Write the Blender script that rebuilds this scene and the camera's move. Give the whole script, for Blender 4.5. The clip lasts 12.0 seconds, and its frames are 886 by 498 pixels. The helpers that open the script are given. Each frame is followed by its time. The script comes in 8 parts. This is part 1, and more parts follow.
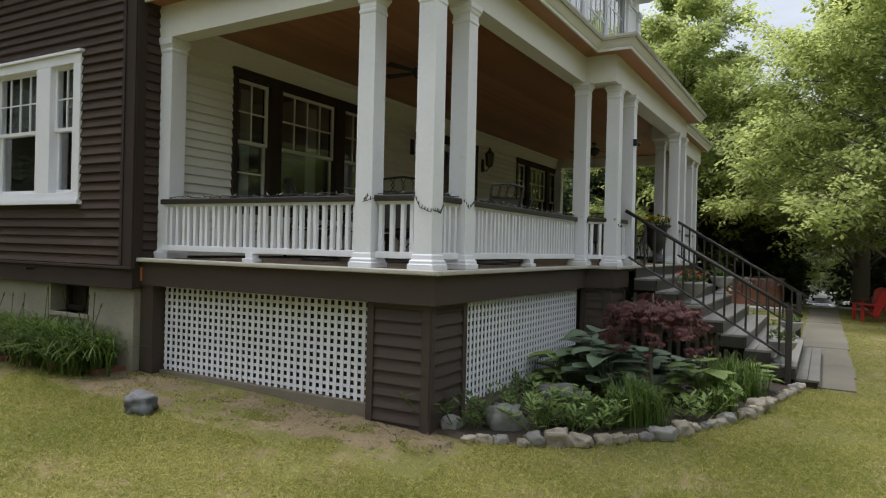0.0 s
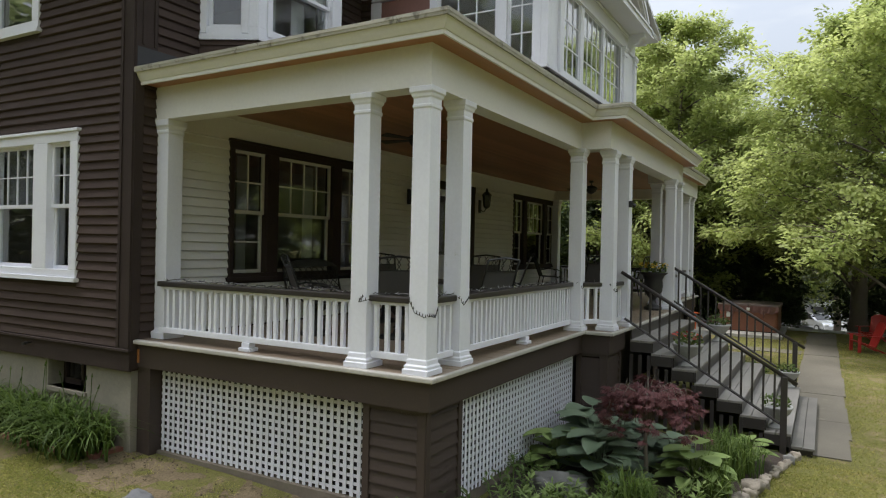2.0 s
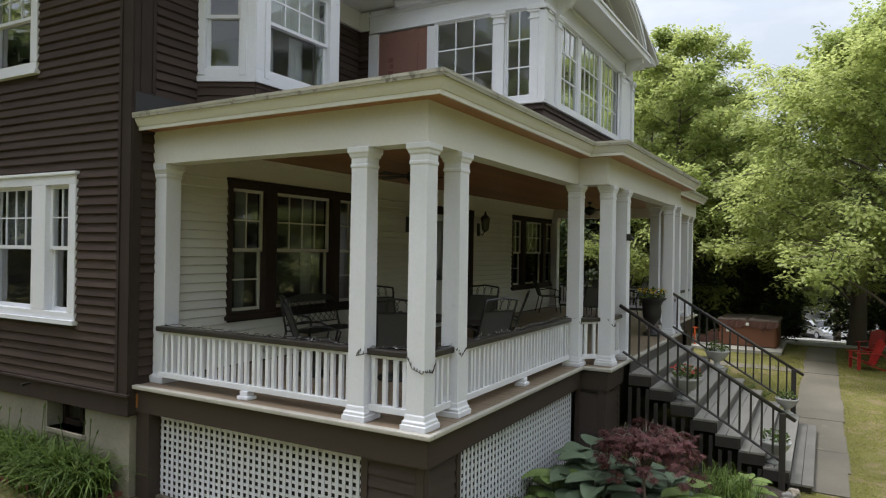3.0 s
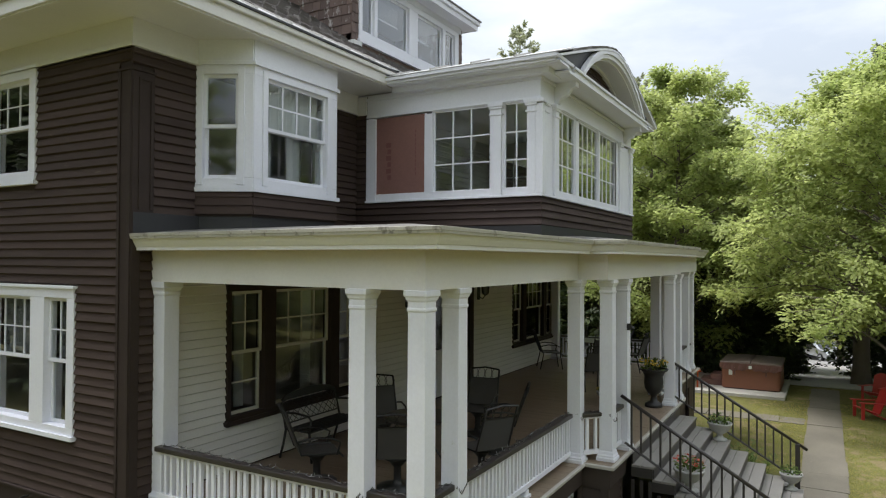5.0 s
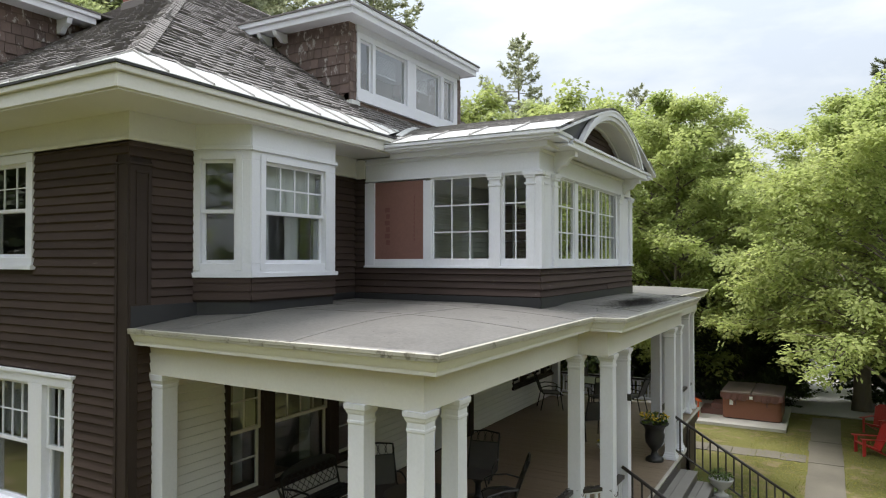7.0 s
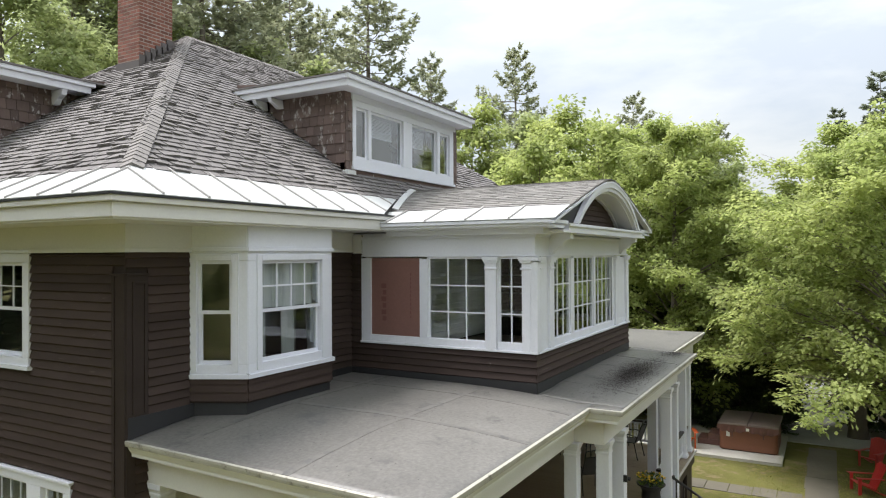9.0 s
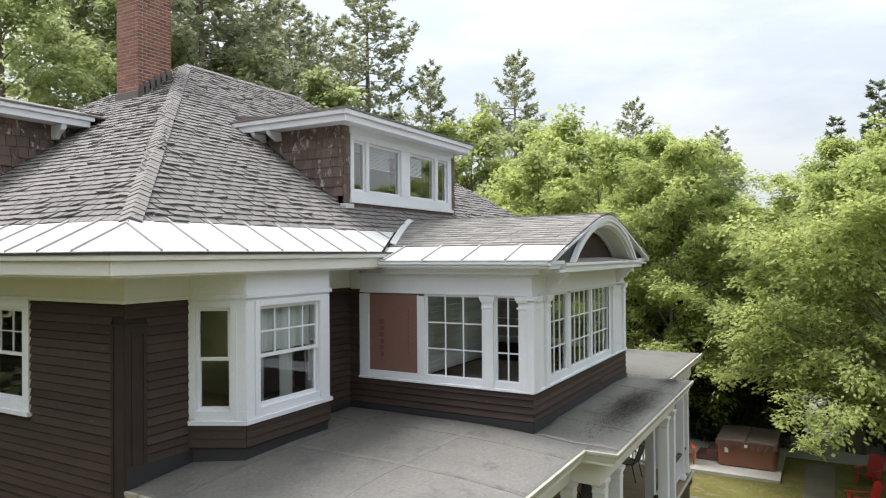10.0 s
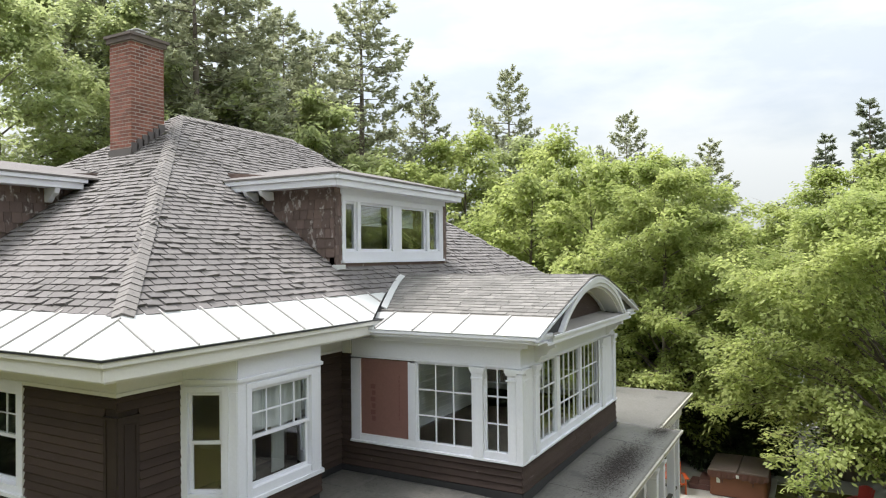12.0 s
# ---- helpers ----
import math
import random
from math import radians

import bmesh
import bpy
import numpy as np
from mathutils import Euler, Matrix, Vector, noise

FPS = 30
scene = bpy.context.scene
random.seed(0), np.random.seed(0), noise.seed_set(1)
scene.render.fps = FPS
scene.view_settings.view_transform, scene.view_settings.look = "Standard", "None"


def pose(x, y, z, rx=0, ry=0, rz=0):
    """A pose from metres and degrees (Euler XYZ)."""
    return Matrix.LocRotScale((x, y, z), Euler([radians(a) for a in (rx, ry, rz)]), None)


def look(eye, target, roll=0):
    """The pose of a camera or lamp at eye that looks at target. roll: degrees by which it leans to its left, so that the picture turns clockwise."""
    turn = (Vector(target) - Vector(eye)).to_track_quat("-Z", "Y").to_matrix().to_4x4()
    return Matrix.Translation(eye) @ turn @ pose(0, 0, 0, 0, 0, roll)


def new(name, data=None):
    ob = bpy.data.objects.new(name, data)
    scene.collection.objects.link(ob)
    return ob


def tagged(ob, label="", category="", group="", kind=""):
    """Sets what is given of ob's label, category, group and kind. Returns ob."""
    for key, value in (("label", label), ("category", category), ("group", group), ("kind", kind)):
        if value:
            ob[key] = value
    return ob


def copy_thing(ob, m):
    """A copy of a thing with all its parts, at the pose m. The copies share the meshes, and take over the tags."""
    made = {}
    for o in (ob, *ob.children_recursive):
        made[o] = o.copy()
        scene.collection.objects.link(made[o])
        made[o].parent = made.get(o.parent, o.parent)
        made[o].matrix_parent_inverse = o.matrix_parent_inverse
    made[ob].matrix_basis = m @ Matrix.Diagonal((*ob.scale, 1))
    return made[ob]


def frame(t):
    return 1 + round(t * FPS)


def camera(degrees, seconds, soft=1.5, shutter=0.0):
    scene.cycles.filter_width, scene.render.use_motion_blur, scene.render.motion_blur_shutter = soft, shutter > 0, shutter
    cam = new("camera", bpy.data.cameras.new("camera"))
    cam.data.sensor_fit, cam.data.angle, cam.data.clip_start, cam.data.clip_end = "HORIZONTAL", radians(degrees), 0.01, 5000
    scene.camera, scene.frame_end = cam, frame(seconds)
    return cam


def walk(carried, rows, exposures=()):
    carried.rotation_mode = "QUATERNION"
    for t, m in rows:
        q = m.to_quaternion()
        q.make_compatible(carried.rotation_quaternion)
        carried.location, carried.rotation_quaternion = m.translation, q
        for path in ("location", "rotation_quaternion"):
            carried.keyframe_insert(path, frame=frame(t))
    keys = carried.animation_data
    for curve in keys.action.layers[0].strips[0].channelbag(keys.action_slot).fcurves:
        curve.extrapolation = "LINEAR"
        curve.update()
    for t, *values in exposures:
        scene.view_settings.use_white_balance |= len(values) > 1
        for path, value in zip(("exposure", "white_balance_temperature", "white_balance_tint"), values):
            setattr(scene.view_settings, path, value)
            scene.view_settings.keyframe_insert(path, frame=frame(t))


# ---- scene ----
cam = camera(66.3, 12.0, soft=1.15)
PATH = [
    (0, (-5.2, -2.999, 1.662), (-3.459, -2.016, 1.657), 1.4),
    (0.5, (-5.215, -3.017, 1.895), (-3.474, -2.033, 1.889), 1.3),
    (1, (-5.216, -3.021, 2.134), (-3.474, -2.038, 2.128), 1.3),
    (1.5, (-5.217, -3.024, 2.381), (-3.475, -2.042, 2.374), 1.2),
    (2, (-5.217, -3.035, 2.626), (-3.474, -2.053, 2.62), 1.2),
    (2.5, (-5.222, -3.047, 2.886), (-3.479, -2.066, 2.879), 1.1),
    (4.5, (-5.21, -3.075, 3.944), (-3.47, -2.09, 3.979), 0.4),
    (5, (-5.2, -3.065, 4.375), (-3.46, -2.08, 4.406), 0.3),
    (5.5, (-5.192, -3.058, 4.769), (-3.451, -2.073, 4.8), 0.2),
    (6, (-5.194, -3.068, 4.97), (-3.454, -2.082, 5.001), 0.2),
    (6.5, (-5.181, -3.065, 5.198), (-3.441, -2.08, 5.231), 0.1),
    (7, (-5.178, -3.065, 5.467), (-3.438, -2.08, 5.499), 0.0),
    (9, (-5.204, -3.113, 6.831), (-3.46, -2.133, 6.848), -0.3),
    (9.5, (-5.218, -3.152, 7.142), (-3.475, -2.171, 7.159), -0.4),
    (10, (-5.241, -3.193, 7.446), (-3.498, -2.213, 7.462), -0.4),
    (10.5, (-5.249, -3.239, 7.69), (-3.505, -2.261, 7.709), -0.5),
    (11, (-5.256, -3.285, 7.943), (-3.51, -2.309, 7.964), -0.6),
    (11.5, (-5.28, -3.326, 8.229), (-3.534, -2.352, 8.249), -0.6),
    (12, (-5.319, -3.355, 8.537), (-3.57, -2.386, 8.559), -0.6),
]
walk(cam, [(t, look(eye, target, roll)) for t, eye, target, roll in PATH], [(0.0, 0.56, 6250, 15), (2.5, 0.64, 6250, 15), (5.5, 0.72, 6250, 14), (7.0, 0.78, 6300, 14), (10.0, 0.84, 6350, 14), (12.0, 0.88, 6400, 13)])

# ---- light ----
SUN_EL, SUN_AZ = radians(66), radians(98)   # elevation; direction from which it shines, from +x towards +y
world = bpy.data.worlds.new("sky_world")
scene.world = world
world.use_nodes = True
wn, wl = world.node_tree.nodes, world.node_tree.links
wn.clear()
sky = wn.new("ShaderNodeTexSky")
sky.sky_type = "NISHITA"
sky.sun_disc = False
sky.sun_elevation = SUN_EL
sky.sun_rotation = math.pi / 2 - SUN_AZ
sky.dust_density = 2.0
sky.ozone_density = 0.2
wcoord = wn.new("ShaderNodeTexCoord")
wmap = wn.new("ShaderNodeMapping")
wmap.inputs["Scale"].default_value = (1.0, 1.0, 3.2)
wnoise = wn.new("ShaderNodeTexNoise")
wnoise.inputs["Scale"].default_value = 1.9
wnoise.inputs["Detail"].default_value = 9.0
wnoise.inputs["Roughness"].default_value = 0.55
wramp = wn.new("ShaderNodeValToRGB")
wramp.color_ramp.elements[0].position = 0.44
wramp.color_ramp.elements[1].position = 0.58
wramp.color_ramp.elements[0].color = (0.64, 0.64, 0.64, 1)
wmix = wn.new("ShaderNodeMix")
wmix.data_type = "RGBA"
wmix.inputs["B"].default_value = (6.15, 6.5, 6.4, 1.0)
wbg = wn.new("ShaderNodeBackground")
wbg.inputs["Strength"].default_value = 0.090
wout = wn.new("ShaderNodeOutputWorld")
wl.new(wcoord.outputs["Generated"], wmap.inputs["Vector"])
wl.new(wmap.outputs["Vector"], wnoise.inputs["Vector"])
wl.new(wnoise.outputs["Fac"], wramp.inputs["Fac"])
wl.new(wramp.outputs["Color"], wmix.inputs["Factor"])
wl.new(sky.outputs["Color"], wmix.inputs["A"])
wsep, wup, wgrad = wn.new("ShaderNodeSeparateXYZ"), wn.new("ShaderNodeMath"), wn.new("ShaderNodeVectorMath")
wup.operation, wgrad.operation = "MULTIPLY_ADD", "SCALE"
wclip = wn.new("ShaderNodeMath")
wclip.operation = "MAXIMUM"
wclip.inputs[1].default_value = 0.0
wup.inputs[1].default_value, wup.inputs[2].default_value = 1.45, 0.70
wl.new(wcoord.outputs["Generated"], wsep.inputs[0])
wl.new(wsep.outputs["Z"], wclip.inputs[0])
wl.new(wclip.outputs[0], wup.inputs[0])
wl.new(wmix.outputs["Result"], wgrad.inputs[0])
wl.new(wup.outputs[0], wgrad.inputs["Scale"])
wl.new(wgrad.outputs[0], wbg.inputs["Color"])
wl.new(wbg.outputs["Background"], wout.inputs["Surface"])

sun = new("sun", bpy.data.lights.new("sun", "SUN"))
sun.data.energy = 3.4
sun.data.angle = radians(26)
sun.data.color = (1.0, 0.97, 0.92)
sun_from = Vector((math.cos(SUN_AZ) * math.cos(SUN_EL), math.sin(SUN_AZ) * math.cos(SUN_EL), math.sin(SUN_EL)))
sun.matrix_world = look(sun_from * 60, (0, 0, 0))


# ---- materials ----
def paint(name, col, rough=0.6, var=0.18, big=0.9, fine=28.0, bump=0.15, metal=0.0, dirt=None, dirt_at=0.62, stretch=(1, 1, 1), rand=0.0, spec=0.5, grain=0.12):
    """A surface with a broad mottling, a fine grain, stains of their own shape and, between pieces, a chance shift."""
    m = bpy.data.materials.new(name)
    m.use_nodes = True
    n, l = m.node_tree.nodes, m.node_tree.links
    b = n["Principled BSDF"]
    geo = n.new("ShaderNodeNewGeometry")
    mp = n.new("ShaderNodeMapping")
    mp.inputs["Scale"].default_value = stretch
    l.new(geo.outputs["Position"], mp.inputs["Vector"])

    def noise_tex(scale, detail=5.0, rough_=0.6):
        t = n.new("ShaderNodeTexNoise")
        t.inputs["Scale"].default_value = scale
        t.inputs["Detail"].default_value = detail
        t.inputs["Roughness"].default_value = rough_
        l.new(mp.outputs["Vector"], t.inputs["Vector"])
        return t.outputs["Fac"]

    def calc(op, a, b_):
        t = n.new("ShaderNodeMath")
        t.operation = op
        for k, v in enumerate((a, b_)):
            if isinstance(v, (int, float)):
                t.inputs[k].default_value = v
            else:
                l.new(v, t.inputs[k])
        return t.outputs[0]

    coarse, small = noise_tex(big), noise_tex(fine, 3.0)
    v = calc("ADD", calc("MULTIPLY", calc("SUBTRACT", coarse, 0.5), 2.6 * var), calc("MULTIPLY", calc("SUBTRACT", small, 0.5), 2.6 * grain))
    if rand:
        oi = n.new("ShaderNodeObjectInfo")
        v = calc("ADD", v, calc("MULTIPLY", calc("SUBTRACT", oi.outputs["Random"], 0.5), 2 * rand))
        v = calc("ADD", v, calc("MULTIPLY", calc("SUBTRACT", geo.outputs["Random Per Island"], 0.5), 2 * rand))
    v = calc("ADD", v, 1.0)
    mul = n.new("ShaderNodeVectorMath")
    mul.operation = "SCALE"
    mul.inputs[0].default_value = col
    l.new(v, mul.inputs["Scale"])
    out = mul.outputs[0]
    if dirt:
        mask = n.new("ShaderNodeMapRange")
        mask.inputs["From Min"].default_value = dirt_at
        mask.inputs["From Max"].default_value = dirt_at + 0.07
        l.new(noise_tex(big * 3.1, 8.0, 0.7), mask.inputs["Value"])
        mx = n.new("ShaderNodeMix")
        mx.data_type = "RGBA"
        mx.inputs["B"].default_value = (*dirt, 1)
        l.new(mask.outputs[0], mx.inputs["Factor"])
        l.new(out, mx.inputs["A"])
        out = mx.outputs["Result"]
    l.new(out, b.inputs["Base Color"])
    b.inputs["Roughness"].default_value = rough
    b.inputs["Metallic"].default_value = metal
    b.inputs["Specular IOR Level"].default_value = spec
    if bump:
        bp = n.new("ShaderNodeBump")
        bp.inputs["Strength"].default_value = bump
        bp.inputs["Distance"].default_value = 0.01
        l.new(calc("ADD", small, coarse), bp.inputs["Height"])
        l.new(bp.outputs[0], b.inputs["Normal"])
    return m


def leafy(name, col, col2, through_=0.4, rough=0.55, rand=0.35):
    m = bpy.data.materials.new(name)
    m.use_nodes = True
    n, l = m.node_tree.nodes, m.node_tree.links
    b = n["Principled BSDF"]
    geo = n.new("ShaderNodeNewGeometry")
    nz = n.new("ShaderNodeTexNoise")
    nz.inputs["Scale"].default_value = 0.55
    l.new(geo.outputs["Position"], nz.inputs["Vector"])
    ad = n.new("ShaderNodeMath")
    ad.operation = "MULTIPLY_ADD"
    ad.inputs[1].default_value = rand
    l.new(geo.outputs["Random Per Island"], ad.inputs[0])
    l.new(nz.outputs["Fac"], ad.inputs[2])
    sb = n.new("ShaderNodeMath")
    sb.operation = "SUBTRACT"
    sb.inputs[1].default_value = rand * 0.5
    l.new(ad.outputs[0], sb.inputs[0])
    rp = n.new("ShaderNodeValToRGB")
    rp.color_ramp.elements[0].position, rp.color_ramp.elements[1].position = 0.25, 0.78
    rp.color_ramp.elements[0].color, rp.color_ramp.elements[1].color = (*col, 1), (*col2, 1)
    l.new(sb.outputs[0], rp.inputs["Fac"])
    l.new(rp.outputs["Color"], b.inputs["Base Color"])
    b.inputs["Roughness"].default_value = rough
    b.inputs["Specular IOR Level"].default_value = 0.3
    tr = n.new("ShaderNodeBsdfTranslucent")
    l.new(rp.outputs["Color"], tr.inputs["Color"])
    mx = n.new("ShaderNodeMixShader")
    mx.inputs[0].default_value = through_
    l.new(b.outputs[0], mx.inputs[1])
    l.new(tr.outputs[0], mx.inputs[2])
    l.new(mx.outputs[0], n["Material Output"].inputs["Surface"])
    return m


def glass_mat(name, tint=(0.95, 0.97, 0.97), rough=0.02):
    m = bpy.data.materials.new(name)
    m.use_nodes = True
    n, l = m.node_tree.nodes, m.node_tree.links
    n.remove(n["Principled BSDF"])
    t, g, f, mx = n.new("ShaderNodeBsdfTransparent"), n.new("ShaderNodeBsdfGlossy"), n.new("ShaderNodeLayerWeight"), n.new("ShaderNodeMixShader")
    t.inputs["Color"].default_value = (*tint, 1)
    g.inputs["Roughness"].default_value = rough
    f.inputs["Blend"].default_value = 0.5
    pw, ma = n.new("ShaderNodeMath"), n.new("ShaderNodeMath")
    pw.operation, ma.operation = "POWER", "MULTIPLY_ADD"
    pw.inputs[1].default_value = 3.0
    ma.inputs[1].default_value, ma.inputs[2].default_value = 0.9, 0.07
    l.new(f.outputs["Facing"], pw.inputs[0])
    l.new(pw.outputs[0], ma.inputs[0])
    nz = n.new("ShaderNodeTexNoise")
    nz.inputs["Scale"].default_value = 1.7
    bp = n.new("ShaderNodeBump")
    bp.inputs["Strength"].default_value = 0.05
    bp.inputs["Distance"].default_value = 0.05
    geo = n.new("ShaderNodeNewGeometry")
    l.new(geo.outputs["Position"], nz.inputs["Vector"])
    l.new(nz.outputs["Fac"], bp.inputs["Height"])
    l.new(bp.outputs[0], g.inputs["Normal"])
    l.new(ma.outputs[0], mx.inputs[0])
    l.new(t.outputs[0], mx.inputs[1])
    l.new(g.outputs[0], mx.inputs[2])
    l.new(mx.outputs[0], n["Material Output"].inputs["Surface"])
    return m


BROWN = paint("brown_clapboard_paint", (0.056, 0.039, 0.033), 0.75, 0.26, 1.3, 60, 0.3, dirt=(0.125, 0.098, 0.085), dirt_at=0.635, spec=0.18, rand=0.16, stretch=(.55, .55, 5.0))
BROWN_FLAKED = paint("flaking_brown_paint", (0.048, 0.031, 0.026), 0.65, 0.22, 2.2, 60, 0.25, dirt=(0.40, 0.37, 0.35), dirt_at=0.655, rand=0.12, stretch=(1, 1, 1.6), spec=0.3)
BROWN_TRIM = paint("brown_trim_paint", (0.040, 0.029, 0.025), 0.75, 0.25, 2.4, 45, 0.25, dirt=(0.28, 0.24, 0.21), dirt_at=0.725, spec=0.2)
SKIRT = paint("brown_skirt_paint", (0.050, 0.035, 0.029), 0.6, 0.12, 0.8, 40, 0.1)
WHITE = paint("white_trim_paint", (0.725, 0.735, 0.795), 0.45, 0.06, 1.1, 30, 0.08, dirt=(0.50, 0.50, 0.46), dirt_at=0.70, grain=0.05)
WHITE_FLAKED = paint("flaking_white_paint", (0.725, 0.735, 0.785), 0.5, 0.08, 4.0, 40, 0.15, dirt=(0.20, 0.185, 0.17), dirt_at=0.70, stretch=(1, 1, .45), grain=0.06)
CREAM = paint("cream_trim_paint", (0.68, 0.67, 0.645), 0.5, 0.07, 0.9, 30, 0.08, dirt=(0.42, 0.40, 0.32), dirt_at=0.70, grain=0.05)
WHITE_SIDING = paint("white_clapboard_paint", (0.70, 0.695, 0.665), 0.5, 0.06, 1.0, 40, 0.1, rand=0.04, grain=0.05)
CEDAR = paint("cedar_ceiling_boards", (0.30, 0.135, 0.065), 0.45, 0.25, 1.6, 30, 0.15, stretch=(0.25, 3, 1), rand=0.16)
DECK = paint("porch_floor_paint", (0.205, 0.155, 0.108), 0.5, 0.2, 0.8, 25, 0.15, rand=0.07)
LEDGE = paint("weathered_floor_edge", (0.42, 0.40, 0.36), 0.6, 0.2, 2.2, 30, 0.2)
MEMBRANE = paint("grey_roof_membrane", (0.134, 0.128, 0.117), 0.46, 0.40, 0.55, 22, 0.25, dirt=(0.085, 0.082, 0.078), dirt_at=0.57, grain=0.42, spec=0.6)
DIRT_PATCH = paint("roof_debris_dirt", (0.060, 0.050, 0.045), 0.95, 0.4, 2.0, 30, 0.6, rand=0.4)
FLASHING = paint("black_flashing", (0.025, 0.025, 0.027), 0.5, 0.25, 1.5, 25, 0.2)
METAL = paint("white_metal_roofing", (0.56, 0.57, 0.56), 0.35, 0.05, 0.7, 25, 0.05, dirt=(0.62, 0.60, 0.55), dirt_at=0.70, grain=0.04)
SHINGLE = paint("weathered_asphalt_shingle", (0.150, 0.139, 0.134), 0.9, 0.18, 0.6, 45, 0.5, rand=0.12, grain=0.22, dirt=(0.10, 0.092, 0.086), dirt_at=0.66)
CAP = paint("hip_cap_shingle", (0.185, 0.172, 0.162), 0.9, 0.12, 0.8, 45, 0.4, rand=0.04, grain=0.2)
FELT = paint("dark_roof_felt", (0.045, 0.042, 0.040), 0.9, 0.2, 1, 30, 0.2)
SEAM = paint("grey_metal_seam", (0.36, 0.345, 0.33), 0.5, 0.2, 2, 30, 0.1)
SHINGLE2 = paint("tan_grey_asphalt_shingle", (0.215, 0.205, 0.19), 0.9, 0.18, 0.7, 45, 0.4, rand=0.20, grain=0.22)
CEDAR_SHINGLE = paint("brown_wall_shingle", (0.120, 0.082, 0.070), 0.75, 0.25, 2.2, 35, 0.4, dirt=(0.42, 0.39, 0.37), dirt_at=0.565, rand=0.25, stretch=(1, 1, .55))
BRICK = paint("red_brick", (0.225, 0.090, 0.064), 0.9, 0.35, 2.2, 40, 0.6, rand=0.34, dirt=(0.14, 0.085, 0.075), dirt_at=0.62)
MORTAR = paint("grey_mortar", (0.42, 0.38, 0.345), 0.95, 0.2, 3, 50, 0.4)
CONCRETE = paint("weathered_concrete", (0.235, 0.215, 0.172), 0.9, 0.25, 1.2, 22, 0.45, dirt=(0.16, 0.15, 0.13), dirt_at=0.64)
PAVING = paint("old_concrete_path", (0.126, 0.114, 0.088), 0.95, 0.3, 0.8, 30, 0.5, dirt=(0.17, 0.155, 0.115), dirt_at=0.63)
DARK_METAL = paint("dark_bronze_metal", (0.022, 0.020, 0.019), 0.45, 0.2, 3, 40, 0.1)
RAIL_PAINT = paint("dark_rail_paint", (0.035, 0.030, 0.028), 0.4, 0.2, 3, 40, 0.1)
STEP_PAINT = paint("grey_step_paint", (0.225, 0.212, 0.193), 0.6, 0.2, 1.5, 30, 0.2, rand=0.08)
RED_PANEL = paint("red_oxide_sheathing", (0.215, 0.108, 0.090), 0.6, 0.1, 1.3, 30, 0.08)
GLASS = glass_mat("window_glass")
MEMBRANE_TAPE = paint("membrane_seam_tape", (0.138, 0.132, 0.121), 0.42, 0.3, 1.5, 20, 0.2, dirt=(0.09, 0.088, 0.085), dirt_at=0.52, spec=0.6)
LEDGE_WOOD = paint("grey_weathered_boards", (0.26, 0.245, 0.23), 0.9, 0.25, 2.0, 30, 0.4)
DARK_ROOM = paint("room_wall_plaster", (0.29, 0.27, 0.24), 0.8, 0.08, 1, 20, 0.05)
FLOOR_WOOD = paint("room_floor_boards", (0.18, 0.11, 0.06), 0.5, 0.2, 1, 20, 0.05)
CURTAIN = paint("pale_curtain_cloth", (0.62, 0.63, 0.62), 0.9, 0.1, 3, 60, 0.2)


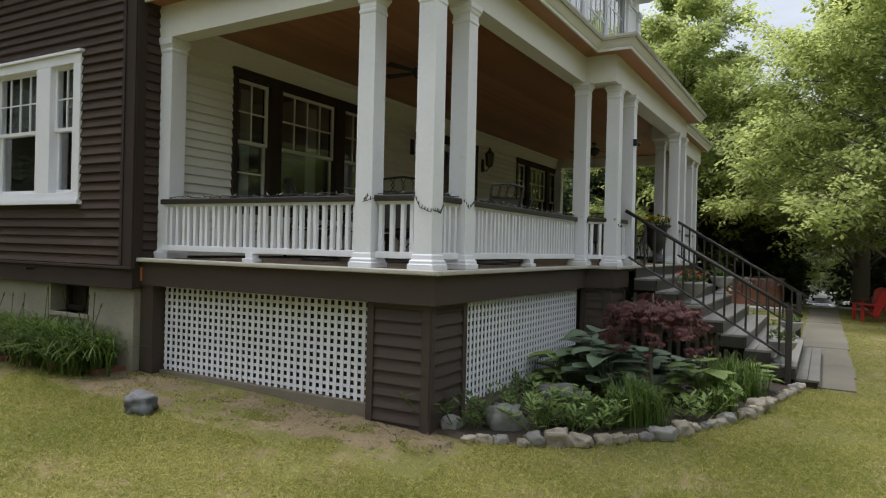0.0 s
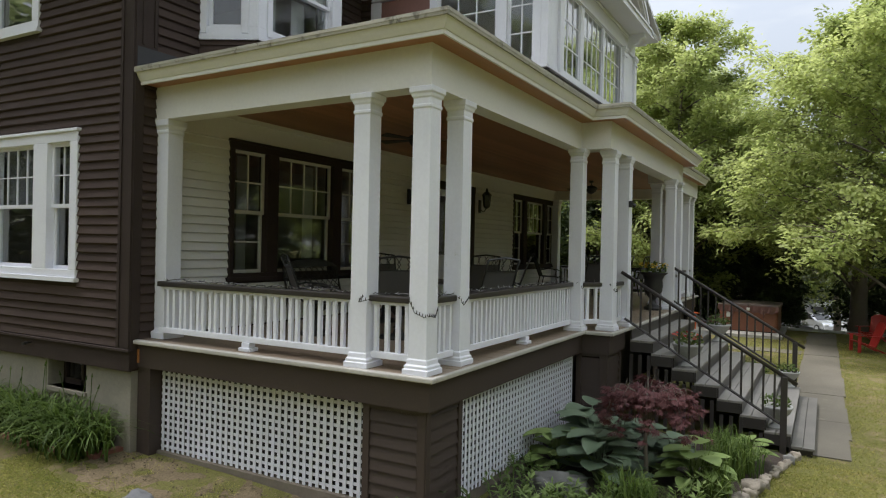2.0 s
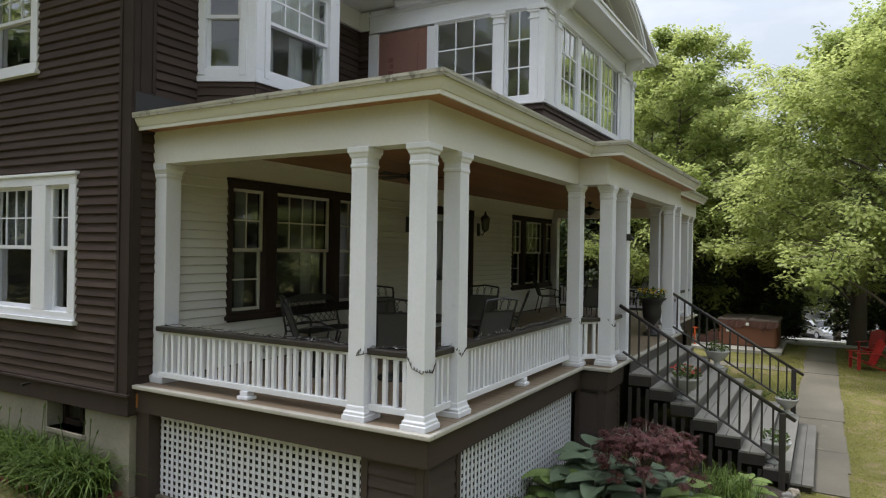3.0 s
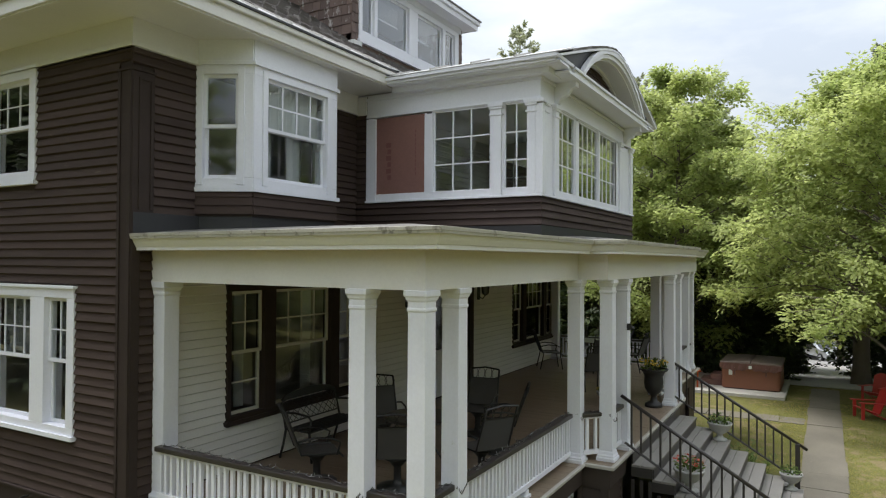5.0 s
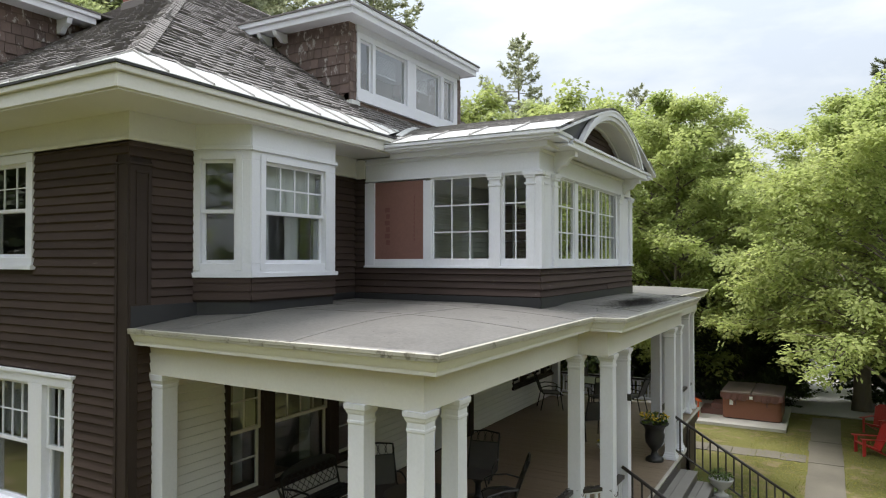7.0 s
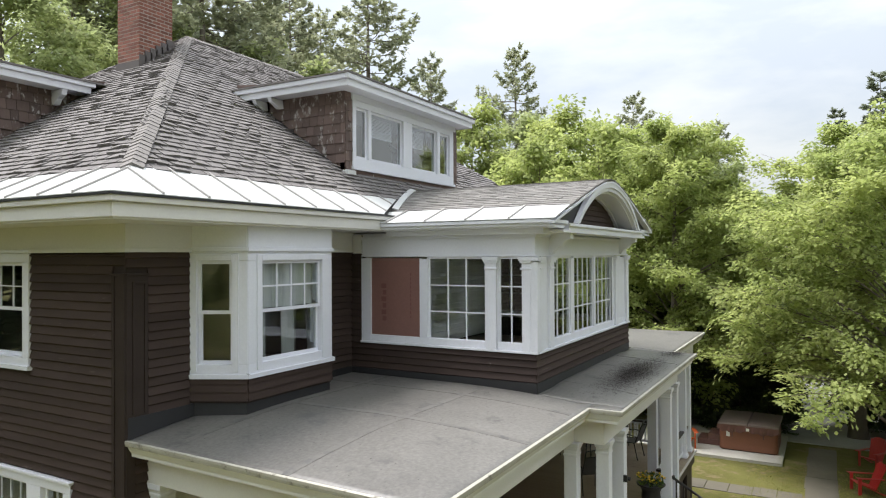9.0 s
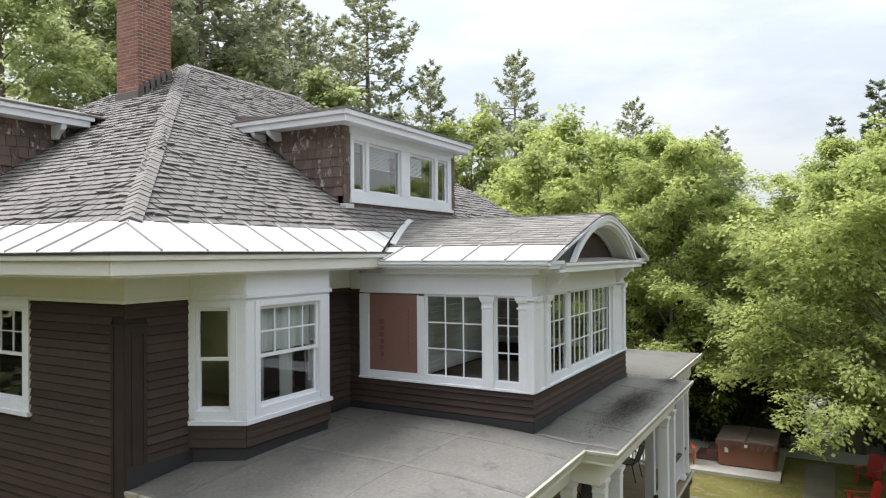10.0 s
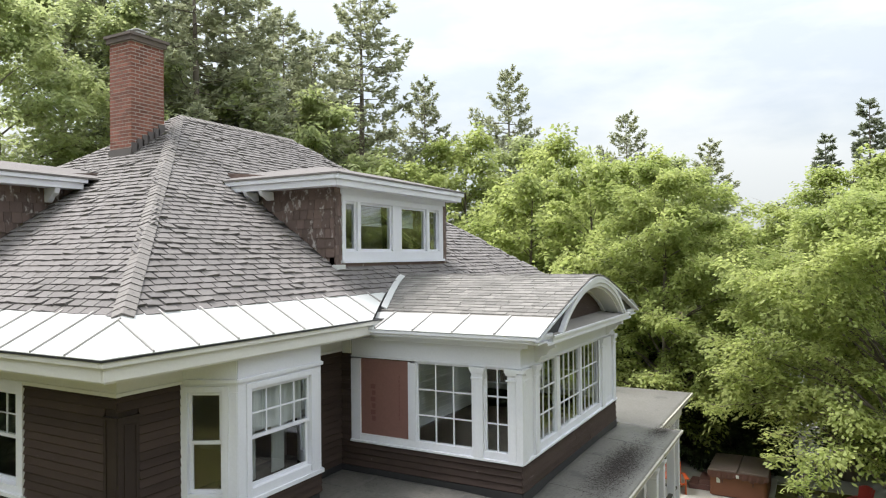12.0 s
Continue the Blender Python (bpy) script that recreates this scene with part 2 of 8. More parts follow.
# ---- geometry helpers ----
class Geo:
    """Collects plain solids and makes one mesh of them."""

    def __init__(self, m=None):
        self.v, self.f, self.m, self.solids = [], [], m, []

    def add(self, verts, faces):
        k = len(self.v)
        self.solids.append((k, len(self.f), len(verts), len(faces)))
        if self.m is not None:
            verts = [tuple(self.m @ Vector(p)) for p in verts]
        self.v += verts
        self.f += [[i + k for i in q] for q in faces]
        return self

    def box(self, x0, y0, z0, x1, y1, z1):
        p = [(x, y, z) for z in (z0, z1) for y in (y0, y1) for x in (x0, x1)]
        return self.add(p, [(0, 2, 3, 1), (4, 5, 7, 6), (0, 1, 5, 4), (2, 6, 7, 3), (0, 4, 6, 2), (1, 3, 7, 5)])

    def cbox(self, cx, cy, z0, wx, wy, z1):
        return self.box(cx - wx / 2, cy - wy / 2, z0, cx + wx / 2, cy + wy / 2, z1)

    def hexa(self, lo, hi):
        """Two quads, one above the other."""
        return self.add(list(lo) + list(hi), [(3, 2, 1, 0), (4, 5, 6, 7), (0, 1, 5, 4), (1, 2, 6, 5), (2, 3, 7, 6), (3, 0, 4, 7)])

    def prism(self, pts, axis, a, b):
        n = len(pts)
        put = {"x": lambda p, t: (t, p[0], p[1]), "y": lambda p, t: (p[0], t, p[1]), "z": lambda p, t: (p[0], p[1], t)}[axis]
        return self.add([put(p, a) for p in pts] + [put(p, b) for p in pts],
                        [list(range(n))[::-1], list(range(n, 2 * n))] + [(i, (i + 1) % n, n + (i + 1) % n, n + i) for i in range(n)])

    def lathe(self, cx, cy, prof, n=16):
        vs = [(cx + r * math.cos(2 * math.pi * k / n), cy + r * math.sin(2 * math.pi * k / n), z) for r, z in prof for k in range(n)]
        fs = [(i * n + k, i * n + (k + 1) % n, (i + 1) * n + (k + 1) % n, (i + 1) * n + k) for i in range(len(prof) - 1) for k in range(n)]
        return self.add(vs, fs + [list(range(n))[::-1], list(range((len(prof) - 1) * n, len(prof) * n))])

    def tube(self, pts, r, n=6):
        pts = [Vector(p) for p in pts]
        rs = [float(q) for q in r] if isinstance(r, (list, tuple)) else [float(r)] * len(pts)
        vs, fs = [], []
        for i, p in enumerate(pts):
            d = (pts[min(i + 1, len(pts) - 1)] - pts[max(i - 1, 0)]).normalized()
            a = d.cross(Vector((0, 0, 1)) if abs(d.z) < 0.9 else Vector((1, 0, 0))).normalized()
            b = d.cross(a)
            vs += [tuple(p + rs[i] * (math.cos(2 * math.pi * k / n) * a + math.sin(2 * math.pi * k / n) * b)) for k in range(n)]
        for i in range(len(pts) - 1):
            fs += [(i * n + k, i * n + (k + 1) % n, (i + 1) * n + (k + 1) % n, (i + 1) * n + k) for k in range(n)]
        return self.add(vs, fs + [list(range(n))[::-1], list(range((len(pts) - 1) * n, len(pts) * n))])

    def mesh(self, name, material, smooth=False):
        me = bpy.data.meshes.new(name)
        me.from_pydata(self.v, [], self.f)
        bm = bmesh.new()
        bm.from_mesh(me)
        bmesh.ops.recalc_face_normals(bm, faces=bm.faces)
        bm.to_mesh(me)
        bm.free()
        if smooth:
            me.shade_smooth()
        me.materials.append(material)
        return me


ROOT_AT = {}


def thing(name, at, label, category, group="", kind=""):
    """An Empty at the base of a thing that is built in world places."""
    e = new(name)
    e.location = at
    e.empty_display_size = 0.2
    ROOT_AT[e.name] = Vector(at)
    return tagged(e, label, category, group, kind)


def part(name, geo, material, parent=None, label="", smooth=False, bevel=0.0):
    me = geo if isinstance(geo, bpy.types.Mesh) else geo.mesh(name, material, smooth)
    ob = new(name, me)
    if parent is not None:
        ob.parent = parent
        if parent.name in ROOT_AT:
            ob.matrix_parent_inverse = Matrix.Translation(-ROOT_AT[parent.name])
    if label:
        ob["label"] = label
    if bevel:
        b = ob.modifiers.new("bevel", "BEVEL")
        b.width, b.segments, b.limit_method = bevel, 2, "ANGLE"
    return ob


def split(geo):
    """Each solid of a Geo as a Geo of its own."""
    out = []
    for v0, f0, nv, nf in geo.solids:
        q = Geo()
        q.v, q.f = geo.v[v0:v0 + nv], [[i - v0 for i in f] for f in geo.f[f0:f0 + nf]]
        out.append(q)
    return out


def each(name, geo, material, parent, label="", bevel=0.0):
    return [part(name, q, material, parent, label, bevel=bevel) for q in split(geo)]


def placed(name, me, parent, m):
    """A piece on a shared mesh at the pose m."""
    ob = part(name, me, None, parent)
    ob.matrix_basis = m
    return ob


def minus(a, b, cuts):
    """The stretches of [a, b] that the cuts leave."""
    out, x = [], a
    for c, d in sorted(cuts):
        if d <= x or c >= b:
            continue
        if c > x:
            out.append((x, c))
        x = max(x, d)
    if x < b:
        out.append((x, b))
    return out


class Wall:
    """An upright wall: u runs along it, n outwards. axis 'y': it faces -y; axis 'x': it faces -x; or two plan points."""

    def __init__(self, axis, at):
        if axis == "y":
            self.m = Matrix(((1, 0, 0, 0), (0, -1, 0, at), (0, 0, 1, 0), (0, 0, 0, 1)))
        elif axis == "x":
            self.m = Matrix(((0, -1, 0, at), (1, 0, 0, 0), (0, 0, 1, 0), (0, 0, 0, 1)))
        elif axis == "-x":
            self.m = Matrix(((0, 1, 0, at), (1, 0, 0, 0), (0, 0, 1, 0), (0, 0, 0, 1)))
        else:
            (ax, ay), (bx, by) = axis, at
            d = Vector((bx - ax, by - ay)).normalized()
            self.m = Matrix(((d.x, d.y, 0, ax), (d.y, -d.x, 0, ay), (0, 0, 1, 0), (0, 0, 0, 1)))

    def geo(self):
        return Geo(self.m)

    def slab(self, u0, u1, z0, z1, holes, thick, n_out=0.0):
        """The wall itself, thick inwards, with its holes."""
        g = self.geo()
        us = sorted({u0, u1, *[h[0] for h in holes], *[h[1] for h in holes]})
        zs = sorted({z0, z1, *[h[2] for h in holes], *[h[3] for h in holes]})
        us, zs = [u for u in us if u0 <= u <= u1], [z for z in zs if z0 <= z <= z1]
        for a, b in zip(us, us[1:]):
            run = []
            for c, d in zip(zs, zs[1:]):
                um, zm = (a + b) / 2, (c + d) / 2
                if not any(h[0] < um < h[1] and h[2] < zm < h[3] for h in holes):
                    if run and run[-1][1] == c:
                        run[-1][1] = d
                    else:
                        run.append([c, d])
            for c, d in run:
                g.box(a, n_out - thick, c, b, n_out, d)
        return g

    def boards(self, u0, u1, z0, z1, holes, material, parent, step=0.11, longest=4.6, name="clapboard", out=0.036, seed=1):
        rnd = random.Random(seed)
        z, lap = z0, 0.012
        while z < z1 - 0.02:
            top = min(z + step, z1)
            cuts = [(h[0], h[1]) for h in holes if h[2] < top - 0.004 and h[3] > z + 0.004]
            for a, b in minus(u0, u1, cuts):
                while b - a > 0.01:
                    e = b if b - a < longest else a + longest * rnd.uniform(0.55, 1.0)
                    if b - e < 0.4:
                        e = b
                    o = out * rnd.uniform(0.85, 1.15)
                    s = rnd.uniform(-0.003, 0.003)
                    g = self.geo()
                    prof = [(0.002, z + s), (o - 0.016, z + s), (o, z + s + 0.013), (0.004, top + lap), (0.001, top + lap)]
                    g.add([(u, *q) for u in (a, e) for q in prof], [(4, 3, 2, 1, 0), (5, 6, 7, 8, 9)] + [(k, (k + 1) % 5, 5 + (k + 1) % 5, 5 + k) for k in range(5)])
                    part(name, g, material, parent)
                    a = e + 0.002
            z += step


def window(wall, parent, u0, u1, z0, z1, lights, casing=0.11, casing_mat=None, sash_mat=None, label="", deep=0.13, sill=True, proud=0.03, head=0.0, name="window", stile=0.045, low=(1, 1), bar=0.011):
    """A cased window in an opening u0..u1, z0..z1 (outer edges of the casing). lights: (u0, u1, z0, z1, kind, across, up) with
    kind 'hung' (two sashes) or 'fixed'. across, up: the small panes of the upper or single sash."""
    cm, sm = casing_mat or WHITE, sash_mat or WHITE
    g = wall.geo()
    spans = [(l[0], l[1]) for l in lights]
    zlo, zhi = min(l[2] for l in lights), max(l[3] for l in lights)
    for a, b in minus(u0, u1, spans):
        g.box(a, -deep, zlo, b, proud, zhi)
    g.box(u0, -deep, zhi, u1, proud, z1)
    g.box(u0, -deep, z0, u1, proud, zlo)
    if head:
        g.box(u0 - 0.03, 0, z1, u1 + 0.03, proud + head, z1 + 0.04)
    solids = split(g)
    w = part(name, solids[-1], cm, parent, label, bevel=0.006)
    for q in solids[:-1]:
        part("casing", q, cm, w, bevel=0.006)
    if sill:
        part("sill", wall.geo().box(u0 - 0.03, -deep + 0.01, z0 - 0.03, u1 + 0.03, proud + 0.035, z0 + 0.025), cm, w)
    for a, b, c, d, kind, across, up in lights:
        rows = [(c, d, -0.02, across, up)] if kind == "fixed" else [((c + d) / 2 - 0.02, d, -0.02, across, up), (c, (c + d) / 2 + 0.02, -0.06, *low) if kind == "hung4" else ((c), (c + d) / 2 + 0.02, -0.06, 1, 1)]
        for c0, d0, n0, nx, nz in rows:
            g = wall.geo()
            s = stile
            g.box(a, n0 - 0.035, c0, a + s, n0, d0)
            g.box(b - s, n0 - 0.035, c0, b, n0, d0)
            g.box(a + s, n0 - 0.035, c0, b - s, n0, c0 + s)
            g.box(a + s, n0 - 0.035, d0 - s, b - s, n0, d0)
            for i in range(1, nx):
                x = a + s + (b - a - 2 * s) * i / nx
                g.box(x - bar, n0 - 0.028, c0 + s, x + bar, n0 - 0.006, d0 - s)
            for i in range(1, nz):
                z = c0 + s + (d0 - c0 - 2 * s) * i / nz
                g.box(a + s, n0 - 0.027, z - bar, b - s, n0 - 0.007, z + bar)
            sash = part("sash", g, sm, w)
            p = part("pane", wall.geo().box(a + s * 0.6, n0 - 0.020, c0 + s * 0.6, b - s * 0.6, n0 - 0.016, d0 - s * 0.6), GLASS, w)
            p.visible_shadow = False
    return w


# ---- house ----
WX0, WX1, WY0, WY1 = -0.05, 14.45, 4.08, 15.1      # outer faces of the house walls
XC = 7.2                                           # middle of the front
house = thing("house", (XC, 9.6, 0), "brown clapboard two-storey house with white trim and hipped shingle roof", "house")

FRONT, SIDE = Wall("y", WY0), Wall("x", WX0)
winL, winR, DOOR = (1.40, 4.57, 2.12, 4.01), (11.06, 14.2, 2.12, 4.01), (6.30, 8.82, 1.45, 4.02)
SUN_BACK = (5.2, 6.5, 5.35, 6.8)
front_holes = [(winL[0] + .02, winL[1] - .02, winL[2] + .02, winL[3] - .02), (winR[0] + .02, winR[1] - .02, winR[2] + .02, winR[3] - .02),
               (DOOR[0] + .02, DOOR[1] - .02, DOOR[2] - .02, DOOR[3] - .02), (1.0, 3.15, 5.33, 6.85), (SUN_BACK[0] + .02, SUN_BACK[1] - .02, SUN_BACK[2] + .02, SUN_BACK[3] - .02)]
W1, W2, WB = (5.11, 8.02, 2.12, 3.98), (6.01, 7.32, 5.37, 6.88), (4.96, 5.77, 0.72, 1.08)
front_wall = part("front_wall", FRONT.slab(WX0, WX1, 1.08, 7.22, front_holes, 0.22), BROWN_TRIM, house)
side_wall = part("side_wall", SIDE.slab(WY0 + .22, WY1, 1.08, 7.22, [(w[0] + .02, w[1] - .02, w[2] + .02, w[3] - .02) for w in (W1, W2)], 0.22), BROWN_TRIM, house)
g = Geo().box(WX1 - .22, WY0 + .22, 1.08, WX1, WY1, 7.22).box(WX0 + .22, WY1 - .22, 1.08, WX1 - .22, WY1, 7.22)
part("rear_wall", g, BROWN_TRIM, house)
g = SIDE.slab(WY0 + 0.02, WY1, -0.4, 1.08, [WB], 0.35, -0.03)
foundation = part("foundation", g, CONCRETE, house, "weathered grey concrete foundation")
part("foundation", Geo().box(WX0 + .38, WY0 + .05, -0.4, WX1, WY0 + .35, 1.08), CONCRETE, house)
# inner floors and partitions keep the rooms dark
part("room_floor", Geo().box(WX0 + .22, WY0 + .22, 1.30, WX1 - .22, WY1 - .22, 1.42).box(WX0 + .22, WY0 + .22, 4.45, WX1 - .22, WY1 - .22, 4.72), FLOOR_WOOD, house)
part("room_wall", Geo().box(WX0 + .22, 8.2, 1.42, WX1 - .22, 8.32, 4.45).box(4.9, WY0 + .22, 1.42, 5.02, 8.2, 4.45).box(10.2, WY0 + .22, 1.42, 10.32, 8.2, 4.45)
     .box(WX0 + .22, 8.0, 4.72, WX1 - .22, 8.12, 7.2).box(4.3, WY0 + .22, 4.72, 4.42, 8.0, 7.2).box(WX0 + .22, WY0 + .22, 7.16, WX1 - .22, WY1 - .22, 7.22), DARK_ROOM, house)

# water table, corner boards, frieze
g = SIDE.geo()
g.box(WY0 - 0.03, 0, 1.08, WY1, 0.035, 1.31)
g.box(WY0 - 0.05, 0, 1.31, WY1, 0.065, 1.345)
part("water_table", g, BROWN_TRIM, house, bevel=0.006)
g = SIDE.geo().box(WY0 - 0.02, 0, 1.345, WY0 + 0.22, 0.03, 6.60)
g.box(WY0 - 0.02, 0.03, 1.345, WY0 + 0.03, 0.045, 6.60).box(WY0 + 0.17, 0.03, 1.345, WY0 + 0.22, 0.045, 6.60).box(WY0 - 0.03, 0, 6.60, WY0 + 0.235, 0.05, 6.63)
each("corner_board", g, BROWN_TRIM, house, "dark brown corner board with flaking paint", bevel=0.004)
g = FRONT.geo().box(WX0 - 0.02, 0, 4.70, WX0 + 0.28, 0.03, 6.60).box(WX0 - 0.02, 0, 1.1, WX0 + 0.10, 0.03, 4.70).box(WX0 + 0.06, 0.03, 4.95, WX0 + 0.09, 0.045, 6.50).box(WX0 + 0.22, 0.03, 4.95, WX0 + 0.25, 0.045, 6.50).box(WX0 + 0.06, 0.03, 6.50, WX0 + 0.25, 0.045, 6.53).box(WX0 - 0.03, 0, 6.60, WX0 + 0.295, 0.05, 6.63)
each("corner_board", g, BROWN_TRIM, house, bevel=0.004)
g = SIDE.geo().box(WY0 - 0.045, 0, 6.88, WY1, 0.045, 7.22).box(WY0 - 0.065, 0, 6.88, WY1, 0.065, 6.93)
g2 = FRONT.geo().box(WX0 - 0.04, 0.0, 6.88, WX1, 0.04, 7.22).box(WX0 - 0.06, 0, 6.885, WX1, 0.06, 6.93)
part("frieze", g, CREAM, house, bevel=0.004)
part("frieze", g2, CREAM, house, bevel=0.004)

# clapboards
side_cuts = [(w[0], w[1], w[2], w[3]) for w in (W1, W2)] + [(WY0 - .1, WY0 + 0.22, 0, 6.64)]
SIDE.boards(WY0 - 0.03, WY1, 1.345, 6.88, side_cuts, BROWN, side_wall, 0.112, seed=3)
FRONT.boards(-0.08, 4.33, 4.90, 6.88, [(0.85, 3.30, 4, 7), (-.2, .23, 4, 6.64)], BROWN, front_wall, 0.112, seed=4)
FRONT.boards(0.05, 0.34, 1.2, 4.70, [], BROWN, front_wall, 0.112, seed=14)
FRONT.boards(9.75, WX1, 4.90, 6.88, [], BROWN, front_wall, 0.112, seed=5)
FRONT.boards(4.42, 9.65, 4.95, 7.1, [SUN_BACK], WHITE_SIDING, front_wall, 0.115, seed=6)
FRONT.boards(0.30, WX1 - 0.35, 1.47, 4.03, [winL, winR, DOOR], WHITE_SIDING, front_wall, 0.115, seed=7)

# windows of the front wall, first floor
S1 = [(1.48, 2.11, 2.20, 3.92), (2.34, 3.62, 2.20, 3.92), (3.84, 4.47, 2.20, 3.92)]
SASH_CREAM = paint("cream_sash_paint", (0.60, 0.59, 0.53), 0.45, 0.08, 2, 30, 0.08)


def tri_window(w, s, label):
    lights = [(a, b, c, d, "hung4" if b - a < 0.8 else "hung", 2 if b - a < 0.8 else 4, 2) for a, b, c, d in s]
    return window(FRONT, house, *w, lights, casing_mat=BROWN_TRIM, sash_mat=SASH_CREAM, label=label, proud=0.05, head=0.02, low=(1, 2))


tri_window(winL, S1, "three-part window with dark brown casing and cream sashes")
tri_window(winR, [(a + 9.62, b + 9.62, c, d) for a, b, c, d in S1], "three-part window with dark brown casing and cream sashes")
window(FRONT, house, *SUN_BACK, [(SUN_BACK[0] + .12, SUN_BACK[1] - .12, SUN_BACK[2] + .12, SUN_BACK[3] - .12, "hung", 3, 2)], label="white window between sunroom and house")
# entrance
g = FRONT.geo()
for a, b in ((6.30, 6.45), (6.92, 7.02), (7.95, 8.05), (8.62, 8.82)):
    g.box(a, -0.15, 1.45, b, 0.04, 3.86)
g.box(6.30, -0.15, 3.86, 8.82, 0.05, 4.02).box(6.45, -0.15, 1.45, 6.92, 0.02, 2.3).box(8.05, -0.15, 1.45, 8.62, 0.02, 2.3)
entry = part("door", g, BROWN_TRIM, house, "dark brown entrance surround with a white glazed door", bevel=0.006)
g = FRONT.geo().box(7.02, -0.09, 1.46, 7.12, -0.04, 3.86).box(7.85, -0.09, 1.46, 7.95, -0.04, 3.86).box(7.12, -0.09, 1.46, 7.85, -0.04, 2.45).box(7.12, -0.09, 3.72, 7.85, -0.04, 3.86)
part("door_leaf", g, WHITE, entry, "white door with glass upper half")
for a, b, c, d in ((7.11, 7.86, 2.44, 3.73), (6.45, 6.92, 2.3, 3.86), (8.05, 8.62, 2.3, 3.86)):
    part("pane", FRONT.geo().box(a, -0.07, c, b, -0.065, d), GLASS, entry).visible_shadow = False
part("door_handle", FRONT.geo().box(7.06, -0.04, 2.35, 7.08, 0.0, 2.5).box(7.06, -0.015, 2.40, 7.16, 0.0, 2.42), DARK_METAL, entry)

# windows of the side wall
window(SIDE, house, *W1, [(5.26, 5.75, 2.24, 3.86, "hung", 2, 2), (6.06, 7.08, 2.24, 3.86, "hung", 4, 2), (7.38, 7.87, 2.24, 3.86, "hung", 2, 2)], label="white three-part window with flaking paint", proud=0.05, head=0.03, bar=0.007)
window(SIDE, house, *W2, [(6.16, 7.17, 5.50, 6.76, "hung", 3, 2)], label="white double-hung window with flaking paint", proud=0.05, head=0.02, bar=0.007)
g = SIDE.geo().box(WB[0], -0.3, WB[2], WB[1], -0.24, WB[2] + 0.07).box(WB[0], -0.3, WB[3] - .05, WB[1], -0.24, WB[3]).box(WB[0], -0.3, WB[2], WB[0] + .05, -0.24, WB[3]).box(WB[1] - .05, -0.3, WB[2], WB[1], -0.24, WB[3]).box(5.34, -0.3, WB[2], 5.39, -0.24, WB[3])
bw = part("window", g, BROWN_TRIM, house, "small dark basement window")
part("pane", SIDE.geo().box(WB[0], -0.28, WB[2], WB[1], -0.275, WB[3]), GLASS, bw)
part("room_wall", Geo().box(0.6, 4.5, -0.35, 0.7, 6.5, 1.1), DARK_ROOM, house)
part("sill", SIDE.geo().box(WB[0] - .02, -0.28, WB[2] - .05, WB[1] + .02, 0.0, WB[2]), CONCRETE, bw)

# bay window on the upper floor
BAY = [(0.87, 4.08), (1.22, 3.405), (2.93, 3.405), (3.28, 4.08)]
bay = part("bay_window", Geo().prism([(0.9, 4.06), (1.23, 3.43), (2.92, 3.43), (3.25, 4.06)], "z", 4.64, 4.95), FLASHING, house, "white bay window with double-hung sashes")
for k in range(3):
    (ax, ay), (bx, by) = BAY[k], BAY[k + 1]
    w = Wall((ax, ay), (bx, by))
    L = math.hypot(bx - ax, by - ay)
    side = k != 1
    part("bay_apron", w.slab(0.012, L - 0.012, 4.92, 5.27, [], 0.1, -0.006), BROWN_TRIM, bay)
    g = w.geo()
    z = 4.95
    while z < 5.2:
        g.hexa([(0.0, -0.005, z), (L, -0.005, z), (L, 0.022, z), (0.0, 0.022, z)], [(0.0, -0.005, z + .118), (L, -0.005, z + .118), (L, 0.005, z + .118), (0.0, 0.005, z + .118)])
        z += 0.112
    part("bay_clapboard", g, BROWN, bay)
    wu = ((0.10, 0.56) if k == 0 else (L - 0.56, L - 0.10)) if side else (0.24, L - 0.24)
    lights = [(wu[0], wu[1], 5.42, 6.77, "hung", 1 if side else 4, 1 if side else 2)]
    window(w, house, 0.0, L, 5.27, 6.90, lights, label="white double-hung bay window", deep=0.10, name="window", proud=0.01)
    g = w.geo().box(wu[0] - 0.09, 0.01, 5.33, wu[0], 0.03, 6.85).box(wu[1], 0.01, 5.33, wu[1] + 0.09, 0.03, 6.85).box(wu[0], 0.01, 6.77, wu[1], 0.03, 6.85)
    g.box(-0.02, 0, 6.89, L + 0.02, 0.045, 6.94)
    g.box(0.003, -0.08, 6.94, L - 0.003, 0.012, 7.24)
    each("bay_frieze", g, WHITE, bay, bevel=0.004)
part("bay_ceiling", Geo().prism(BAY[:1] + [(1.24, 3.46), (2.91, 3.46)] + BAY[3:], "z", 6.95, 7.0), DARK_ROOM, bay)


NET = paint("grey_net_curtain", (0.24, 0.245, 0.25), 0.9, 0.1, 3, 60, 0.2)


def curtain(wall, u0, u1, z0, z1, n_at, label="pale gathered window curtain", folds=14):
    g = wall.geo()
    pts = []
    k = folds * 4
    for i in range(k + 1):
        u = u0 + (u1 - u0) * i / k
        pts.append((u, n_at + 0.022 * math.sin(i * math.pi / 2) + 0.008 * math.sin(i * 0.7)))
    vs = [(u, n, z) for z in (z0, z1) for u, n in pts] + [(u, n - 0.004, z) for z in (z0, z1) for u, n in pts]
    m = k + 1
    g.add(vs, [(i, i + 1, m + i + 1, m + i) for i in range(k)] + [(2 * m + i, 3 * m + i, 3 * m + i + 1, 2 * m + i + 1) for i in range(k)])
    tagged(part("curtain", g, CURTAIN if wall is not SIDE else NET), label, "curtain")


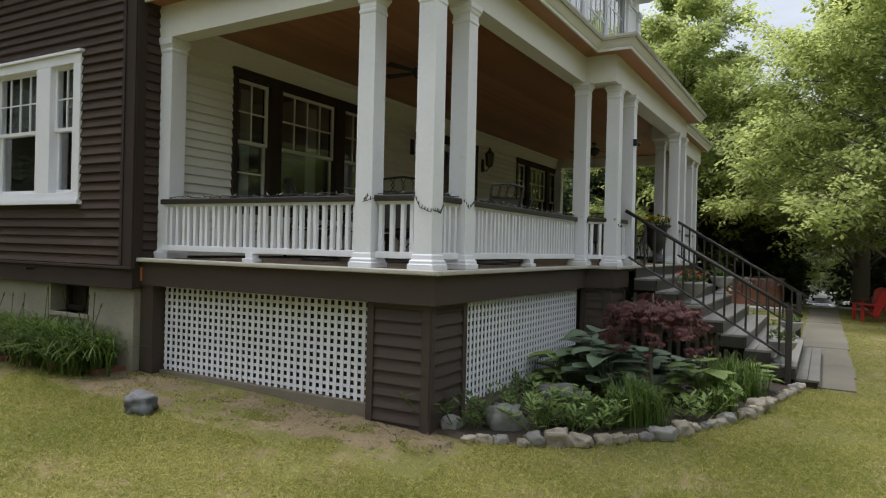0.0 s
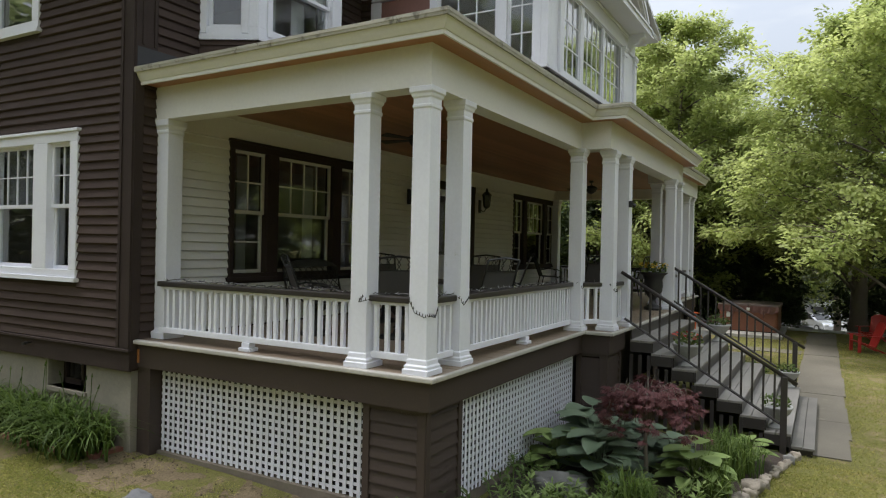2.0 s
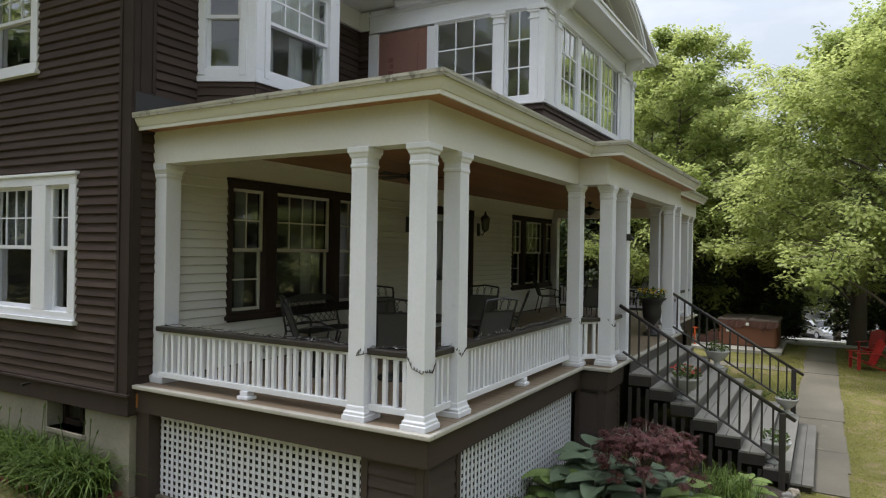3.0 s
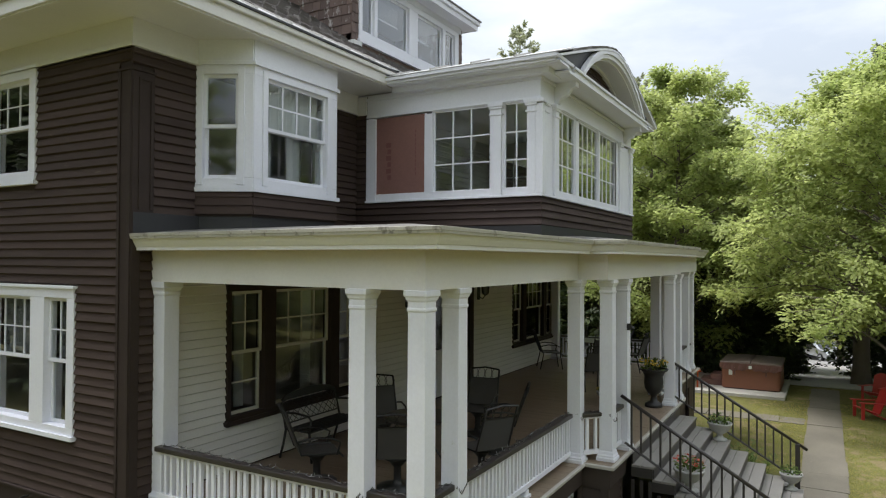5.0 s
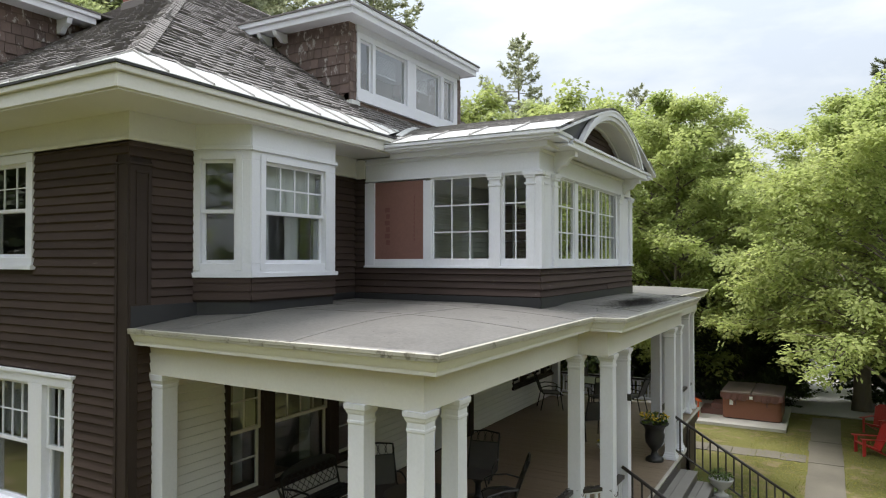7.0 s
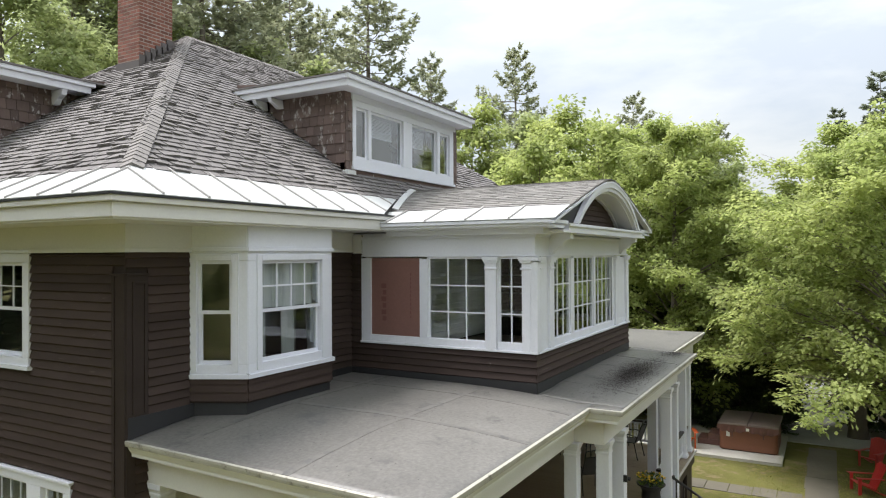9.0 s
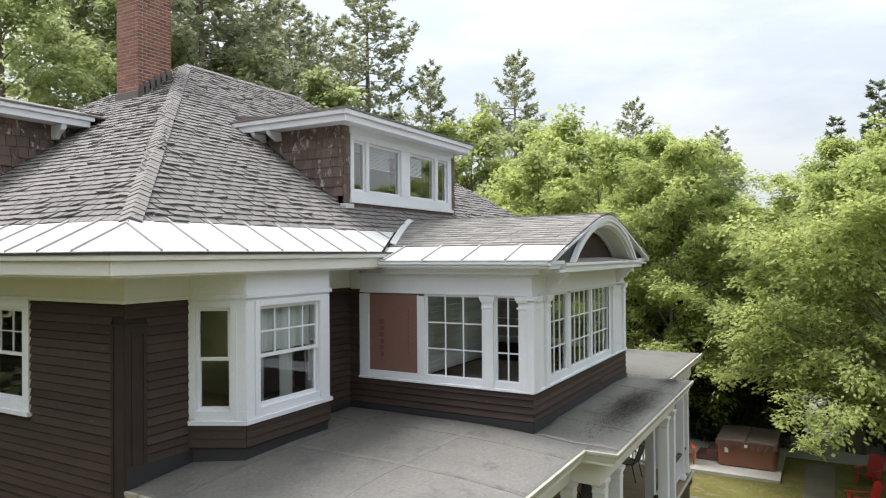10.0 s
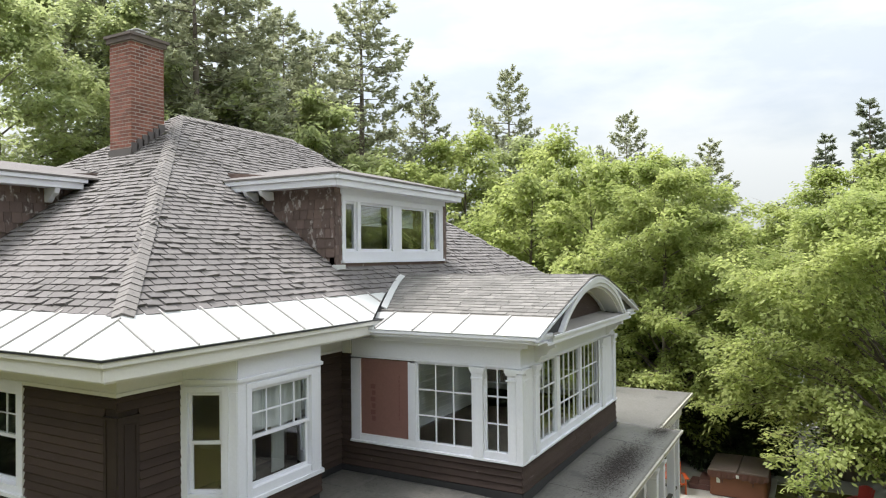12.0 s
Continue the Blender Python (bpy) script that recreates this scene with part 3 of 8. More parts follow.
bay_front = Wall(BAY[1], BAY[2])
curtain(bay_front, 0.26, 1.45, 6.12, 6.80, -0.17)
curtain(bay_front, 0.28, 0.62, 5.40, 6.12, -0.30)
curtain(bay_front, 0.95, 1.22, 5.40, 6.12, -0.30, folds=9)
curtain(SIDE, 6.08, 7.06, 3.06, 3.86, -0.20)
curtain(SIDE, 5.28, 5.73, 3.06, 3.86, -0.20, folds=7)
curtain(FRONT, 3.38, 3.62, 2.2, 3.9, -0.4)
curtain(FRONT, 1.95, 2.12, 2.2, 3.9, -0.4)

# eaves and main roof
EX0, EX1, EY0, EY1, EZ = -0.80, 15.2, 3.24, 15.9, 7.27
IX0, IX1, IY0, IY1, IZ = -0.13, 14.53, 3.86, 15.3, 7.88
RX0, RX1, RY, RZ = 5.45, 9.35, 9.6, 11.85
g = Geo().box(EX0, EY0, EZ - 0.05, EX1, WY0, EZ - .01).box(EX0, WY0, EZ - 0.05, WX0, EY1, EZ - .01).box(WX1, WY0, EZ - 0.05, EX1, EY1, EZ - .01).box(WX0, WY1, EZ - 0.05, WX1, EY1, EZ - .01)
each("soffit", g, CREAM, house, "cream painted soffit")
g = Geo()
for (a, b, c, d) in ((EX0 - .03, EY0 - .03, EX1 + .03, EY0), (EX0 - .03, EY0, EX0, EY1), (EX1, EY0, EX1 + .03, EY1)):
    g.box(a, b, EZ - 0.03, c, d, EZ + 0.13)
for (a, b, c, d) in ((EX0 - .08, EY0 - .08, EX1 + .08, EY0), (EX0 - .08, EY0, EX0, EY1), (EX1, EY0, EX1 + .08, EY1)):
    g.box(a, b, EZ + 0.131, c, d, EZ + 0.20)
each("fascia", g, CREAM, house, "weathered cream fascia board", bevel=0.01)
part("drip_edge", Geo().box(EX0 - .10, EY0 - .10, EZ + 0.20, EX1 + .1, EY0 + .05, EZ + 0.222).box(EX0 - .10, EY0 + .05, EZ + 0.20, EX0 + .05, EY1, EZ + .222), FLASHING, house)
# metal strip along the eaves, panel by panel
def eave_strip(parent, p0, p1, q0, q1, n):
    """Panels up the strip between the lower edge p0-p1 and the upper edge q0-q1, cut off at the hips, with a raised seam at each joint."""
    p0, p1, q0, q1 = map(Vector, (p0, p1, q0, q1))
    along = (p1 - p0).normalized()
    L, c0, c1 = (p1 - p0).length, (q0 - p0).dot(along), (q1 - p0).dot(along)
    rise = (q0 - p0) - along * c0
    ups = Vector((0, 0, 0.010))

    def at(u, v):
        return p0 + along * u + rise * v

    def vmax(u):
        return max(0.0, min(1.0, u / c0 if c0 > 1e-6 and u < c0 else 1.0, (L - u) / (L - c1) if L - c1 > 1e-6 and u > c1 else 1.0))

    lo, hi = min(0.0, c0), max(L, c1)

    def vmin(u):
        return max(0.0, (0 - u) / -c0 if c0 < 0 and u < 0 else 0.0, (u - L) / (c1 - L) if c1 > L and u > L else 0.0)

    w = (hi - lo) / n
    for i in range(n):
        a, b = lo + w * i, lo + w * (i + 1)
        cuts = sorted({a, b, *[c for c in (c0, c1, 0.0, L) if a < c < b]})
        g = Geo()
        for u, v in zip(cuts, cuts[1:]):
            quad = [at(u, vmin(u)), at(v, vmin(v)), at(v, vmax(v)), at(u, vmax(u))]
            g.hexa([tuple(x) for x in quad], [tuple(x + ups) for x in quad])
        s = [at(b - .013, vmin(b)), at(b + .013, vmin(b)), at(b + .013, vmax(b)), at(b - .013, vmax(b))]
        if vmax(b) - vmin(b) > 0.02:
            part("seam", Geo().hexa([tuple(x + ups) for x in s], [tuple(x + ups * 3.6) for x in s]), SEAM, parent)
        part("metal_panel", g, METAL, parent)


ZT = EZ + 0.225
deck = part("roof", Geo().box(2, 8, 7.3, 3, 9, 7.35), SHINGLE, house, "hipped roof with weathered grey asphalt shingles")
eave_strip(deck, (EX0 - .1, EY0 - .1, ZT), (3.96, EY0 - .1, ZT), (IX0, IY0, IZ), (5.45, IY0, IZ), 10)
eave_strip(deck, (EX0 - .1, EY1, ZT), (EX0 - .1, EY0 - .1, ZT), (IX0, IY1, IZ), (IX0, IY0, IZ), 20)
eave_strip(deck, (10.4, EY0 - .1, ZT), (EX1 + .1, EY0 - .1, ZT), (10.2, IY0, IZ), (IX1, IY0, IZ), 8)


def zf(y):
    return IZ + (y - IY0) * (RZ - IZ) / (RY - IY0)


def xl(y):
    return IX0 + (y - IY0) * (RX0 - IX0) / (RY - IY0)


def xr(y):
    return IX1 - (y - IY0) * (IX1 - RX1) / (RY - IY0)


def slab_under(g, quad, t=0.1):
    g.hexa([(x, y, z - t) for x, y, z in quad], quad)


g = Geo()
DY0, DY1, DX0, DX1 = 4.72, 7.0, 4.95, 8.95
for a, b, l, r in ((IY0, DY0, xl, xr), (DY0, DY1, xl, lambda y: DX0), (DY0, DY1, lambda y: DX1, xr), (DY1, RY, xl, xr)):
    slab_under(g, [(l(a), a, zf(a)), (r(a), a, zf(a)), (r(b), b, zf(b)), (l(b), b, zf(b))])
slab_under(g, [(IX0, IY1, IZ), (IX0, IY0, IZ), (RX0, RY, RZ), (RX0, RY, RZ)])
slab_under(g, [(IX1, IY0, IZ), (IX1, IY1, IZ), (RX1, RY, RZ), (RX1, RY, RZ)])
slab_under(g, [(IX1, IY1, IZ), (IX0, IY1, IZ), (RX0, RY, RZ), (RX1, RY, RZ)])
slab_under(g, [(4.2, EY0, 7.42), (10.2, EY0, 7.42), (10.2, IY0, IZ), (4.2, IY0, IZ)])
part("roof_deck", g, FELT, house)


# dormer on the front roof
DW = Wall("y", 4.55)
dx0, dx1, dz0, dz1 = 4.78, 9.10, 8.44, 9.74
g = DW.geo()
g.box(dx0, -0.12, dz0 - .2, 5.0, 0, dz1)
g.box(8.86, -0.12, dz0 - .2, dx1, 0, dz1)
g.box(5.0, -0.12, 8.2, 8.86, 0, 8.46)
g.box(dx0, -0.12, dz1, dx1, 0, 10.0)
dorm = part("dormer", g, CEDAR_SHINGLE, house, "shingled roof dormer with white framed windows")
slope = (RZ - IZ) / (RY - IY0)
for a, b in ((dx0, dx0 + 0.1), (dx1 - 0.1, dx1)):
    part("dormer_cheek", Geo().prism([(4.56, zf(4.56) - .15), (7.3, zf(7.3) - .15), (7.3, zf(7.3) + .05), (4.56, 10.0)], "x", a, b), CEDAR_SHINGLE, dorm)
dl = [(5.08, 5.47, 8.66, 9.62, "fixed", 1, 1), (5.57, 6.72, 8.66, 9.62, "fixed", 1, 1), (7.06, 8.14, 8.66, 9.62, "fixed", 1, 1), (8.26, 8.72, 8.66, 9.62, "fixed", 1, 1)]
window(DW, house, 4.98, 8.90, 8.46, 9.74, dl, label="white row of casement windows in the dormer", proud=0.035)
g = DW.geo().box(dx0 + .18, 0, dz1, dx1 - .1, 0.04, 9.87)
part("dormer_frieze", g, WHITE, dorm)
de0, de1, dey = 4.42, 9.22, 4.22
g = Geo().box(de0, dey, 9.86, de1, 7.1, 9.89)
part("dormer_soffit", g, WHITE, dorm)
g = Geo().box(de0 - .03, dey - .03, 9.84, de1 + .03, dey, 9.96).box(de0 - .03, dey, 9.84, de0, 7.0, 9.96).box(de1, dey, 9.84, de1 + .03, 7.0, 9.96)
g.box(de0 - .08, dey - .08, 9.961, de1 + .08, dey, 10.05).box(de0 - .08, dey, 9.961, de0, 7.1, 10.05).box(de1, dey, 9.961, de1 + .08, 7.1, 10.05)
each("dormer_fascia", g, WHITE, dorm, bevel=0.01)
for y in (6.42, 6.02):
    part("eave_bracket", Geo().prism([(de0 - .02, 9.84), (de0 + .32, 9.84), (de0 + .34, 9.68), (de0 + .22, 9.66), (de0 + .12, 9.72), (de0 + .03, 9.76)], "y", y, y + .09), WHITE, dorm, "white scrolled eave bracket", bevel=.008)
def low_hip(x0, y0, x1, y1, z, rise, inset, back):
    """A low hipped roof over a dormer, open at its back."""
    if back == "y":
        e = [(x0 + inset, y0 + inset, z + rise), (x1 - inset, y0 + inset, z + rise), (x1 - inset, y1, z + rise), (x0 + inset, y1, z + rise)]
    else:
        e = [(x0 + inset, y0 + inset, z + rise), (x1, y0 + inset, z + rise), (x1, y1 - inset, z + rise), (x0 + inset, y1 - inset, z + rise)]
    return Geo().hexa([(x0, y0, z - .03), (x1, y0, z - .03), (x1, y1, z - .03), (x0, y1, z - .03)], [(x0, y0, z), (x1, y0, z), (x1, y1, z), (x0, y1, z)]).hexa([(x0, y0, z + .001), (x1, y0, z + .001), (x1, y1, z + .001), (x0, y1, z + .001)], e)


g = low_hip(de0 - .1, dey - .1, de1 + .1, 7.5, 10.08, .32, 1.3, "y")
part("dormer_roof", g, SHINGLE, dorm)
part("dormer_room", Geo().box(dx0, 6.4, 7.9, dx1, 6.5, 9.95).box(dx0, 4.7, 8.2, dx1, 6.5, 8.25), DARK_ROOM, dorm)
part("corner_flashing", Geo().box(4.72, 4.44, 8.27, 4.97, 4.58, 8.40), METAL, dorm, "bent white metal flashing at the dormer corner", bevel=.01)
# dormer on the side roof
SDW = Wall("x", 0.62)
sy0, sy1 = 9.25, 12.4
g = Geo().box(0.62, sy0, 8.2, 0.74, sy1, 10.0)
dorm2 = part("dormer", g, CEDAR_SHINGLE, house, "shingled roof dormer over the side wall")
for a, b in ((sy0, sy0 + .1), (sy1 - .1, sy1)):
    part("dormer_cheek", Geo().prism([(0.63, 8.2), (3.4, 10.2), (3.4, 10.3), (0.63, 10.0)], "y", a, b), CEDAR_SHINGLE, dorm2)
g = Geo().box(0.30, sy0 - .35, 9.89, 2.65, sy1 + .35, 9.92)
part("dormer_soffit", g, WHITE, dorm2)
g = Geo().box(0.27, sy0 - .38, 9.88, 2.66, sy0 - .35, 10.0).box(0.22, sy0 - .43, 10.001, 2.72, sy0 - .35, 10.08).box(0.27, sy0 - .35, 9.88, 0.30, sy1 + .35, 10.0).box(0.22, sy0 - .35, 10.001, 0.30, sy1 + .35, 10.08)
each("dormer_fascia", g, WHITE, dorm2, bevel=0.01)
part("eave_bracket", Geo().prism([(sy0 - .36, 9.88), (sy0, 9.88), (sy0, 9.62), (sy0 - .12, 9.62), (sy0 - .2, 9.72), (sy0 - .32, 9.78)], "x", 2.12, 2.22), WHITE, dorm2, "white scrolled eave bracket", bevel=.008)
g = low_hip(0.2, sy0 - .45, 3.3, sy1 + .45, 10.11, .32, 1.3, "x")
part("dormer_roof", g, SHINGLE, dorm2)

# ---- sunroom over the porch ----
SX0, SX1, SY = 4.33, 9.72, 0.66
sunroom = thing("sunroom", (7.0, 2.3, 4.78), "glazed white sunroom with arched pediment on the porch roof", "sunroom")
SL, SF, SR = Wall("x", SX0), Wall("y", SY), Wall("-x", SX1)
part("sunroom_floor", Geo().box(SX0 + .1, SY + .1, 4.80, SX1 - .1, WY0, 4.92), DECK, sunroom)
part("sunroom_ceiling", Geo().box(SX0 + .02, SY + .02, 7.14, SX1 - .02, WY0, 7.20), WHITE, sunroom)
sl_wall = part("sunroom_wall", SL.slab(SY, WY0, 4.62, 5.36, [], 0.12), BROWN_TRIM, sunroom)
sf_wall = part("sunroom_wall", SF.slab(SX0 + .01, SX1 - .01, 4.62, 5.36, [], 0.12), BROWN_TRIM, sunroom)
sr_wall = part("sunroom_wall", SR.slab(SY, WY0, 4.62, 5.36, [], 0.12), BROWN_TRIM, sunroom)
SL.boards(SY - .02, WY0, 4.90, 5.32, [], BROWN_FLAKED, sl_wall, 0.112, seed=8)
SF.boards(SX0 - .02, SX1 + .02, 4.90, 5.32, [], BROWN, sf_wall, 0.112, seed=9)
part("flashing", SL.geo().box(SY - .03, 0, 4.64, WY0, 0.03, 4.90), FLASHING, sunroom)
part("flashing", SF.geo().box(SX0 - .03, 0, 4.64, SX1 + .03, 0.03, 4.90), FLASHING, sunroom)
part("flashing", FRONT.geo().box(WX0, 0, 4.62, SX0, 0.034, 4.92), FLASHING, house)
part("flashing", FRONT.geo().box(SX1, 0, 4.62, WX1, 0.028, 4.90), FLASHING, house)


PANEL_INK = paint("dark_red_print", (0.165, 0.068, 0.058), 0.6, 0.1, 2, 30, 0.05)


def sun_side(wall, u0, u1, posts, lights, panel=None, label=""):
    """One glazed side: sill, head, posts with caps, sashes; panel: a stretch closed with boarding."""
    c = .012 if wall is SF else 0.0
    g = wall.geo().box(u0 - .05 + 5 * c, -0.12, 5.335, u1 - c, 0.06, 5.37).box(u0 + c, -0.12, 5.37, u1 - c, 0.012, 5.48)
    part("sill", g, WHITE_FLAKED, sunroom, bevel=0.006)
    e = 0.0 if wall is SF else 1.0
    u0, u1 = u0 + .012 * (1 - e), u1 - .012 * (1 - e)
    g = wall.geo().box(u0 + .002 * e, -0.12, 6.80, u1, 0.0, 7.14).box(u0 - .022 * e, 0, 6.80, u1, 0.022, 6.83).box(u0 - .03 * e, 0, 7.09, u1, 0.03, 7.14)
    each("entablature", g, WHITE, sunroom, bevel=0.005)
    for a, b in posts:
        g = wall.geo().box(a, -0.10, 5.37, b, 0.055, 6.72).box(a - .02, -0.05, 6.60, b + .02, 0.072, 6.63).box(a - .025, -0.05, 6.70, b + .025, 0.078, 6.735).box(a - .04, -0.05, 6.735, b + .04, 0.09, 6.795)
        part("post", g, WHITE_FLAKED, sunroom, bevel=0.005)
    for a, b, nx, nz in lights:
        window(wall, sunroom, a - .03, b + .03, 5.44, 6.81, [(a, b, 5.465, 6.785, "fixed", nx, nz)], label="white window with small panes", deep=0.09, sill=False, proud=0.004, stile=0.022)
    if panel:
        a, b = panel
        part("boarded_panel", wall.geo().box(a, -0.06, 5.48, b, -0.02, 6.78), RED_PANEL, sunroom, "red oxide sheathing board filling a window opening")
        for u, w, z0_, z1_, n_ in ((b - .30, .10, 5.72, 6.38, 6), (a + .22, .022, 5.78, 6.55, 11)):
            h_ = (z1_ - z0_) / n_
            for k in range(n_):
                part("marking", wall.geo().box(u, -.0195, z0_ + k * h_, u + w * (.75 + .25 * (k % 2)), -.0175, z0_ + (k + .72) * h_), PANEL_INK, sunroom)
        part("frame", wall.geo().box(a - .0, -0.1, 5.48, a + .04, 0.01, 6.78), WHITE, sunroom)


sun_side(SL, SY, 3.85, [(1.285, 1.465), (SY + .06, SY + 0.20)], [(1.49, 2.52, 3, 3), (0.86, 1.265, 2, 3)], (2.645, 3.66))
part("sunroom_wall", SL.slab(3.85, WY0, 5.36, 7.18, [], 0.12), BROWN_TRIM, sunroom)
SL.boards(3.852, WY0, 5.32, 6.86, [], BROWN, sl_wall, 0.112, seed=18)
part("frieze", SL.geo().box(3.852, 0, 6.86, WY0 - .05, .03, 7.18), CREAM, sunroom)
part("post", SL.geo().box(2.535, -0.12, 5.48, 2.645, 0.02, 6.76), WHITE, sunroom)
sun_side(SF, SX0, SX1, [(SX0 + .06, SX0 + 0.2), (4.82, 5.0), (8.62, 8.80), (9.48, 9.66)], [(5.07, 5.95, 3, 3), (6.13, 7.28, 4, 3), (7.36, 8.50, 4, 3)])
part("corner_post", Geo().box(SX0 - .055, SY - .055, 5.37, SX0 + .06, SY + .06, 6.72).box(SX0 - .085, SY - .085, 6.735, SX0 + .09, SY + .09, 6.79), WHITE_FLAKED, sunroom, bevel=0.006)
g = SF.geo()
for a, b in ((SX0 + .2, 4.82), (5.96, 6.12), (7.30, 7.37), (8.50, 8.62), (8.80, 9.48)):
    g.box(a, -0.1, 5.48, b, 0.008, 6.76)
each("panel", g, WHITE_FLAKED, sunroom, bevel=0.004)
sun_side(SR, SY, WY0, [(SY + .06, SY + 0.18), (2.4, 2.6), (3.9, 4.07)], [(0.98, 2.30, 3, 3), (2.72, 3.80, 3, 3)])
for a, b in ((3.66, 3.85),):
    part("post", SL.geo().box(a, -0.12, 5.36, b, 0.02, 6.78), WHITE, sunroom)
# eave, curved roof and arched pediment
AX, AZ1, AH = 7.05, 8.17, 2.50             # middle, ridge height and half width of the curved roof
ev0, ev1, evy = 4.02, 10.08, 0.25
g = Geo().box(ev0, evy, 7.22, SX0 + .1, WY0 - .9, 7.25).box(SX1 - .1, evy, 7.22, ev1, WY0 - .9, 7.25).box(SX0 + .1, evy, 7.16, SX1 - .1, SY + .1, 7.20)
each("soffit", g, WHITE, sunroom)
g = Geo()
for o, y0, z0, z1 in ((3.94, .26, 7.285, 7.34), (3.98, .30, 7.24, 7.285), (4.17, .47, 7.135, 7.24)):
    g.box(o, y0, z0, SX0 + .05, EY0, z1).box(2 * AX - SX0 - .05, y0, z0, 2 * AX - o, EY0, z1)
    g.box(SX0 + .05, y0 + .001, z0, 4.70, SY, z1).box(9.40, y0 + .001, z0, 2 * AX - SX0 - .05, SY, z1)
each("fascia", g, WHITE, sunroom, bevel=0.008)
part("ledge", Geo().box(4.68, evy + .0, 7.195, 9.42, SY, 7.285).box(4.66, evy - .03, 7.255, 9.44, evy, 7.30), WHITE, sunroom, "white moulded ledge under the arch", bevel=.006)
part("ledge_top", Geo().hexa([(4.68, evy, 7.285), (9.42, evy, 7.285), (9.42, SY, 7.285), (4.68, SY, 7.285)], [(4.68, evy, 7.305), (9.42, evy, 7.305), (9.42, SY, 7.37), (4.68, SY, 7.37)]), LEDGE_WOOD, sunroom, "grey weathered top of the ledge")
for x in (4.92, 9.06):
    part("bracket", Geo().prism([(.66, 7.195), (.33, 7.195), (.33, 7.07), (.39, 7.05), (.43, 7.00), (.46, 6.95), (.54, 6.93), (.58, 6.88), (.60, 6.84), (.66, 6.82)], "x", x, x + .12), WHITE, sunroom, "white scrolled bracket under the ledge", bevel=.006)
    part("bracket_block", Geo().box(x - .015, .31, 7.07, x + .135, .345, 7.15), WHITE, sunroom)


def roof_z(x):
    """The rounded low gable of the sunroom roof."""
    return AZ1 - .323 * (math.hypot(x - AX, .6) - .6)


def arch_z(x, h, top, low):
    u = min(1.0, abs(x - AX) / h)
    rise = top - low
    rad = (h * h + rise * rise) / (2 * rise)
    return top - rad + math.sqrt(max(rad * rad - (u * h) ** 2, 0))


xs = [AX - AH + 2 * AH * i / 36 for i in range(37)]
g = Geo()
for a, b in zip(xs, xs[1:]):
    za, zb = roof_z(a), roof_z(b)
    y1 = 5.2
    g.hexa([(a, evy - .02, za - .03), (b, evy - .02, zb - .03), (b, y1, zb - .03), (a, y1, za - .03)], [(a, evy - .02, za), (b, evy - .02, zb), (b, y1, zb), (a, y1, za)])
sun_roof = part("sunroom_roof", g, SHINGLE2, sunroom, "curved roof with tan grey asphalt shingles")
eave_strip(sun_roof, (3.93, evy - .05, 7.345), (3.93, EY0 - .05, 7.345), (4.57, evy - .05, 7.565), (4.57, EY0 + .55, 7.565), 5)
eave_strip(sun_roof, (10.17, EY0 - .05, 7.345), (10.17, evy - .05, 7.345), (9.53, EY0 + .55, 7.565), (9.53, evy - .05, 7.565), 5)
# verge under the roof's front edge
xs = [3.95 + 6.2 * i / 44 for i in range(45)]
g = Geo()
for a, b in zip(xs, xs[1:]):
    za, zb = roof_z(a) - .032, roof_z(b) - .032
    g.hexa([(a, evy - .045, za - .035), (b, evy - .045, zb - .035), (b, SY + .1, zb - .035), (a, SY + .1, za - .035)], [(a, evy - .045, za), (b, evy - .045, zb), (b, SY + .1, zb), (a, SY + .1, za)])
part("verge", g, WHITE, sunroom, "white board under the roof edge")
# white arched band, an inner moulding set back, and the curved soffit behind them
def arch_band(g, h_out, top_out, h_in, top_in, y0, y1, low=7.31):
    xs_ = [AX - h_out + 2 * h_out * i / 36 for i in range(37)]
    for a, b in zip(xs_, xs_[1:]):
        t = [max(low, arch_z(x, h_out, top_out, low)) for x in (a, b)]
        u = [max(low, arch_z(x, h_in, top_in, low)) if abs(x - AX) < h_in else low for x in (a, b)]
        u = [min(p, q - .012) for p, q in zip(u, t)]
        g.hexa([(a, y0, u[0]), (b, y0, u[1]), (b, y1, u[1]), (a, y1, u[0])], [(a, y0, t[0]), (b, y0, t[1]), (b, y1, t[1]), (a, y1, t[0])])
    return g


part("arched_pediment", arch_band(arch_band(Geo(), 2.03, 8.105, 1.93, 8.025, evy - .035, evy + .05), 1.94, 8.03, 1.85, 7.955, evy - .005, evy + .06), WHITE, sunroom, "white arched pediment band")
part("arch_soffit", arch_band(Geo(), 1.87, 7.97, 1.80, 7.92, evy + .06, SY + .06), WHITE, sunroom)
part("arch_moulding", arch_band(Geo(), 1.805, 7.925, 1.74, 7.87, SY - .07, SY + .0), WHITE, sunroom)
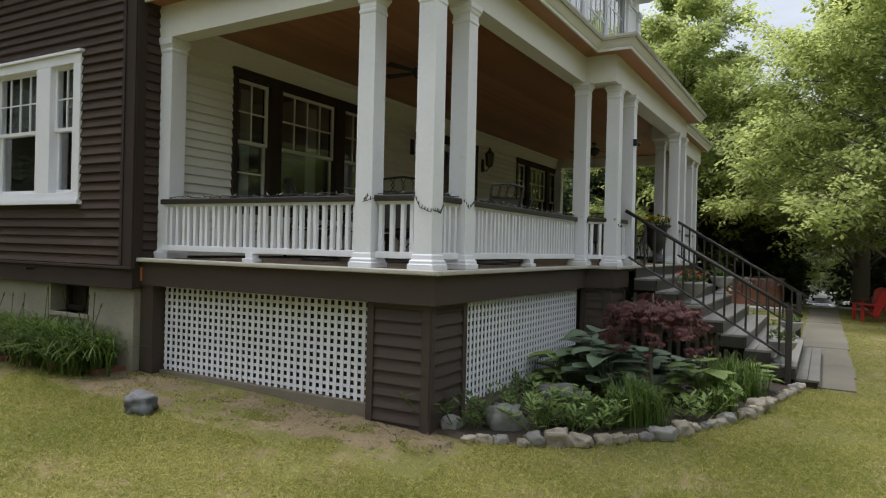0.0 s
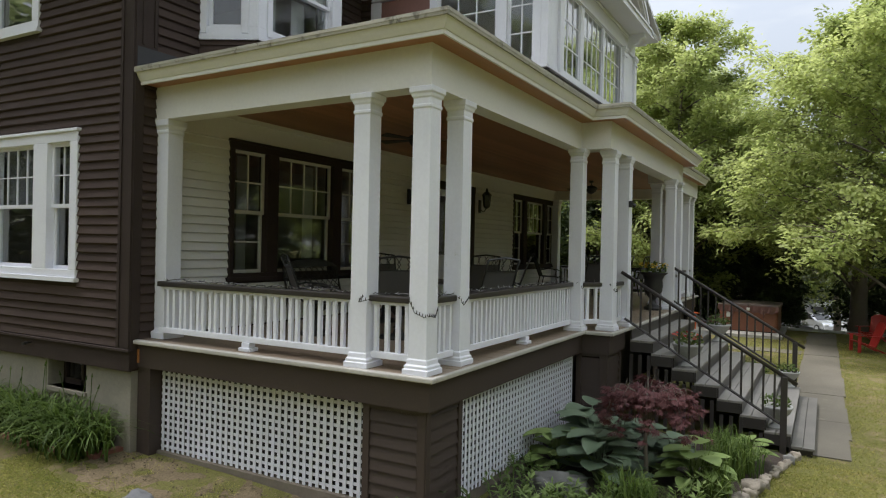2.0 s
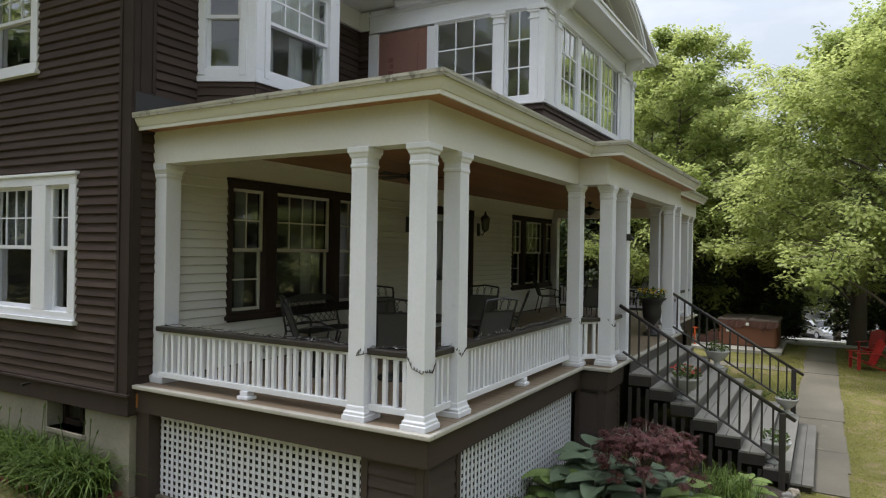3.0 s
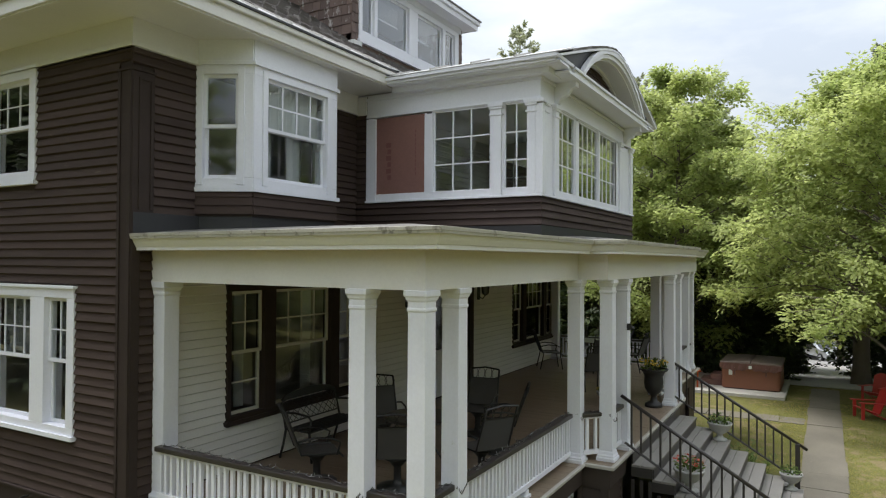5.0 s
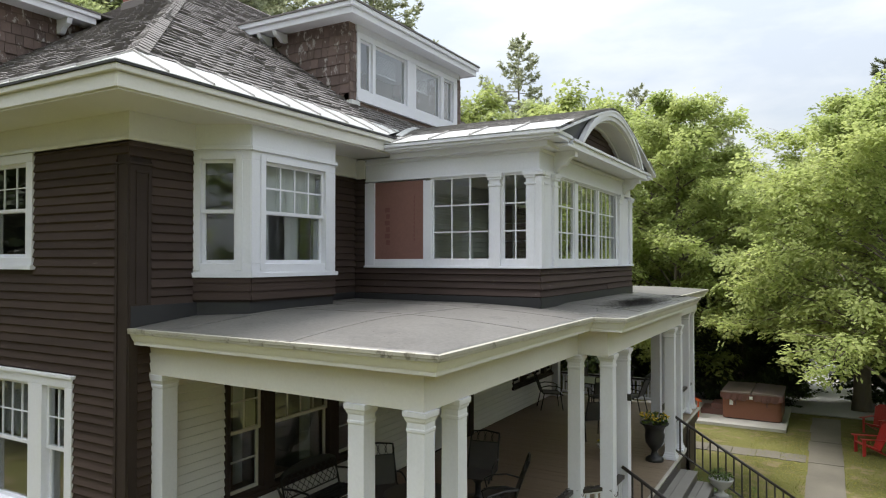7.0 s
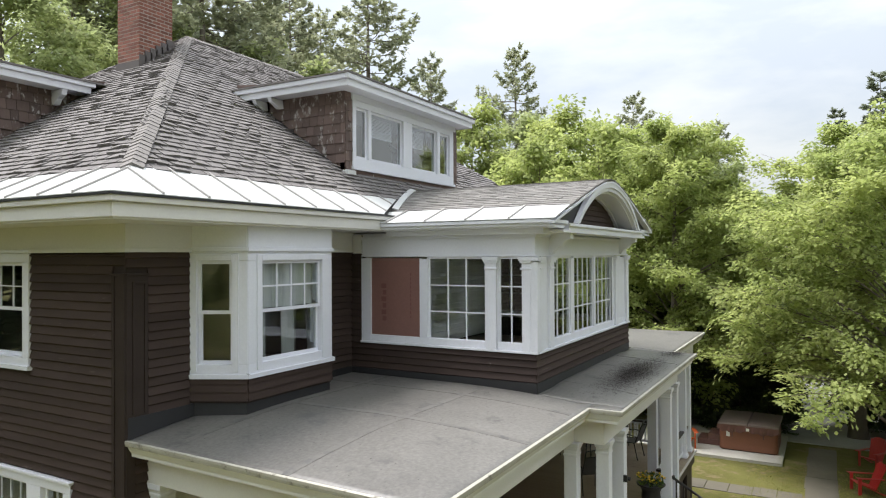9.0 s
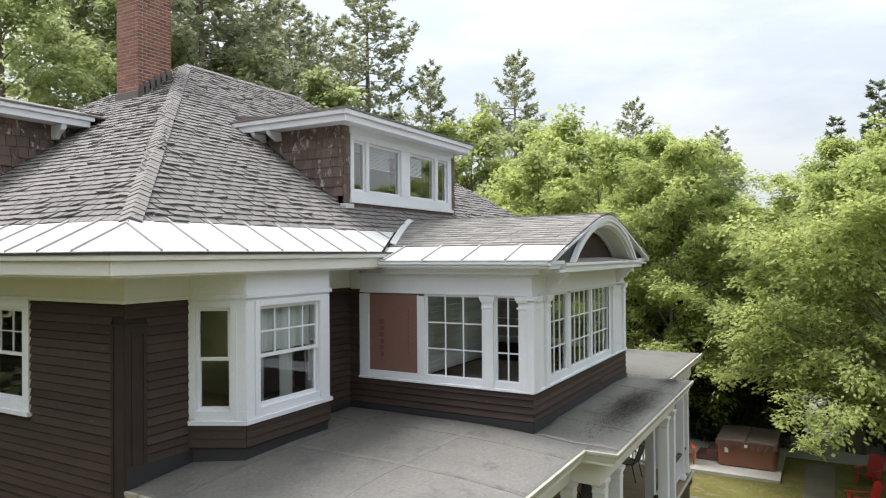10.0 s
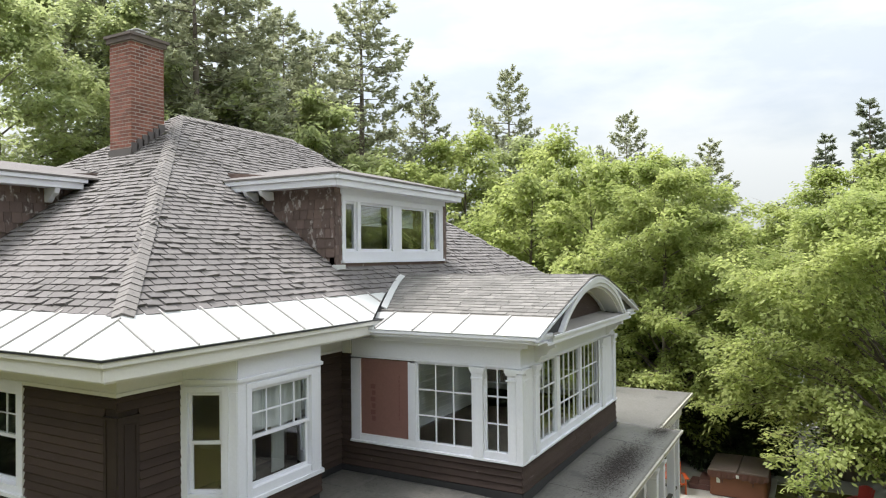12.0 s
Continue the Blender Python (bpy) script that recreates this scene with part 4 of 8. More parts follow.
# black plate stands for the dark inside the open gap beside the arch
g = Geo()
for a, b in zip(xs, xs[1:]):
    za, zb = roof_z(a) - .07, roof_z(b) - .07
    la, lb = (max(7.31, arch_z(x, 1.97, 8.05, 7.31)) if abs(x - AX) < 1.97 else 7.31 for x in (a, b))
    if za > la + .01 and zb > lb + .01:
        g.hexa([(a, evy + .062, la), (b, evy + .062, lb), (b, evy + .07, lb), (a, evy + .07, la)], [(a, evy + .062, za), (b, evy + .062, zb), (b, evy + .07, zb), (a, evy + .07, za)])
part("building_paper", g, FLASHING, sunroom, "black plate for the dark inside the gap beside the arch")
g = Geo()
z = 7.34
while z < 8.0:
    hw = 1.85
    if z > 7.3:
        hw = max((x - AX for x in [AX + 0.02 * k for k in range(94)] if arch_z(x, 1.80, 7.92, 7.31) > z + 0.02), default=0)
    if hw > 0.1:
        g.hexa([(AX - hw, SY - .03, z), (AX + hw, SY - .03, z), (AX + hw, SY, z), (AX - hw, SY, z)], [(AX - hw, SY - .008, z + .1), (AX + hw, SY - .008, z + .1), (AX + hw, SY, z + .1), (AX - hw, SY, z + .1)])
    z += 0.1
part("tympanum", g, BROWN, sunroom, "brown boarded face under the arch")
vx = [4.75 + .1 * k for k in range(19)]
g = Geo()
for a, b in zip(vx, vx[1:]):
    za, zb = roof_z(a) + .012, roof_z(b) + .012
    ya, yb = IY0 + (za - IZ) / .692, IY0 + (zb - IZ) / .692
    g.hexa([(a, ya - .09, za), (b, yb - .09, zb), (b, yb + .03, zb + .03), (a, ya + .03, za + .03)], [(a, ya - .09, za + .02), (b, yb - .09, zb + .02), (b, yb + .03, zb + .06), (a, ya + .03, za + .06)])
part("valley_flashing", g, METAL, sunroom, "white metal valley flashing")

# chimney core
STONE_CAP = paint("weathered_chimney_cap", (0.15, 0.125, 0.11), 0.9, 0.3, 2, 30, 0.4)
chimney = thing("chimney", (4.15, 9.36, 10.3), "weathered red brick chimney with lead flashing", "chimney")
CX0, CX1, CY0, CY1, CZ0, CZ1 = 3.86, 4.66, 9.10, 9.80, 10.2, 13.12
part("core", Geo().box(CX0 + .002, CY0 + .002, CZ0, CX1 - .002, CY1 - .002, CZ1), MORTAR, chimney)
part("crown", Geo().box(CX0 - .05, CY0 - .05, CZ1, CX1 + .05, CY1 + .05, CZ1 + .10).box(CX0 - .09, CY0 - .09, CZ1 + .101, CX1 + .09, CY1 + .09, CZ1 + .16), STONE_CAP, chimney)


# ---- porch ----
FZ = 1.45
PX1 = 14.40
porch = thing("porch", (XC, 2.0, 0), "white columned porch with brown skirt and lattice", "porch")


def mir(x):
    return PX1 - x


deck_boards = part("porch_floor", Geo().box(0.08, 0.08, FZ - .10, PX1 - .08, WY0, FZ - .03).box(4.46, -0.33, FZ - .10, mir(4.38), 0.03, FZ - .03), LEDGE, porch, "painted board porch floor")
g = Geo()
rnd = random.Random(5)
x = 0.05
while x < PX1 - .1:
    y0 = 0.02 if not (4.4 < x < mir(4.4) - .1) else -0.40
    g.box(x, y0, FZ - .03, min(x + .082, PX1 - .05), WY0, FZ - rnd.uniform(0, .002))
    x += 0.084
each("floor_board", g, DECK, deck_boards)
g = Geo().box(-.035, -.035, FZ - .045, .05, WY0, FZ + .003).box(.05, -.035, FZ - .045, 4.38, .02, FZ + .003).box(mir(4.38), -.035, FZ - .045, PX1 + .035, .02, FZ + .003).box(PX1 - .05, .02, FZ - .045, PX1 + .035, WY0, FZ + .003)
g.box(4.36, -.45, FZ - .045, mir(4.36), -.39, FZ + .003).box(4.33, -.45, FZ - .045, 4.40, .02, FZ + .004).box(mir(4.40), -.45, FZ - .045, mir(4.33), .02, FZ + .004)
each("floor_edge", g, LEDGE, porch, "weathered pale floor nosing", bevel=0.012)
g = Geo().box(.03, .03, 1.13, .07, WY0, FZ - .045).box(.07, .03, 1.13, 4.40, .07, FZ - .045).box(mir(4.40), .03, 1.13, mir(.07), .07, FZ - .045).box(mir(.07), .03, 1.13, mir(.03), WY0, FZ - .045)
g.box(4.40, -.38, 1.13, 5.25, -.34, FZ - .045).box(mir(5.25), -.38, 1.13, mir(4.40), -.34, FZ - .045).box(4.40, -.34, 1.13, 4.44, .07, FZ - .045).box(mir(4.44), -.34, 1.13, mir(4.40), .07, FZ - .045)
each("skirt_board", g, SKIRT, porch, "dark brown painted skirt board")
# black boards behind the lattice stand for the dark void under the floor
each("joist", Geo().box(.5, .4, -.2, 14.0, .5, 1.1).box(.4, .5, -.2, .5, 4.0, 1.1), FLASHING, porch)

# corner panels with clapboards and lattice between
PS, PF = Wall("x", 0.10), Wall("y", 0.10)


def skirt_panel(wall, u0, u1, z0, z1, parent, name="skirt_panel"):
    g = wall.geo()
    st = 0.075
    g.box(u0, -0.1, z0, u0 + st, 0.012, z1).box(u1 - st, -0.1, z0, u1, 0.012, z1).box(u0 + st, -0.1, z1 - .05, u1 - st, 0.010, z1).box(u0 + st, -.1, z0, u1 - st, -.03, z1 - .05)
    p = part(name, g, SKIRT, parent, "dark brown boarded corner panel", bevel=0.004)
    z = z0 + 0.02
    while z < z1 - .06:
        t = min(z + .118, z1 - .05)
        q = wall.geo().hexa([(u0 + st, -.03, z), (u1 - st, -.03, z), (u1 - st, .002, z), (u0 + st, .002, z)], [(u0 + st, -.03, t), (u1 - st, -.03, t), (u1 - st, -.022, t), (u0 + st, -.022, t)])
        part("clapboard", q, SKIRT, p)
        z += 0.118


OLD_SILL = paint("weathered_sill_board", (0.165, 0.140, 0.108), 0.95, 0.35, 2.0, 30, 0.5, dirt=(0.20, 0.18, 0.15), dirt_at=0.62)
skirt_panel(PS, 0.10, 0.80, -.12, 1.13, porch)
skirt_panel(PF, 0.10, 0.80, -.15, 1.13, porch)
part("sill_timber", Geo().box(.17, .80, -.2, .30, 3.95, .13), OLD_SILL, porch, "weathered sill under the lattice")
part("sill_timber", Geo().box(.80, .13, -.3, 4.3, .26, .10), OLD_SILL, porch)
part("end_post", Geo().box(.06, 3.86, -.2, .30, 4.08, 1.13), SKIRT, porch)


def lattice(wall, u0, u1, z0, z1, n_at):
    L = part("lattice", wall.geo().box(u0, n_at - .05, z1 - .01, u1, n_at - .03, z1 + .03).box(u0 - .02, n_at - .05, z0, u0, n_at, z1), WHITE, porch, "white wooden lattice screen")
    h = z1 - z0
    sv = Geo().box(-.021, -.006, 0, .021, 0.0, h).mesh("slat", WHITE)
    sh = wall.geo().box(u0, n_at - .016, -.016, u1, n_at - .0085, .016).mesh("slat", WHITE)
    r = random.Random(9)
    n = int((u1 - u0) / .085)
    turn = wall.m.to_3x3().to_4x4()
    for i in range(n):
        u = u0 + (u1 - u0) * (i + .5) / n
        p = wall.m @ Vector((u, n_at + .0, z0 + r.uniform(-.012, .012)))
        placed("slat", sv, L, Matrix.Translation(p) @ (Matrix.Rotation(math.pi / 2, 4, "Z") if abs(turn[0][1]) > .5 else Matrix.Identity(4)) @ Matrix.Rotation(r.uniform(-.002, .002), 4, "Y"))
    z = z0 + .05
    while z < z1 - .01:
        placed("slat", sh, L, Matrix.Translation((0, 0, z)))
        z += 0.078


lattice(Wall("x", 0.2), 0.80, 3.86, 0.13, 1.14, -0.02)
lattice(Wall("y", 0.12), 0.80, 4.28, 0.10, 1.14, 0.0)
# piers beside the stair
for a, b in ((4.44, 5.22), (mir(5.22), mir(4.44))):
    skirt_panel(Wall("y", -0.33), a, b, -.25, 1.13, porch, "pier_panel")
skirt_panel(Wall("x", 4.45), -.30, .12, -.25, 1.13, porch, "pier_panel")
part("pier_panel", Geo().box(mir(4.44), -.3, -.3, mir(4.40), .1, 1.13).box(mir(.8), .10, -.3, mir(.06), .14, 1.13).box(mir(4.4), .2, -.3, mir(.8), .22, 1.13), SKIRT, porch)
part("skirt_wall", Geo().box(mir(.10), .14, -.3, mir(.06), WY0, 1.13), SKIRT, porch)


def square_post(x, y, rings, label, name, wy=1.0):
    """One solid of square rings (width, height) up a post."""
    vs = [(x + sx * w / 2, y + sy * w * wy / 2, z) for w, z in rings for sx, sy in ((-1, -1), (1, -1), (1, 1), (-1, 1))]
    n = len(rings)
    fs = [(4 * i + k, 4 * i + (k + 1) % 4, 4 * i + 4 + (k + 1) % 4, 4 * i + 4 + k) for i in range(n - 1) for k in range(4)]
    return part(name, Geo().add(vs, fs + [(3, 2, 1, 0), (4 * n - 4, 4 * n - 3, 4 * n - 2, 4 * n - 1)]), WHITE, porch, label, bevel=0.005)


def column(x, y):
    rings = [(.275, 0), (.275, .05), (.25, .055), (.25, .08), (.222, .095), (.212, .135), (.196, .145), (.193, 1.3), (.188, 2.44), (.205, 2.45), (.205, 2.475), (.192, 2.48), (.192, 2.535), (.215, 2.55), (.228, 2.575), (.252, 2.59), (.252, 2.64)]
    return square_post(x, y, [(w, FZ + z) for w, z in rings], "square white column with moulded base and cap", "column")


for x, y in ((.18, .875), (.17, .195), (.82, .20), (4.40, .13), (4.72, -.25), (5.45, -.28), (mir(.18), .875), (mir(.17), .195), (mir(.82), .20), (10.05, .20), (9.80, -.28), (9.10, -.28)):
    column(x, y)
for x in (.36, mir(.36)):
    square_post(x, 3.96, [(.30, FZ), (.30, FZ + .07), (.26, FZ + .09), (.22, FZ + .12), (.22, 3.92), (.24, 3.935), (.24, 3.96), (.225, 3.97), (.25, 4.0), (.285, 4.02), (.285, 4.09)], "white pilaster against the house wall", "pilaster", .9)

# beams, ceiling, cornice
BZ0, BZ1 = 4.09, 4.48
g = Geo().prism([(.07, .10), (.32, .32), (.46, WY0), (.225, WY0)], "z", BZ0, BZ1).prism([(.07, .10), (4.40, .10), (4.40, .32), (.32, .32)], "z", BZ0, BZ1).box(mir(4.40), .04, BZ0, mir(.32), .32, BZ1).box(mir(.32), .04, BZ0, mir(.04), WY0, BZ1)
g.box(4.46, -.34, BZ0, mir(4.46), -.06, BZ1).box(4.40, -.34, BZ0, 4.46, .32, BZ1).box(4.46, -.06, BZ0, 4.74, .32, BZ1).box(mir(4.46), -.34, BZ0, mir(4.40), .32, BZ1).box(mir(4.74), -.06, BZ0, mir(4.46), .32, BZ1)
each("beam", g, CREAM, porch, "cream painted porch beam")
g = Geo()
y = -0.06
while y < WY0 - .02:
    a, b = (.32, mir(.32)) if y > .32 else (4.74, mir(4.74))
    g.box(a, y, 4.36, b, min(y + .088, WY0), 4.385)
    y += .09
ceil = part("ceiling", g, CEDAR, porch, "stained cedar board porch ceiling")
part("cornice", FRONT.geo().box(.3, 0, 4.03, WX1 - .4, .035, 4.36).box(.3, .035, 4.30, WX1 - .4, .07, 4.36), CREAM, porch)
part("cornice", Geo().box(.32, .9, 4.22, .36, WY0, 4.36).box(.9, .32, 4.22, 4.4, .36, 4.36), CREAM, porch)
# eave: cedar strip below, crown and gutter edge
E0, EB, EBX = -.12, -.58, 4.20
E0B = .025                                  # the side edge draws in towards the house
OUT = [(E0, E0), (EBX, E0), (EBX, EB), (mir(EBX), EB), (mir(EBX), E0), (mir(E0), E0)]
g = Geo().prism([(E0, E0), (.30, E0), (.30, WY0), (E0B, WY0)], "z", 4.48, 4.50).box(.30, E0, 4.48, mir(.30), .30, 4.50).box(mir(.30), E0, 4.48, mir(E0), WY0, 4.50).box(EBX, EB, 4.48, mir(EBX), E0, 4.50)
part("eave_soffit", g, CEDAR, porch, "stained wood strip under the eave")
prof = [(0.0, 4.465), (-.025, 4.465), (-.025, 4.505), (-.035, 4.508), (-.06, 4.55), (-.085, 4.60), (-.085, 4.635), (0, 4.635)]


def run_profile(pts, prof_):
    """A moulding along plan points, mitred; the profile's first number is the way outwards (minus) to the right-hand side of the run."""
    g = Geo()
    rings = []
    for i, p in enumerate(pts):
        p = Vector(p)
        d0 = (p - Vector(pts[i - 1])).normalized() if i else None
        d1 = (Vector(pts[i + 1]) - p).normalized() if i + 1 < len(pts) else None
        n0 = Vector((d0.y, -d0.x)) if d0 else None
        n1 = Vector((d1.y, -d1.x)) if d1 else None
        n_ = n0 if n1 is None else n1 if n0 is None else (n0 + n1) / (1 + n0.dot(n1))
        rings.append([(p.x - n_.x * o, p.y - n_.y * o, z) for o, z in prof_])
    k = len(prof_)
    for a, b in zip(rings, rings[1:]):
        g.add(a + b, [list(range(k))[::-1], list(range(k, 2 * k))] + [(i, (i + 1) % k, k + (i + 1) % k, k + i) for i in range(k)])
    return g


EDGE = [(E0B, WY0)] + OUT + [(mir(E0), WY0)]
part("eave_moulding", run_profile(EDGE, prof), CREAM, porch, "cream crown moulding along the porch eave")
# flat roof that rises from its edges to the walls
def roof_top(x, y):
    """The membrane's height."""
    left = E0 - .085 + (E0B - E0) * max(0, y - E0) / (WY0 - E0)
    front = EB - .085 if EBX - .085 < x < mir(EBX) + .085 else E0 - .085
    side_ = min(x - left, mir(E0) + .085 - x)
    d_ = min(side_, y - front)
    if EBX - .085 < x < mir(EBX) + .085:
        d_ = max(min(d_, min(x - EBX, mir(EBX) - x) + .085), min(side_, y - (E0 - .085)))
    u = max(0.0, min(1.0, d_ / 2.4))
    return 4.660 + .14 * u * (2 - u) + .004 * noise.noise(Vector((x * 1.1, y * 1.1, 2)))


def membrane(x0, x1, y0, y1):
    n, m = int((x1 - x0) / .12) + 2, int((y1 - y0) / .12) + 2
    vs = []
    for y in np.linspace(y0, y1, m):
        for x in np.linspace(x0, x1, n):
            w = (E0B - E0) * max(0, y - E0) / (WY0 - E0)
            xx = x + w * max(0.0, 1 - (x - x0) / 1.5) if x0 < 0 else x
            vs.append((xx, y, roof_top(xx + (.0005 if x == x0 else 0), y)))
    fs = [(j * n + i, j * n + i + 1, (j + 1) * n + i + 1, (j + 1) * n + i) for j in range(m - 1) for i in range(n - 1)]
    k = len(vs)
    vs += [(x, y, z - .045) for x, y, z in vs]
    rim = [i for i in range(n)] + [j * n + n - 1 for j in range(1, m)] + [(m - 1) * n + i for i in range(n - 2, -1, -1)] + [j * n for j in range(m - 2, 0, -1)]
    fs += [(a + k, b + k, b, a) for a, b in zip(rim, rim[1:] + rim[:1])]
    return Geo().add(vs, fs)


for q in ((E0 - .085, 4.33, E0 - .085, WY0), (mir(4.33), mir(E0) + .085, E0 - .085, WY0), (4.33, mir(4.33), EB - .085, SY), (EBX - .085, 4.33, EB - .085, E0 - .085), (mir(4.33), mir(EBX) + .085, EB - .085, E0 - .085)):
    part("porch_roof", membrane(*q), MEMBRANE, porch, "flat grey membrane roof with dirt stains", smooth=True)
# lapped seams of the membrane
g = Geo()
for x0_, y0_, x1_, y1_ in ((-.12, 1.55, 4.2, 1.50), (2.05, -.15, 2.0, 3.3), (.2, 3.35, 4.28, 3.30), (3.6, -.12, 3.62, 3.9), (5.4, -.6, 5.42, .6), (8.6, -.6, 8.6, .6)):
    L_ = math.hypot(x1_ - x0_, y1_ - y0_)
    k_ = int(L_ / .15) + 1
    ex, ey = (x1_ - x0_) / L_, (y1_ - y0_) / L_
    for i in range(k_):
        a_, b_ = i / k_ * L_, (i + 1) / k_ * L_
        q = [(x0_ + ex * u_ - ey * v_, y0_ + ey * u_ + ex * v_) for u_, v_ in ((a_, -.05), (b_, -.05), (b_, .05), (a_, .05))]
        g.hexa([(x, y, roof_top(x, y) - .004) for x, y in q], [(x, y, roof_top(x, y) + .0035) for x, y in q])
part("seam_tape", g, MEMBRANE_TAPE, porch, "lapped seams of the membrane")["kind"] = "stuff"
OLD_EDGE = paint("dulled_cream_metal", (0.36, 0.345, 0.29), 0.6, 0.25, 2.0, 30, 0.15, dirt=(0.16, 0.15, 0.12), dirt_at=0.56)
prof2 = [(-.075, 4.600), (-.105, 4.600), (-.108, 4.625), (-.112, 4.63), (-.112, 4.662), (-.075, 4.667)]
part("roof_edge", run_profile(EDGE, prof2), OLD_EDGE, porch, "dulled cream metal roof edge")


# rails
def railing(x0, y0, x1, y1, blocks=1, label="white balustrade with dark brown top rail"):
    """A balustrade between two plan points."""
    d = Vector((x1 - x0, y1 - y0))
    L = d.length
    d.normalize()
    m = Matrix(((d.x, -d.y, 0, x0), (d.y, d.x, 0, y0), (0, 0, 1, 0), (0, 0, 0, 1)))
    r = part("railing", Geo(m).box(0, -.03, 1.545, L, .03, 1.61), WHITE, porch, label, bevel=0.005)
    part("upper_rail", Geo(m).box(0, -.02, 2.06, L, .02, 2.09), WHITE, r)
    part("top_rail", Geo(m).box(-.02, -.055, 2.09, L + .02, .055, 2.15), RAIL_PAINT, r, "dark brown top rail", bevel=0.012)
    bal = Geo().box(-.02, -.02, 1.60, .02, .02, 2.07).mesh("baluster", WHITE)
    n = max(2, int(L / .098))
    rr = random.Random(int(L * 100))
    for i in range(n):
        t = L * (i + .5) / n
        placed("baluster", bal, r, m @ Matrix.Translation((t, 0, 0)) @ Matrix.Rotation(rr.uniform(-.008, .008), 4, "Y"))
    for k in range(blocks):
        t = L * (k + 1) / (blocks + 1)
        part("foot_block", Geo(m).box(t - .08, -.07, FZ, t + .08, .07, FZ + .04).box(t - .055, -.05, FZ + .04, t + .055, .05, 1.545), WHITE, r, bevel=0.006)
    return r


for a, b, c, d, k in ((.18, .98, .18, 3.84, 1), (.18, .30, .18, .77, 0), (.28, .195, .72, .195, 0), (.92, .195, 4.29, .195, 1), (4.44, .04, 4.66, -.15, 0), (4.83, -.26, 5.34, -.27, 0),
                      (mir(.18), .98, mir(.18), 3.84, 1), (mir(.18), .30, mir(.18), .77, 0), (mir(.72), .195, mir(.28), .195, 0), (10.16, .195, mir(.92), .195, 1), (9.21, -.27, 9.69, -.27, 0), (9.86, -.17, 10.0, .09, 0)):
    railing(a, b, c, d, k)

# ---- stairs ----
# planks of the bottom step, a darker grey than the treads
DARK_PLANK = paint("dark_grey_planks", (0.150, 0.142, 0.125), 0.8, 0.3, 1.5, 35, 0.4, rand=0.08)
STX0, STX1 = 5.28, mir(5.28)
stairs = thing("porch_stairs", (XC, -1.5, -.15), "wide wooden porch stairs with dark rails", "stairs")
RISE, RUN, NST = .186, .314, 7
for i in range(1, NST + 1):
    z, yb = FZ - RISE * i, -.455 - RUN * (i - 1)
    t = part("tread", Geo().box(STX0, yb - .14, z - .035, STX1, yb, z).box(STX0, yb - RUN - .03, z - .035, STX1, yb - .146, z), STEP_PAINT, stairs, bevel=0.006)
    part("riser", Geo().box(STX0 + .03, yb - .02, z, STX1 - .03, yb, z + RISE - .035), RAIL_PAINT, stairs)
    part("riser_end", Geo().box(STX0, yb - RUN, z - .18, STX0 + .05, yb, z - .035), RAIL_PAINT, stairs)
    part("riser_end", Geo().box(STX1 - .05, yb - RUN, z - .18, STX1, yb, z - .035), RAIL_PAINT, stairs)
yb = -.455 - RUN * NST
part("riser", Geo().box(STX0, yb - .02, -.2, STX1, yb, FZ - RISE * NST - .035), RAIL_PAINT, stairs)
bz = -.015
bottom = thing("bottom_step", ((STX0 + STX1) / 2, yb - .3, -.2), "long low grey plank step before the stairs", "step")
for k in range(2):
    part("plank", Geo().box(STX0 + .02, yb - .165 - .146 * k, bz - .04, STX1 - .02, yb - .024 - .146 * k, bz - .004 * k), DARK_PLANK, bottom, bevel=0.005)
part("step_base", Geo().box(STX0 + .08, yb - .29, -.25, STX1 - .08, yb - .024, bz - .042), RAIL_PAINT, bottom)
for sx in (STX0, STX1):
    hi, lo = (2.295, 1.62) if sx == STX0 else (2.335, 1.67)
    r = part("handrail", Geo().tube([(sx, -.30, hi), (sx, -2.74, hi - .597 * 2.44)], .028, 8), RAIL_PAINT, stairs, "dark painted stair rail", smooth=True)
    part("bottom_rail", Geo().tube([(sx, -.36, lo - .036), (sx, -2.58, lo - .6 * 2.28)], .02, 6), RAIL_PAINT, r)
    n = 15
    for i in range(n):
        y = -.46 - 2.0 * i / (n - 1)
        part("baluster", Geo().cbox(sx, y, lo + .6 * (y + .30), .028, .028, hi + .597 * (y + .30)), RAIL_PAINT, r)
    part("newel", Geo().cbox(sx, -2.58, -.2, .085, .085, hi - .597 * 2.28), RAIL_PAINT, r, bevel=0.008)
    g = Geo()
    ys = -.455
    while ys > -2.5:
        zt = FZ - RISE * (1 + int((-.455 - ys) / RUN)) - .22
        if zt > 0:
            g.box(sx - .015, ys - .05, -.2, sx + .015, ys, zt)
        ys -= .13
    each("skirt_slat", g, RAIL_PAINT, stairs)


# ---- ground ----
DIP = ((24, -.268), (58, -3.70), (70, -2.55), (76, -1.12), (900, -1.0))    # the drive and street beyond the lawn: distance, height


def ground_z(x, y):
    f = max(0.0, min(1.0, (x - 9) / 6))
    slope = .033 * max(-3.2, min(4.5, y))
    z = -.05 + slope * (1 - f) - .10 * f - .0036 * max(0, min(20, x - 6)) - .0525 * max(0, min(40, x - 24))
    w = max(0.0, min(1.0, (10 - abs(y + 3)) / 5.5))
    if x > 24 and w > 0:
        w = w * w * (3 - 2 * w)
        for (a, za), (b, zb) in zip(DIP, DIP[1:]):
            if a <= x <= b:
                return z + (za + (zb - za) * (x - a) / (b - a) - z) * w
    return z


